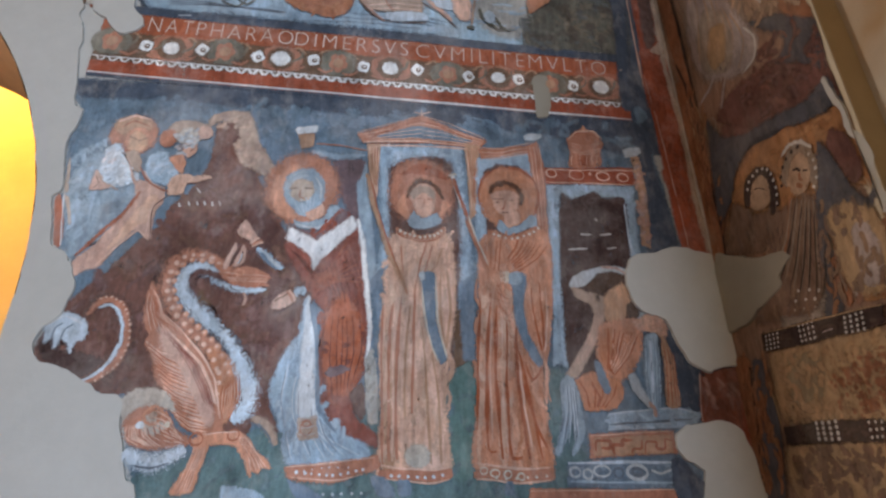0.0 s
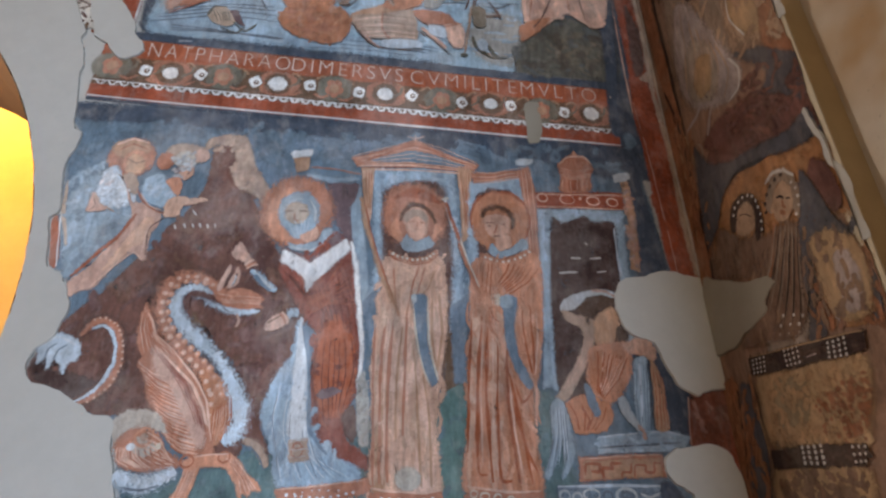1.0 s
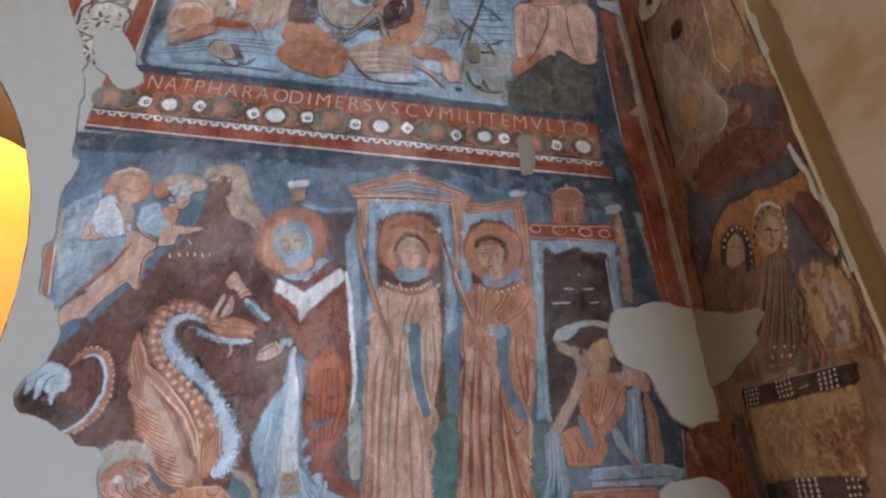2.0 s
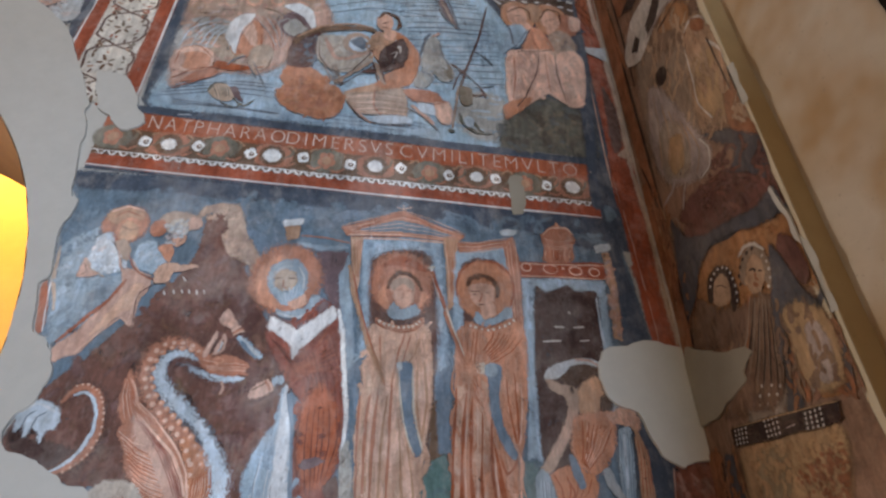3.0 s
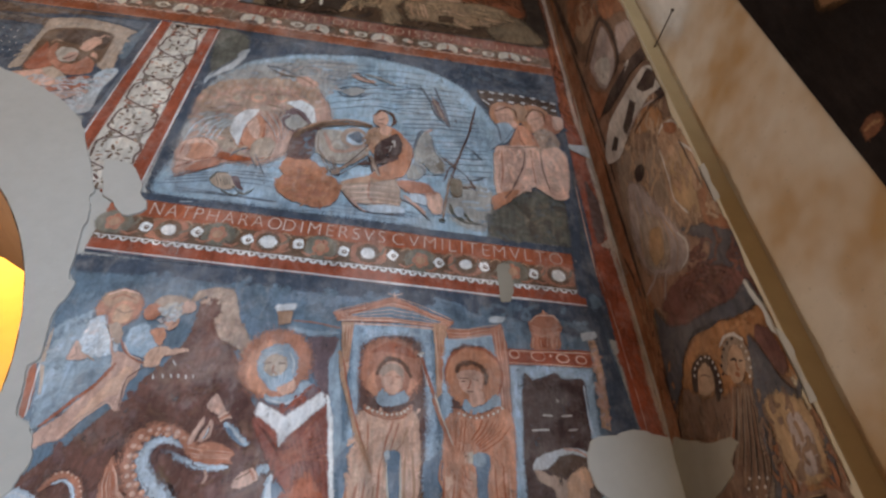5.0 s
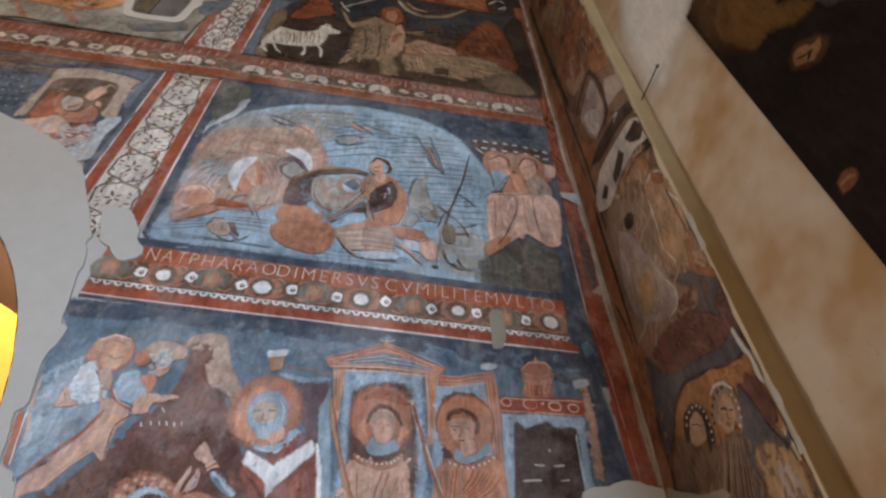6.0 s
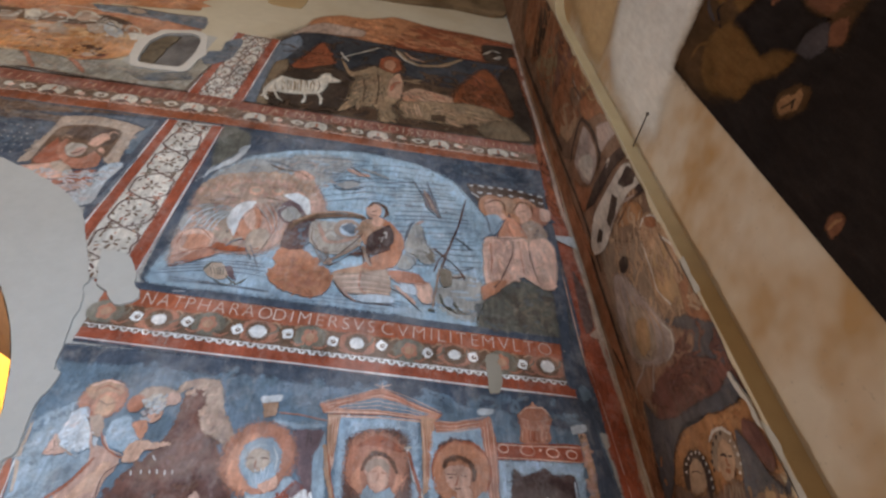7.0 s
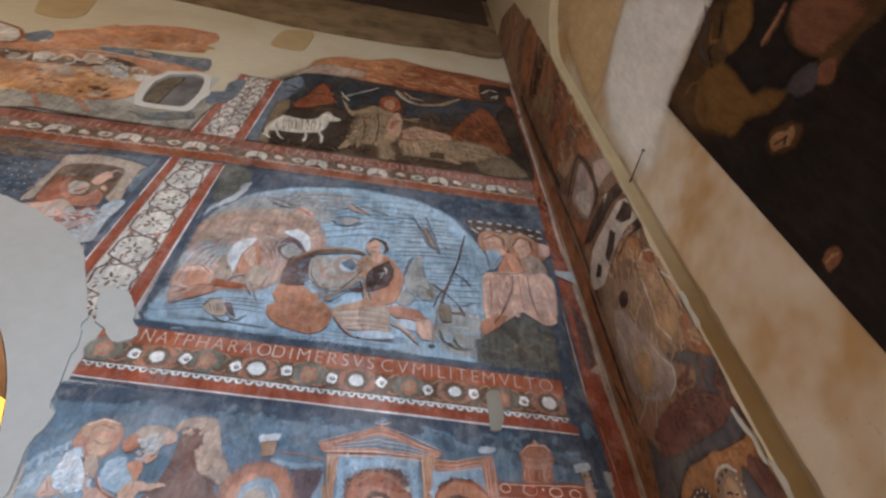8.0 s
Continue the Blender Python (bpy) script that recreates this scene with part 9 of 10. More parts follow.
m.line("PALEWARM", 0.036, (-4.097, 8.415), (-4.099, 8.586), (-3.964, 8.575), (-3.859, 8.462))
m.line("PALEWARM", 0.040, (-3.839, 8.473), (-3.889, 8.735), (-3.774, 8.771), (-3.608, 8.628))
m.line("PALEWARM", 0.036, (-3.501, 8.405), (-3.508, 8.597), (-3.407, 8.566), (-3.326, 8.415))
m.line("PALEWARM", 0.036, (-3.232, 8.355), (-3.237, 8.544), (-3.117, 8.496), (-3.049, 8.369))
m.line("CREAMWHITE", 0.030, (-3.411, 8.344), (-3.387, 8.437), (-3.303, 8.319), (-3.300, 8.216))
m.line("UMBER", 0.030, (-4.031, 8.285), (-3.944, 8.359), (-3.802, 8.326), (-3.644, 8.438), (-3.496, 8.490), (-3.244, 8.403), (-3.012, 8.362))
m.line("UMBER2", 0.030, (-4.438, 8.064), (-4.229, 8.045), (-4.020, 8.026))
m.line("UMBER2", 0.026, (-3.615, 8.237), (-3.411, 8.108), (-3.205, 8.110))
m.line("UMBER", 0.035, (-3.950, 7.671), (-3.969, 7.780), (-3.873, 7.780), (-3.719, 7.784), (-3.678, 7.664), (-3.776, 7.594), (-3.860, 7.645))
m.fill("TANDIM", (-3.904, 7.694), (-3.853, 7.742), (-3.747, 7.723), (-3.749, 7.653), (-3.835, 7.634))
m.fill("HAIR", (-3.465, 7.639), (-3.469, 7.752), (-3.369, 7.835), (-3.219, 7.812), (-3.146, 7.708), (-3.144, 7.597), (-3.208, 7.567), (-3.211, 7.678), (-3.300, 7.727), (-3.397, 7.682), (-3.401, 7.568))
m.fill("BEIGE", (-3.380, 7.622), (-3.349, 7.705), (-3.267, 7.697), (-3.214, 7.631), (-3.256, 7.546), (-3.328, 7.535))
m.line("BRICK", 0.04, (-3.441, 7.572), (-3.287, 7.488), (-3.160, 7.545), (-3.110, 7.679))
m.line("HAIR", 0.022, (-3.340, 7.618), (-3.304, 7.657), (-3.231, 7.601))
m.line("CLAY", 0.055, (-3.863, 7.453), (-3.755, 7.320), (-3.597, 7.104))
m.line("CLAY", 0.055, (-3.396, 7.439), (-3.292, 7.338), (-3.134, 7.143))
m.dabs(("APRICOT", "TANDIM", "BRICK", "BEIGE", "OCHRE2"), 150, 0.11, 0.022, 0, 50, (-4.468, 8.048), (-4.046, 8.077), (-3.516, 8.158), (-2.971, 8.149), (-3.008, 7.737), (-3.385, 7.455), (-3.824, 7.471), (-4.157, 7.502))
m.folds("SLATE", 0.020, 5, ((-2.797, 7.324), (-2.547, 7.368), (-2.225, 7.565)), ((-2.631, 7.194), (-2.422, 7.239), (-2.130, 7.397)))
m.line("UMBER", 0.035, (-3.890, 6.998), (-3.615, 7.077), (-3.128, 7.068), (-2.566, 7.076), (-2.121, 7.081))
m.line("UMBER", 0.030, (-2.121, 7.081), (-2.095, 7.535), (-2.057, 7.971))
m.brush(.015)
m.fill("SLATE", (-2.264, 8.066), (-2.197, 8.194), (-2.089, 8.270), (-2.109, 8.544), (-1.980, 8.743), (-1.921, 8.555), (-1.930, 8.098), (-2.040, 7.886), (-2.157, 7.835))
m.dabs(("SLATE", "UMBER", "OLIVE", "BLUE"), 24, 0.12, 0.03, 20, 40, (-2.233, 8.033), (-2.063, 8.257), (-1.994, 8.654), (-1.942, 8.141), (-2.138, 7.866))

m.dabs(("CREAMWHITE", "BEIGE", "UMBER2", "PALEWARM", "HAIR"), 70, 0.10, 0.024, 20, 50, (-4.695, 8.446), (-4.274, 8.515), (-3.689, 8.730), (-3.038, 8.428), (-3.257, 8.135), (-3.698, 8.194), (-4.222, 8.181), (-4.537, 8.170))
m.dabs(("APRICOT", "TANDIM", "BEIGE", "BRICK"), 60, 0.14, 0.03, 60, 40, (-4.356, 7.852), (-3.968, 7.927), (-3.469, 8.054), (-3.008, 8.032), (-3.062, 7.678), (-3.398, 7.482), (-3.838, 7.497), (-4.167, 7.520))
finish_motifs()


# ---------------------------------------------------------------- painting: the pier

m = Motif("painted_ground", pier, 1.6, on_east, DIM, "dark fresco ground of the pier")
m.brush(.05)
m.fill("PMAROON", (2.393, 3.340), (2.156, 3.522), (1.835, 3.413), (1.522, 3.277), (1.348, 3.148), (1.454, 3.063), (1.610, 3.098), (1.898, 3.183), (2.218, 3.263))
m.fill("PORANGE", (2.412, 2.904), (2.269, 3.152), (2.030, 3.208), (1.792, 3.172), (1.578, 3.088), (1.468, 2.972), (1.425, 2.819), (1.515, 2.699), (1.773, 2.769), (1.949, 2.640), (2.214, 2.718))
m.brush(.03)
m.fill("PNAVY", (2.358, 3.279), (2.255, 3.306), (1.892, 3.196), (1.765, 3.185), (1.542, 3.090), (1.379, 3.087), (1.378, 3.028), (1.504, 3.029), (1.711, 3.127), (1.944, 3.183), (2.175, 3.235), (2.278, 3.193))
m.fill("PNAVY", (1.893, 3.820), (1.740, 3.714), (1.502, 3.497), (1.542, 3.314), (1.597, 3.257), (1.802, 3.317), (2.149, 3.469), (2.118, 3.526), (1.869, 3.484), (1.721, 3.551))
m.fill("PMAROON", (2.286, 3.528), (2.149, 3.591), (1.854, 3.511), (1.621, 3.295), (1.609, 3.199), (1.781, 3.265), (2.069, 3.333))
m.dabs(("PMAROON", "PNAVY", "PRUST", "PBROWN"), 60, 0.10, 0.022, 35, 25, (2.103, 3.554), (1.778, 3.646), (1.531, 3.449), (1.596, 3.222), (1.957, 3.326))
m.dabs(("PORANGE", "PRUST", "PTAN"), 90, 0.10, 0.026, 40, 40, (2.367, 2.882), (2.226, 3.126), (1.825, 3.148), (1.509, 3.019), (1.496, 2.737), (1.949, 2.640))
m.brush(.02)
m.fill("PBROWN", (1.433, 2.918), (1.396, 2.877), (1.466, 2.795), (1.483, 2.820))
m.fill("PRUST", (1.464, 2.742), (1.369, 2.767), (1.335, 2.707), (1.362, 2.629), (1.430, 2.647))
m.fill("PNAVY", (1.569, 2.680), (1.498, 2.676), (1.353, 2.647), (1.370, 2.577), (1.577, 2.635), (1.628, 2.563), (1.667, 2.608))
m.brush(.03)
m.fill("PTAN", (1.543, 2.616), (1.394, 2.568), (1.481, 2.361), (1.561, 2.268), (1.576, 2.468))
m.fill("PRUST", (1.527, 2.536), (1.480, 2.524), (1.555, 2.328), (1.580, 2.381))
m.fill("PNAVY", (1.872, 2.605), (1.809, 2.589), (1.867, 2.403), (1.865, 2.308), (1.962, 2.316), (1.930, 2.451))
m.fill("PMAUVE", (1.746, 2.547), (1.621, 2.489), (1.674, 2.331), (1.792, 2.329), (1.816, 2.407))
m.fill("PPALE", (1.746, 2.450), (1.674, 2.502), (1.672, 2.419), (1.732, 2.330), (1.777, 2.346))
m.fill("PNAVY", (1.619, 2.465), (1.563, 2.440), (1.595, 2.301), (1.646, 2.278), (1.662, 2.326))
m.fill("PRUST", (1.769, 2.634), (1.670, 2.634), (1.746, 2.450), (1.826, 2.387), (1.827, 2.484))
m.fill("PORANGE", (1.769, 2.343), (1.655, 2.313), (1.657, 2.282), (1.761, 2.300))
m.dabs(("PRUST", "PNAVY", "PMAUVE", "PTAN", "PBROWN"), 70, 0.09, 0.016, 85, 15, (1.857, 2.598), (1.407, 2.541), (1.525, 2.276), (1.927, 2.317))
m.brush(.04)
m.fill("PGREY", (2.031, 2.679), (1.881, 2.662), (1.899, 2.514), (1.977, 2.321), (2.198, 2.335), (2.156, 2.509))
m.brush(.02)
m.dabs(("PGREY", "PPALE", "PMAUVE", "PBROWN"), 90, 0.024, 0.012, 30, 60, (2.043, 2.656), (1.876, 2.633), (1.992, 2.326), (2.194, 2.344))
m.brush(.03)
m.fill("PTAN", (2.319, 2.253), (2.066, 2.235), (1.728, 2.180), (1.844, 1.895), (2.067, 1.921), (2.331, 1.959), (2.353, 2.096))
m.brush(.06)
m.fill("POLIVE", (2.256, 2.199), (2.054, 2.184), (2.088, 2.022), (2.255, 2.018))
m.fill("PRUST", (1.956, 2.126), (1.754, 2.116), (1.828, 1.935), (2.005, 1.933))
m.brush(.02)
m.dabs(("PTAN", "PRUST", "PORANGE", "POLIVE"), 130, 0.06, 0.022, 60, 50, (2.299, 2.235), (1.731, 2.171), (1.843, 1.899), (2.312, 1.963))
m.dabs(("PRUST", "PDARK", "PMAROON"), 60, 0.022, 0.010, 30, 60, (2.026, 2.098), (1.746, 2.134), (1.839, 1.908), (2.065, 1.927))
m.brush(.05)
m.fill("PTAN", (2.353, 1.857), (1.876, 1.818), (1.947, 1.645), (2.364, 1.654))
m.dabs(("PBROWN", "PTAN", "PRUST"), 60, 0.07, 0.022, 60, 50, (2.341, 1.845), (1.879, 1.809), (1.945, 1.648), (2.345, 1.658))

m = Motif("painted_figure", pier, 7, on_east, DIM, "two dim painted heads with beaded veils")
m.brush(None, False)
m.brush(.03)
m.fill("PNAVY", (2.359, 3.582), (2.276, 3.404), (2.094, 3.296), (1.913, 3.257), (1.726, 3.192), (1.607, 3.206), (1.566, 3.151), (1.629, 3.082), (1.759, 3.112), (1.930, 3.191), (2.094, 3.230), (2.237, 3.177), (2.347, 3.039), (2.450, 2.983), (2.434, 3.183), (2.395, 3.419))
m.fill("PNAVY", (1.728, 2.981), (1.682, 2.868), (1.645, 2.703), (1.605, 2.639), (1.658, 2.584), (1.746, 2.679), (1.836, 2.592), (1.900, 2.489), (1.898, 2.656), (1.795, 2.835))
m.fill("PBROWN", (2.319, 3.023), (2.197, 2.904), (2.019, 2.825), (1.845, 2.804), (1.873, 2.644), (1.909, 2.466), (1.990, 2.356), (2.175, 2.382), (2.365, 2.413), (2.205, 2.524), (2.056, 2.627), (2.265, 2.731), (2.443, 2.818))
m.fill("PMAROON", (1.650, 2.996), (1.592, 2.908), (1.584, 2.761), (1.636, 2.725), (1.670, 2.816), (1.698, 2.938))
m.fill("PTAN", (1.796, 2.675), (1.702, 2.680), (1.599, 2.597), (1.589, 2.454), (1.628, 2.329), (1.718, 2.311), (1.798, 2.370), (1.812, 2.518))
m.fill("PMAUVE", (1.717, 2.567), (1.641, 2.567), (1.629, 2.424), (1.679, 2.337), (1.737, 2.371))
m.dabs(("PBROWN", "PTAN", "PNAVY", "PGREYB"), 90, 0.08, 0.016, -75, 20, (2.321, 2.988), (1.850, 2.792), (1.627, 2.599), (1.631, 2.353), (1.956, 2.350), (2.339, 2.420), (2.061, 2.615), (2.414, 2.822))
m.brush(.014)
m.fill("PDARK", (2.243, 2.981), (2.191, 3.075), (2.109, 3.102), (2.032, 3.053), (2.006, 2.956), (2.026, 2.861), (2.081, 2.836), (2.077, 2.938), (2.088, 3.030), (2.143, 3.039), (2.197, 2.955))
m.fill("PFLESH", (2.197, 2.955), (2.143, 3.039), (2.080, 3.049), (2.050, 2.983), (2.073, 2.903), (2.134, 2.890), (2.182, 2.916))
m.fill("PGREYB", (1.967, 2.955), (1.901, 3.045), (1.825, 3.048), (1.765, 2.981), (1.770, 2.879), (1.816, 2.802), (1.827, 2.885), (1.816, 2.971), (1.858, 3.006), (1.907, 2.967), (1.942, 2.899))
m.fill("PFLESH", (1.940, 2.916), (1.890, 2.988), (1.835, 3.003), (1.799, 2.954), (1.815, 2.878), (1.864, 2.833), (1.917, 2.840))
m.line("PPALE", 0.020, (1.933, 3.050), (1.874, 3.069), (1.810, 3.044), (1.765, 2.981))
m.beads("PPALE", 0.009, 0.034, (2.211, 2.998), (2.164, 3.065), (2.087, 3.081), (2.028, 3.037), (2.012, 2.940), (2.037, 2.857))
m.beads("PDARK", 0.011, 0.036, (1.982, 2.884), (1.965, 2.971), (1.897, 3.032), (1.831, 3.033))
m.beads("PPALE", 0.008, 0.036, (1.802, 3.006), (1.775, 2.920), (1.790, 2.847), (1.834, 2.813))
m.line("PDARK", 0.008, (1.896, 2.953), (1.868, 2.942), (1.859, 2.923))
m.line("PDARK", 0.008, (1.844, 2.920), (1.819, 2.905))
m.line("PRUST", 0.008, (1.867, 2.922), (1.871, 2.893), (1.860, 2.881))
m.line("PRUST", 0.012, (1.900, 2.880), (1.870, 2.856))
m.line("PDARK", 0.008, (2.146, 3.006), (2.112, 2.993), (2.078, 2.959))
m.line("PRUST", 0.012, (1.946, 2.847), (2.006, 2.740), (2.078, 2.623))
m.folds("PGREYB", 0.014, 6, ((1.945, 2.831), (2.041, 2.696), (2.197, 2.521)), ((1.836, 2.770), (1.877, 2.589), (1.931, 2.394)))
m.folds("PDARK", 0.010, 5, ((1.930, 2.807), (2.030, 2.660), (2.177, 2.484)), ((1.845, 2.730), (1.899, 2.543), (1.959, 2.378)))
m.beads("PPALE", 0.008, 0.050, (2.110, 2.460), (2.028, 2.446), (1.948, 2.414))
m.beads("PPALE", 0.008, 0.050, (2.135, 2.429), (2.044, 2.408), (1.945, 2.378))
m.beads("PGREY", 0.008, 0.050, (2.160, 2.397), (2.057, 2.374), (1.956, 2.350))

m = Motif("painted_hem", pier, 8, on_east, DIM, "dark painted band set with rows of white beads")
m.brush(.014)
m.cut("PDARK", (2.353, 2.270), (2.347, 2.349), (2.098, 2.324), (1.861, 2.292), (1.694, 2.263), (1.720, 2.199), (1.892, 2.214), (2.101, 2.232))
m.dabs(("PDARK", "PMAROON", "PBROWN"), 40, 0.05, 0.014, 12, 20, (2.332, 2.283), (2.101, 2.318), (1.704, 2.256), (1.727, 2.201), (2.097, 2.241))
m.bead_grid("PPALE", 4, (2.321, 2.330), (2.245, 2.324), (2.331, 2.275), (2.260, 2.266))
m.bead_grid("PPALE", 4, (2.110, 2.313), (2.031, 2.308), (2.114, 2.250), (2.036, 2.245))
m.bead_grid("PPALE", 4, (1.868, 2.274), (1.788, 2.267), (1.881, 2.220), (1.797, 2.208))
m.line("PMAUVE", 0.006, (1.996, 2.250), (1.935, 2.250))
m.line("PTAN", 0.005, (2.347, 2.349), (1.861, 2.292), (1.694, 2.263))

m = Motif("painted_hem", pier, 8, on_east, DIM, "dark painted band set with rows of white beads")
m.brush(.014)
m.cut("PDARK", (2.351, 1.938), (2.157, 1.928), (1.844, 1.895), (1.872, 1.827), (2.157, 1.848), (2.359, 1.862))
m.dabs(("PDARK", "PMAROON", "PBROWN"), 40, 0.045, 0.014, 3, 20, (2.345, 1.926), (1.846, 1.890), (1.871, 1.830), (2.349, 1.868))
m.bead_grid("PPALE", 4, (2.158, 1.923), (2.058, 1.916), (2.166, 1.864), (2.065, 1.856))
m.bead_grid("PPALE", 3, (1.907, 1.892), (1.852, 1.888), (1.910, 1.842), (1.866, 1.841))

m = Motif("painted_margin", pier, 6, on_east, DIM, "brown painted corner margin with a dark line")
m.brush(.02)
m.fill("PRUST", (2.577, 3.990), (2.433, 3.871), (2.435, 3.178), (2.486, 2.806), (2.581, 2.830), (2.592, 3.268))
m.fill("PRUST", (2.548, 4.884), (2.429, 4.751), (2.427, 4.001), (2.419, 3.624), (2.505, 3.687), (2.520, 4.080))
m.fill("PRUST", (2.619, 6.949), (2.411, 6.683), (2.422, 5.465), (2.429, 4.751), (2.548, 4.884), (2.578, 5.678))
m.brush(.012)
m.line("PDARK", 0.030, (2.408, 5.761), (2.413, 4.892), (2.411, 4.296), (2.414, 3.709))
m.line("PDARK", 0.032, (2.516, 4.132), (2.449, 3.749), (2.457, 3.342), (2.450, 3.078), (2.466, 2.813))
m.line("PTAN", 0.010, (2.422, 3.728), (2.358, 3.279), (2.333, 3.015), (2.331, 2.786))
m.line("PTAN", 0.010, (2.490, 3.826), (2.496, 3.406), (2.526, 3.047))
m.ring("PGREY", 0.008, (2.329, 3.524), 0.032, 0.045)
m.dabs(("PRUST", "PDARK", "PNAVY", "PTAN"), 60, 0.13, 0.016, -78, 8, (2.502, 3.975), (2.379, 3.826), (2.337, 2.773), (2.504, 2.830), (2.551, 3.361))
m.brush(.02)
m.fill("PRUST", (2.602, 2.270), (2.479, 2.254), (2.531, 1.950), (2.603, 1.660), (2.665, 1.661), (2.654, 1.914))
m.fill("PNAVY", (2.458, 2.249), (2.371, 2.202), (2.380, 1.930), (2.451, 1.656), (2.563, 1.659), (2.511, 1.947))
m.brush(.012)
m.line("PDARK", 0.028, (2.488, 2.229), (2.522, 1.974), (2.589, 1.664))
m.line("PTAN", 0.007, (2.383, 2.153), (2.369, 2.025), (2.367, 1.917))
m.dabs(("PRUST", "PDARK", "PBROWN", "PTAN"), 50, 0.13, 0.016, -80, 8, (2.598, 2.255), (2.353, 2.197), (2.431, 1.660), (2.642, 1.665))

m = Motif("painted_ground", pier, 2, on_east, DIM, "brown drapery and pale shapes on the pier")
m.brush(.05)
m.fill("PGREYB", (2.216, 5.184), (1.938, 5.136), (1.622, 4.913), (1.594, 4.617), (1.573, 3.909), (1.565, 3.641), (1.848, 3.843), (2.046, 3.719), (2.302, 3.847), (2.362, 4.303))
m.fill("PBROWN", (1.881, 5.648), (1.468, 5.056), (1.537, 4.591), (1.662, 4.426), (1.989, 4.685), (2.216, 5.184))
m.brush(.03)
m.fill("PORANGE", (1.865, 4.925), (1.764, 4.874), (1.663, 4.691), (1.688, 4.577), (1.825, 4.679), (1.958, 4.830))
m.fill("PFLESH", (1.727, 4.573), (1.629, 4.551), (1.572, 4.440), (1.538, 4.179), (1.573, 3.909), (1.598, 3.674), (1.743, 3.760), (1.878, 3.966), (1.846, 4.281))
m.fill("PTAN", (1.769, 4.293), (1.617, 4.205), (1.641, 3.942), (1.666, 3.745), (1.816, 3.902), (1.841, 4.121))
m.fill("PRUST", (1.625, 3.970), (1.572, 3.862), (1.534, 3.608), (1.546, 3.503), (1.696, 3.691))
m.dabs(("PFLESH", "PGREY", "PBROWN", "PRUST", "PTAN"), 120, 0.14, 0.022, -70, 25, (2.154, 5.099), (1.641, 4.878), (1.563, 4.135), (1.549, 3.583), (1.848, 3.843), (2.263, 4.155))
m.brush(.012)
m.line("PPALE", 0.014, (1.785, 4.535), (1.697, 4.560), (1.618, 4.506), (1.581, 4.425))
m.line("PPALE", 0.012, (1.798, 4.439), (1.820, 4.198), (1.845, 4.027), (1.784, 3.846))
m.line("PPALE", 0.012, (1.629, 4.300), (1.563, 4.135), (1.569, 4.070))
m.line("PDARK", 0.010, (1.621, 4.315), (1.613, 4.100), (1.604, 3.854))
m.fill("PRUST", (1.662, 4.426), (1.694, 4.498), (1.675, 4.559), (1.604, 4.469), (1.601, 4.387))
m.fill("PDARK", (2.118, 4.518), (2.101, 4.585), (2.041, 4.584), (1.997, 4.507), (2.027, 4.451), (2.090, 4.457))
m.brush(.03)
m.fill("PMAUVE", (2.231, 4.560), (2.110, 4.451), (1.989, 4.082), (1.901, 3.806), (1.871, 3.690), (1.946, 3.610), (2.059, 3.635), (2.257, 3.787), (2.351, 3.985), (2.332, 4.273))
m.fill("PGREY", (2.156, 4.203), (2.023, 4.019), (2.037, 3.799), (2.140, 3.734), (2.285, 3.880), (2.281, 4.120))
m.fill("PTAN", (2.156, 4.051), (2.058, 3.981), (2.100, 3.810), (2.207, 3.813), (2.235, 3.931))
m.brush(.012)
m.line("PPALE", 0.012, (1.930, 3.834), (1.883, 3.723), (1.918, 3.628), (2.008, 3.610))
m.line("PMAUVE", 0.028, (2.223, 3.781), (2.282, 3.740), (2.394, 3.716))
m.line("PMAUVE", 0.024, (2.137, 3.701), (2.184, 3.640), (2.232, 3.563))
m.folds("PFLESH", 0.011, 6, ((2.192, 4.459), (2.228, 4.224), (2.306, 3.946)), ((1.977, 3.973), (1.933, 3.747), (2.025, 3.637)))

m = Motif("painted_plank", pier, 7, on_east, DIM, "dark and pale painted planks on the pier")
m.brush(None, False)
m.brush(.015)
m.fill("PMAUVE", (2.189, 6.104), (2.036, 6.195), (1.869, 6.234), (1.831, 6.023), (1.846, 5.771), (1.900, 5.624), (2.067, 5.587), (2.164, 5.776))
m.fill("PPALE", (2.151, 5.999), (2.072, 6.015), (1.944, 5.858), (1.937, 5.685), (2.055, 5.605), (2.128, 5.779))
m.fill("PPALE", (2.350, 5.113), (2.175, 5.270), (1.868, 5.231), (1.614, 5.158), (1.454, 4.857), (1.494, 4.738), (1.693, 4.893), (1.966, 4.914), (2.193, 4.852), (2.349, 4.968))
m.cut("PDARK", (2.262, 5.471), (2.120, 5.355), (1.754, 5.303), (1.485, 5.147), (1.537, 5.298), (1.728, 5.433), (2.049, 5.504))
m.cut("PDARK", (1.764, 5.114), (1.601, 5.096), (1.538, 4.955), (1.613, 4.883), (1.726, 5.002))
m.cut("PDARK", (2.049, 5.024), (1.878, 5.127), (1.831, 5.020), (1.966, 4.914), (2.049, 4.916))
m.cut("PDARK", (2.274, 5.020), (2.185, 5.092), (2.144, 5.017), (2.204, 4.948))
m.cut("PDARK", (1.628, 4.833), (1.532, 4.795), (1.541, 4.703), (1.613, 4.741))
m.line("PDARK", 0.014, (1.961, 4.837), (1.744, 4.823), (1.555, 4.724))
m.line("PMAUVE", 0.020, (2.082, 4.923), (1.841, 4.923), (1.653, 4.799))
m.line("BARS", 0.012, (1.799, 5.463), (1.734, 5.425), (1.810, 5.410))

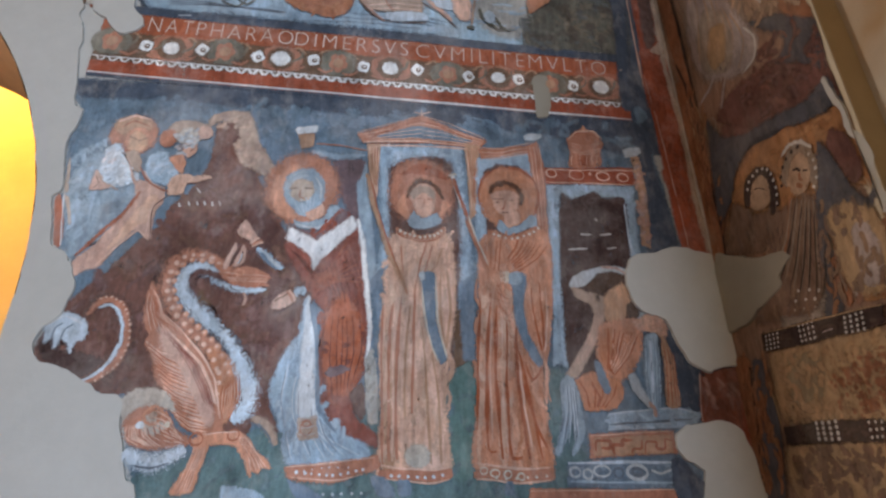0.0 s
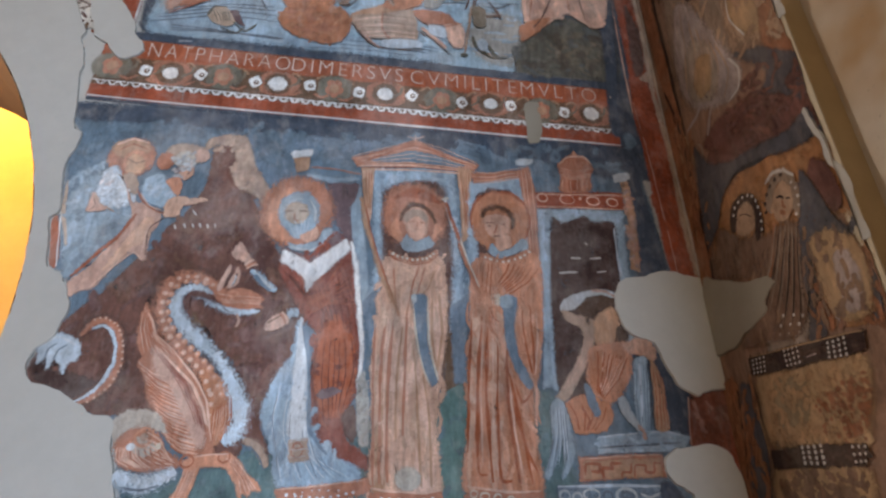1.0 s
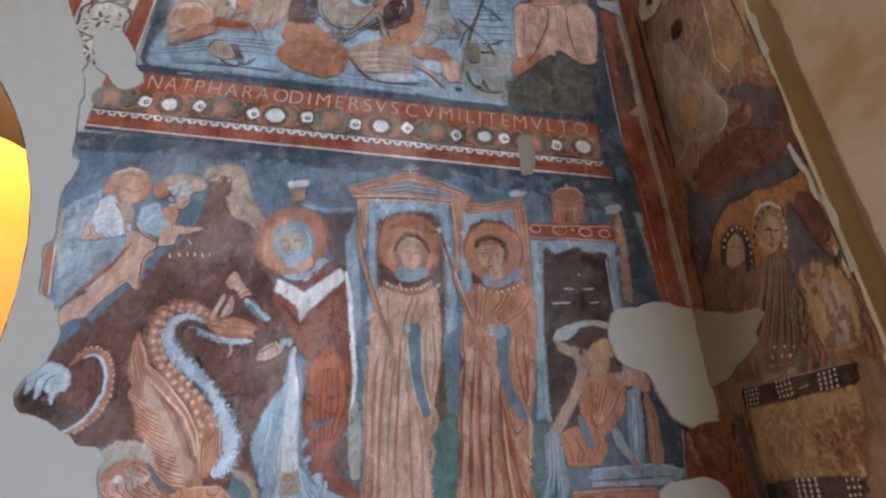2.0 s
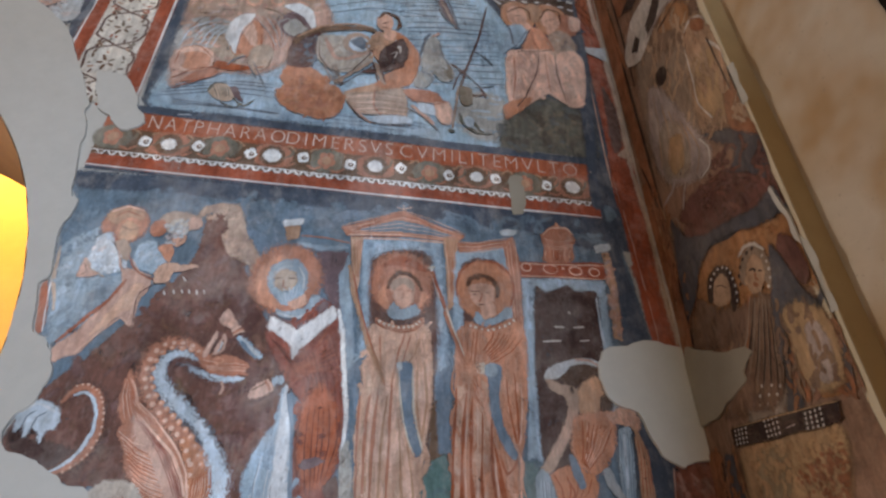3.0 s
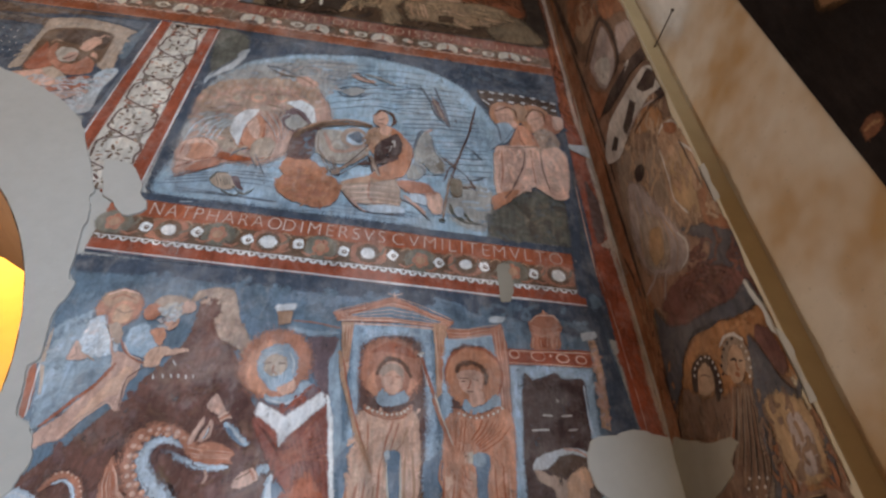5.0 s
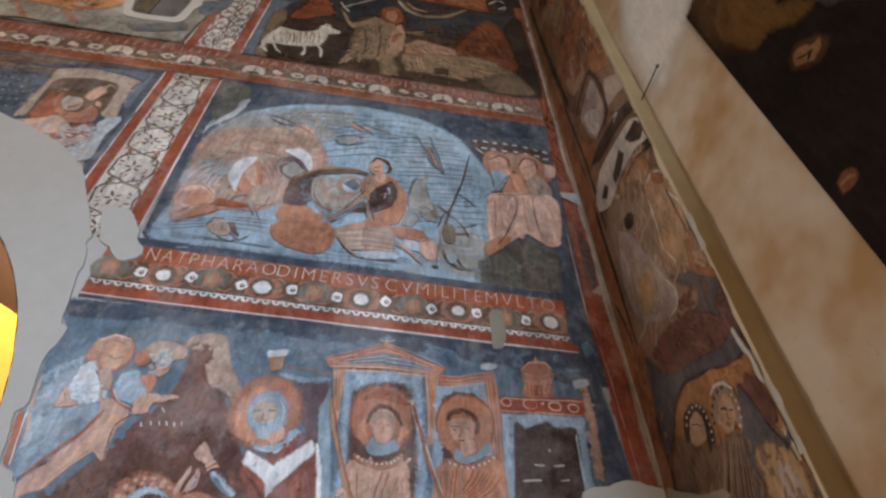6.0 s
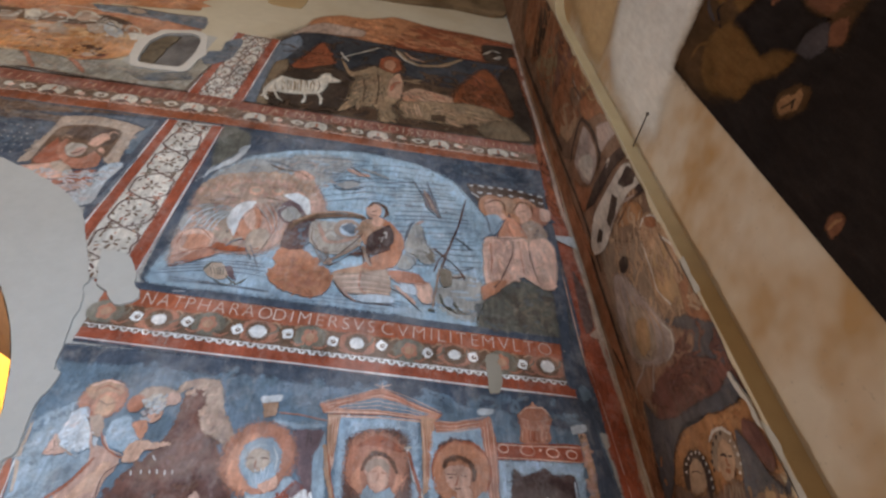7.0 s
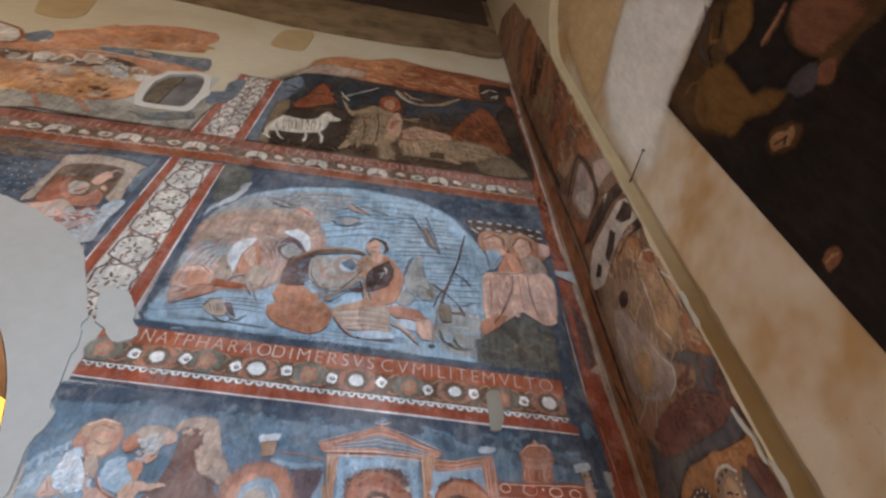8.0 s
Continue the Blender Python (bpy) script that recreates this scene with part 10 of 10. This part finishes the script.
m = Motif("painted_figure", pier, 5, on_east, DIM, "rust and umber painted figures on the upper pier")
m.brush(None, False)
m.brush(.03)
m.fill("PBROWN", (1.895, 10.670), (1.574, 10.441), (1.335, 10.126), (1.387, 9.540), (1.323, 8.888), (1.160, 8.697), (1.226, 8.317), (1.475, 7.914), (1.591, 7.836), (1.521, 7.510), (1.573, 7.252), (1.467, 7.052), (1.494, 6.803), (1.489, 6.428), (1.464, 6.047), (1.541, 5.805), (1.521, 5.503), (1.513, 5.298), (1.600, 5.224), (2.329, 6.470), (2.402, 7.253), (2.427, 8.373), (2.428, 9.417), (2.329, 10.148))
m.fill("PRUST", (1.521, 10.225), (1.382, 9.982), (1.499, 9.496), (1.757, 9.294), (2.080, 9.166), (2.283, 9.380), (2.230, 9.988), (1.905, 10.226))
m.fill("PRUST", (1.348, 8.845), (1.193, 8.583), (1.340, 8.245), (1.515, 8.036), (1.738, 8.182), (1.975, 8.325), (1.935, 8.635), (1.597, 8.640))
m.fill("PDARK", (1.419, 9.483), (1.364, 8.907), (1.616, 8.699), (1.985, 8.669), (2.189, 8.684), (2.210, 9.065), (1.844, 9.188), (1.559, 9.284))
m.fill("POLIVE", (2.243, 8.718), (1.978, 8.436), (1.806, 8.067), (1.845, 7.701), (2.065, 7.628), (2.153, 8.010))
m.fill("PMAROON", (1.694, 7.953), (1.561, 7.531), (1.616, 7.280), (1.838, 7.259), (2.073, 7.323), (2.065, 7.628), (1.824, 7.736))
m.fill("PRUST", (1.882, 7.363), (1.695, 7.318), (1.585, 7.201), (1.747, 7.043), (1.892, 6.926), (2.110, 6.822), (2.300, 6.855), (2.268, 7.282), (2.122, 7.431))
m.fill("PTAN", (1.645, 7.108), (1.504, 7.069), (1.513, 6.775), (1.539, 6.477), (1.661, 6.554), (1.716, 6.819))
m.fill("PRUST", (1.708, 6.949), (1.543, 7.009), (1.566, 6.832), (1.697, 6.704), (1.772, 6.732))
m.fill("PRUST", (1.789, 6.565), (1.542, 6.351), (1.475, 6.073), (1.523, 5.880), (1.665, 6.057), (1.821, 6.251))
m.fill("PFLESH", (2.110, 7.113), (1.968, 6.931), (1.884, 6.630), (1.891, 6.448), (2.042, 6.444), (2.188, 6.517), (2.236, 6.808))
m.fill("PRUST", (2.283, 5.961), (2.239, 5.814), (2.092, 5.551), (2.114, 5.475), (2.294, 5.485), (2.342, 5.660))
m.fill("PMAUVE", (1.723, 5.929), (1.625, 5.826), (1.538, 5.706), (1.553, 5.521), (1.678, 5.592), (1.799, 5.649))
m.dabs(("PRUST", "PBROWN", "PDARK", "PTAN", "PRUST"), 150, 0.30, 0.030, 100, 10, (1.547, 10.332), (1.410, 9.448), (1.199, 8.474), (1.587, 7.843), (1.578, 7.181), (1.516, 6.102), (1.858, 6.325), (2.308, 7.214), (2.405, 8.416), (2.283, 9.880))
m.brush(.012)
m.folds("PTAN", 0.020, 6, ((1.499, 9.966), (1.908, 9.796), (2.258, 9.430)), ((1.312, 8.387), (1.716, 8.220), (1.971, 8.216)))
m.folds("PDARK", 0.020, 5, ((1.606, 10.065), (1.965, 9.844), (2.280, 9.614)), ((1.401, 8.108), (1.724, 7.843), (2.044, 7.663)))
m.line("PPALE", 0.020, (1.524, 7.039), (1.532, 6.747), (1.537, 6.543), (1.491, 6.365))
m.line("PPALE", 0.016, (1.723, 6.986), (1.753, 6.761), (1.771, 6.592))
m.line("PDARK", 0.026, (1.754, 6.908), (1.753, 6.690), (1.818, 6.661))
m.line("PTAN", 0.020, (1.643, 6.581), (1.629, 6.285), (1.516, 6.102))
m.line("PDARK", 0.080, (2.464, 9.512), (2.437, 8.490), (2.378, 7.504), (2.317, 6.570))
m.line("PRUST", 0.060, (2.524, 9.297), (2.480, 8.304), (2.477, 7.439), (2.474, 6.725), (2.459, 6.149))
m.line("PRUST", 0.050, (2.453, 6.098), (2.433, 5.677), (2.415, 5.307), (2.388, 4.996))
m.line("PDARK", 0.030, (2.388, 6.726), (2.354, 6.135), (2.331, 5.626), (2.329, 5.166), (2.343, 4.747))
m.line("PDARK", 0.045, (2.260, 6.223), (2.103, 6.316), (1.924, 6.365), (1.845, 6.332), (1.790, 6.082), (1.794, 5.802), (1.842, 5.605), (1.932, 5.562))
finish_motifs()


# ---------------------------------------------------------------- painting: the oil painting

m = Motif("lime_wash", wall_infill, 0.4, on_infill, STAIN, "grey-white lime wash on the stained wall")
m.brush(.16)
m.fill("WASHWHITE", (0.529, 6.812), (0.215, 5.339), (0.543, 5.355), (0.836, 5.342), (0.951, 5.263), (1.116, 5.246), (1.345, 5.159), (1.451, 5.453), (1.439, 6.068), (1.215, 6.572))

m = Motif("damp_stain", wall_infill, 0.8, on_infill, STAIN, "yellow-brown damp stain spreading on the plaster")
m.brush(.3)
m.fill("OCHRESTAIN", (1.055, 9.277), (0.576, 7.032), (0.840, 6.877), (1.167, 6.744), (1.462, 6.785), (1.414, 7.663))

m = Motif("painted_scene", oil, 1, on_canvas, OIL, "sombre clouds and figures in dark oils")
m.brush(.08)
m.fill("OILBROWN", (0.854, 5.210), (0.581, 5.208), (0.232, 5.226), (0.141, 4.958), (0.175, 4.709), (0.433, 4.641), (0.641, 4.414), (0.790, 4.557), (0.857, 4.790))
m.brush(.03)
m.fill("OILOCHRE", (0.164, 4.994), (0.106, 4.795), (0.182, 4.675), (0.286, 4.672), (0.380, 4.758), (0.321, 4.916))
m.fill("OILOCHRE", (0.755, 4.861), (0.602, 4.942), (0.454, 4.809), (0.444, 4.628), (0.476, 4.387), (0.417, 4.324), (0.366, 4.120), (0.488, 4.160), (0.601, 4.319), (0.704, 4.346), (0.753, 4.477), (0.803, 4.669))
m.fill("OILBROWN", (0.046, 4.450), (-0.166, 3.914), (-0.061, 3.813), (0.053, 3.875), (0.152, 3.895), (0.242, 3.869), (0.274, 3.923), (0.218, 4.024), (0.204, 4.235), (0.150, 4.381))
m.fill("OILFLESH", (0.052, 4.417), (-0.076, 4.162), (-0.036, 3.924), (0.069, 3.977), (0.174, 4.046), (0.188, 4.225))
m.fill("OILBLACK", (0.419, 4.761), (0.301, 4.641), (0.202, 4.640), (0.090, 4.720), (0.028, 4.431), (0.163, 4.379), (0.214, 4.224), (0.214, 4.052), (0.280, 4.157), (0.367, 4.136), (0.412, 4.293), (0.480, 4.370), (0.439, 4.563))
m.line("OILFLESH", 0.06, (0.270, 4.491), (0.160, 4.474), (0.049, 4.464))
m.line("OILSKIN", 0.02, (0.242, 4.495), (0.147, 4.476), (0.077, 4.469))
m.brush(.05)
m.fill("OILGREY", (0.375, 4.128), (0.286, 4.125), (0.214, 4.052), (0.236, 3.961), (0.307, 3.958), (0.363, 4.021))
m.fill("OILFLESH", (0.282, 3.947), (0.210, 4.000), (0.162, 3.927), (0.242, 3.869))
m.brush(.02)
m.line("OILGREY", 0.03, (0.243, 5.277), (0.347, 5.141), (0.449, 5.135), (0.503, 4.964))
m.line("OILBLACK", 0.03, (0.222, 5.041), (0.329, 4.947), (0.442, 4.990), (0.504, 4.860))
m.line("OILOCHRE", 0.03, (0.300, 5.089), (0.398, 5.014), (0.360, 4.938))
m.line("OILOCHRE", 0.025, (0.750, 5.042), (0.664, 5.013), (0.569, 4.847))
m.line("OILBROWN", 0.025, (0.635, 5.145), (0.537, 5.016), (0.479, 4.888))
m.brush(.03)
m.fill("OILBROWN", (0.635, 4.047), (0.571, 4.073), (0.473, 3.984), (0.462, 3.895), (0.532, 3.863), (0.597, 3.908), (0.646, 3.977))
m.brush(.015)
m.fill("OILSKIN", (0.599, 4.049), (0.550, 4.022), (0.519, 3.978), (0.479, 3.953), (0.509, 3.917), (0.557, 3.909), (0.595, 3.953), (0.632, 3.992))
m.line("OILBROWN", 0.016, (0.605, 4.009), (0.572, 3.978), (0.529, 3.948))
m.line("OILBLACK", 0.014, (0.577, 3.940), (0.535, 3.962))
m.brush(.02)
m.fill("OILFLESH", (0.829, 3.360), (0.781, 3.376), (0.740, 3.348), (0.739, 3.308), (0.786, 3.287), (0.839, 3.298))
m.line("OILSKIN", 0.02, (0.827, 3.340), (0.780, 3.335), (0.751, 3.316))
finish_motifs()

m = Motif("painted_base", pier, 0.5, on_east, DIM, "umber undercoat of the pier")
m.cut("PIERBASE", (1.58, 0.6), (2.12, 0.6), (2.597, 0.6), (2.597, 5.0), (2.597, 13.0), (2.2, 13.0), (1.70, 12.0), (1.58, 9.0), (1.60, 7.0), (1.58, 5.0), (1.62, 4.0), (1.58, 3.4), (1.64, 3.0), (1.55, 2.0))
m = Motif("painted_base", lower, 0.3, on_north, FRESCO, "red undercoat in the corner")
m.cut("RED", (1.60, 1.3), (1.77, 1.3), (1.77, 6.0), (1.77, 10.4), (1.68, 10.3), (1.60, 6.0), (1.60, 3.6))
m = Motif("painted_base", middle, 0.2, on_north, FRESCO, "dark blue undercoat beside the margin")
m.cut("NAVY", (1.33, 3.5), (1.66, 3.5), (1.66, 6.5), (1.33, 6.5))
finish_motifs()
border(lower, -1.65, 1.45, 3.792, 3.736, 0.495, -1.247, 0.629, "painted band with white ovals, rosettes and a red strip",
       (("NAT", -1.40, -1.158), ("PHARAO", -1.132, -0.585), ("DIMERSVS", -0.57, 0.098), ("CVMILITE", 0.148, 0.815), ("MVLTO ·", 0.845, 1.44)))
border(upper, -5.2, -1.53, 6.345, 6.548, 0.59, -1.333, 0.625, "painted band with pale ovals under faint capitals",
       (), bars=((-4.2, -3.2), (-3.1, -1.6)), worn=True)
border(upper, -1.53, 1.62, 6.548, 6.59, 0.54, -1.333, 0.625, "painted band with pale ovals under faint capitals",
       (("PAT", -1.30, -1.03), ("NATO", -0.97, -0.50), ("PECVDIS", -0.46, 0.27), ("CAPVT", 0.31, 0.70)), bars=((0.78, 1.5),), worn=True)
floral_band(middle, (-2.07, -1.53, 4.30), (-2.07, -1.56, 6.49))
floral_band(upper, (-2.09, -1.53, 7.09), (-2.08, -1.53, 8.92))


# ---------------------------------------------------------------- modern plaster over the losses
def patch(name, parent, mat, depth, label, *points, put=on_north, rough=0.012):
    """A flat filling of plaster with a ragged, slightly raised rim."""
    line = ragged(spline(points, True, 7), rough)
    bm = bmesh.new()
    mid = sum(line, Vector((0, 0))) / len(line)
    rim = [bm.verts.new(put(q.x, q.y, 0.0)) for q in line]
    lip = [bm.verts.new(put(q.x, q.y, depth * 0.7)) for q in line]
    face = [bm.verts.new(put(*(q.lerp(mid, min(0.02, 0.006 / max((q - mid).length, 0.01)))), depth)) for q in line]
    n = len(line)
    for i in range(n):
        j = (i + 1) % n
        bm.faces.new((rim[i], rim[j], lip[j], lip[i]))
        bm.faces.new((lip[i], lip[j], face[j], face[i]))
    bm.faces.new(face)
    return part(name, bm, mat, parent, label)

patch("plaster_patch", wall_north, FILLING, 0.022, "smooth grey plaster filling a loss", (1.259, 2.747), (1.315, 2.828), (1.448, 2.859), (1.589, 2.901), (1.711, 2.872), (1.796, 2.843), (1.79, 2.518), (1.803, 2.273), (1.665, 2.24), (1.609, 2.219), (1.515, 2.276), (1.465, 2.393), (1.436, 2.481), (1.283, 2.548), (1.262, 2.647))
patch("plaster_patch", wall_north, FILLING, 0.022, "smooth grey plaster filling a loss", (1.391, 1.939), (1.474, 1.981), (1.669, 1.987), (1.735, 1.931), (1.765, 1.74), (1.758, 1.547), (1.462, 1.554), (1.497, 1.758), (1.412, 1.823), (1.383, 1.871))
patch("plaster_patch", wall_north, DULLSHADE, 0.008, "narrow plaster repair across the border", (0.861, 4.008), (0.95, 4.028), (0.963, 3.881), (0.937, 3.726), (0.869, 3.716), (0.855, 3.851))
# the shade in the corner is put into this filling's darker colour
patch("plaster_patch", wall_east, DULLSHADE, 0.016, "grey plaster filling in the corner, coloured darker for its shade", (2.549, 2.852), (2.405, 2.773), (2.255, 2.694), (2.086, 2.656), (2.050, 2.610), (2.129, 2.560), (2.144, 2.501), (2.311, 2.466), (2.412, 2.419), (2.569, 2.422), (2.642, 2.483), (2.604, 2.675), put=on_east)
patch("plaster_patch", wall_north, TESTPATCH, 0.012, "small ochre test patch on the plaster", (-5.202, 10.01), (-5.602, 11.181), (-5.052, 11.67), (-4.623, 10.178), (-4.844, 9.871))
patch("plaster_patch", wall_north, TESTPATCH, 0.012, "small ochre test patch on the plaster", (-1.995, 10.285), (-1.969, 11.099), (-1.526, 11.291), (-1.522, 10.284))
# the jamb of the arch, newly plastered up to the broken edge of the fresco
jamb = [(ARCH_X + (ARCH_R + 0.008) * math.cos(radians(a)), ARCH_Z + (ARCH_R + 0.008) * math.sin(radians(a))) for a in range(0, 73, 5)]
patch("jamb_plaster", wall_north, LIME, 0.016, "smooth grey plaster between the arch and the fresco", (-3.298, 5.518), (-3.149, 5.516), (-3.036, 5.503), (-2.870, 5.435), (-2.702, 5.360), (-2.530, 5.273), (-2.399, 5.194), (-2.258, 5.074), (-2.142, 4.968), (-2.061, 4.831), (-1.951, 4.606), (-1.862, 4.442), (-1.786, 4.287), (-1.794, 4.216), (-1.758, 4.134), (-1.728, 4.064), (-1.716, 3.993), (-1.725, 3.945), (-1.674, 3.725), (-1.660, 3.649), (-1.641, 3.563), (-1.606, 3.537), (-1.603, 3.449), (-1.618, 3.375), (-1.619, 3.298), (-1.608, 3.203), (-1.589, 3.111), (-1.580, 3.049), (-1.613, 3.005), (-1.585, 2.913), (-1.560, 2.793), (-1.534, 2.735), (-1.466, 2.694), (-1.421, 2.625), (-1.395, 2.542), (-1.397, 2.487), (-1.414, 2.406), (-1.471, 2.338), (-1.490, 2.274), (-1.468, 2.212), (-1.406, 2.177), (-1.302, 2.155), (-1.208, 2.101), (-1.169, 2.062), (-1.094, 2.056), (-1.058, 2.016), (-1.051, 1.924), (-1.019, 1.835), (-0.980, 1.727), (-0.935, 1.660),
      (-0.90, 1.2), (-0.88, 0.6), (-0.90, 0.02), (-1.3, 0.01), (ARCH_X + ARCH_R + 0.008, 0.02), (ARCH_X + ARCH_R + 0.008, 0.6), (ARCH_X + ARCH_R + 0.008, 1.2), (ARCH_X + ARCH_R + 0.008, 1.9), *jamb, rough=0.012)
patch("plaster_patch", wall_north, LIME, 0.020, "grey plaster filling between floral band and border", (-1.829, 4.544), (-1.741, 4.574), (-1.642, 4.544), (-1.580, 4.466), (-1.519, 4.363), (-1.493, 4.274), (-1.441, 4.214), (-1.423, 4.154), (-1.452, 4.124), (-1.523, 4.073), (-1.591, 4.112), (-1.639, 4.180), (-1.722, 4.234), (-1.772, 4.373), rough=0.016)
patch("plaster_rim", wall_east, LIME, 0.014, "white broken edge of the old plaster", (1.603, 3.218), (1.619, 3.209), (1.610, 3.113), (1.587, 3.035), (1.594, 2.951), (1.558, 2.857), (1.548, 2.783), (1.571, 2.706), (1.554, 2.622), (1.546, 2.570), (1.537, 2.577), (1.543, 2.633), (1.557, 2.711), (1.533, 2.781), (1.541, 2.859), (1.569, 2.954), (1.564, 3.038), (1.586, 3.116), put=on_east)
patch("plaster_rim", wall_east, LIME, 0.014, "white broken edge of the old plaster", (1.541, 3.986), (1.556, 3.889), (1.550, 3.758), (1.533, 3.714), (1.531, 3.737), (1.536, 3.857), (1.527, 3.970), put=on_east)

# lime wash between the fresco and the roof, and the rough strip under it
patch("render_strip", wall_north, RUBBLE, 0.05, "rough brown render under the roof", (-8.5, 12.3), (-4.9, 11.85), (-2.97, 11.6), (-1.97, 11.4), (-0.22, 11.4), (0.78, 11.6), (1.76, 11.8), (1.76, TOP - 0.1), (-1.0, TOP - 0.1), (-8.5, TOP - 0.1))

# the dark timber that carries the roof
bm = bmesh.new()
block(bm, -9.0, 1.63, NORTH - 0.09, NORTH - 0.002, 13.62, TOP - 0.002)
bmesh.ops.bevel(bm, geom=bm.edges[:], offset=0.012, segments=2, affect="EDGES")
part("wall_plate", bm, WOOD, wall_north, "dark reddish timber under the roof")

# the stones at the back of the beam hole, with a dark joint between them
for x0, x1, mat, label in ((SEAM - 0.42, SEAM - 0.075, TUFF, "rough brown rubble inside the beam hole"), (SEAM - 0.062, SEAM + 0.4, STONE, "rough grey tuff inside the beam hole")):
    bm = bmesh.new()
    block(bm, x0, x1, NORTH + 0.016, NORTH + 0.5, 7.4, 8.85)
    bmesh.ops.subdivide_edges(bm, edges=bm.edges[:], cuts=9, use_grid_fill=True)
    for v in bm.verts:
        v.co.y += 0.018 * noise.noise(v.co * 5) + 0.012 * noise.noise(v.co * 14)
        v.co.y = max(v.co.y, NORTH + 0.006)
        v.co.x += 0.012 * noise.noise(v.co * 9)
    part("hole_stone", bm, mat, wall_north, label)

# the stretched canvas of the oil painting, and its dark edge
bm = bmesh.new()
block(bm, INFILL - CANVAS, INFILL - 0.002, CANVAS_SOUTH, CANVAS_NORTH, 1.6, CANVAS_TOP)
bmesh.ops.bevel(bm, geom=bm.edges[:], offset=0.006, segments=2, affect="EDGES")
tint = bm.loops.layers.float_color.new("tint")
for f in bm.faces:
    for loop in f.loops:
        loop[tint] = (*PIGMENT["OILBLACK"], 1)
part("canvas", bm, OIL, oil, "almost black varnished canvas")

# iron pin standing out of the reveal beside the painting
bm = bmesh.new()
bmesh.ops.create_cone(bm, cap_ends=True, segments=10, radius1=0.006, radius2=0.005, depth=0.26, matrix=Matrix.Translation((INFILL - 0.045, 1.40, 5.285)) @ Matrix.Rotation(radians(90), 4, "X"))
bmesh.ops.create_uvsphere(bm, u_segments=10, v_segments=6, radius=0.013, matrix=Matrix.Translation((INFILL - 0.045, 1.262, 5.285)))
tagged(part("iron_pin", bm, iron), "rusty iron pin driven into the plaster", "nail")

# pale plaster smoothed round the mouth of the beam hole
bm = bmesh.new()
mouth = [Vector(q) for q in hole_right[:-1] + hole_left[:-1]]
mid = sum(mouth, Vector((0, 0))) / len(mouth)
mouth = spline(mouth, True, 5)
rims = []
for q in mouth:
    way = q - mid
    edge = q + way.normalized() * (0.115 + 0.05 * noise.noise((q.x * 5, q.y * 5, 3)))
    rims.append([bm.verts.new(on_north(*w, d)) for w, d in ((q, 0.0), (q, 0.018), (edge, 0.018), (edge, 0.0))])
for i, a in enumerate(rims):
    b = rims[(i + 1) % len(rims)]
    for k in range(3):
        bm.faces.new((a[k], a[k + 1], b[k + 1], b[k]))
part("plaster_collar", bm, PALEFILL, wall_north, "pale plaster round the old beam hole")

# cream wash over the upper wall, round the torn frescoes and the beam hole
bm = bmesh.new()
for x0, x1, z0 in ((-9.0, -2.95, 7.2), (-2.95, -2.25, 8.68), (-2.25, 1.76, 7.05)):
    bm.faces.new([bm.verts.new(on_north(u, z, 0.0006)) for u, z in ((x0, z0), (x1, z0), (x1, TOP - 0.1), (x0, TOP - 0.1))])
part("cream_wash", bm, CREAM, wall_north, "cream lime wash under the roof")
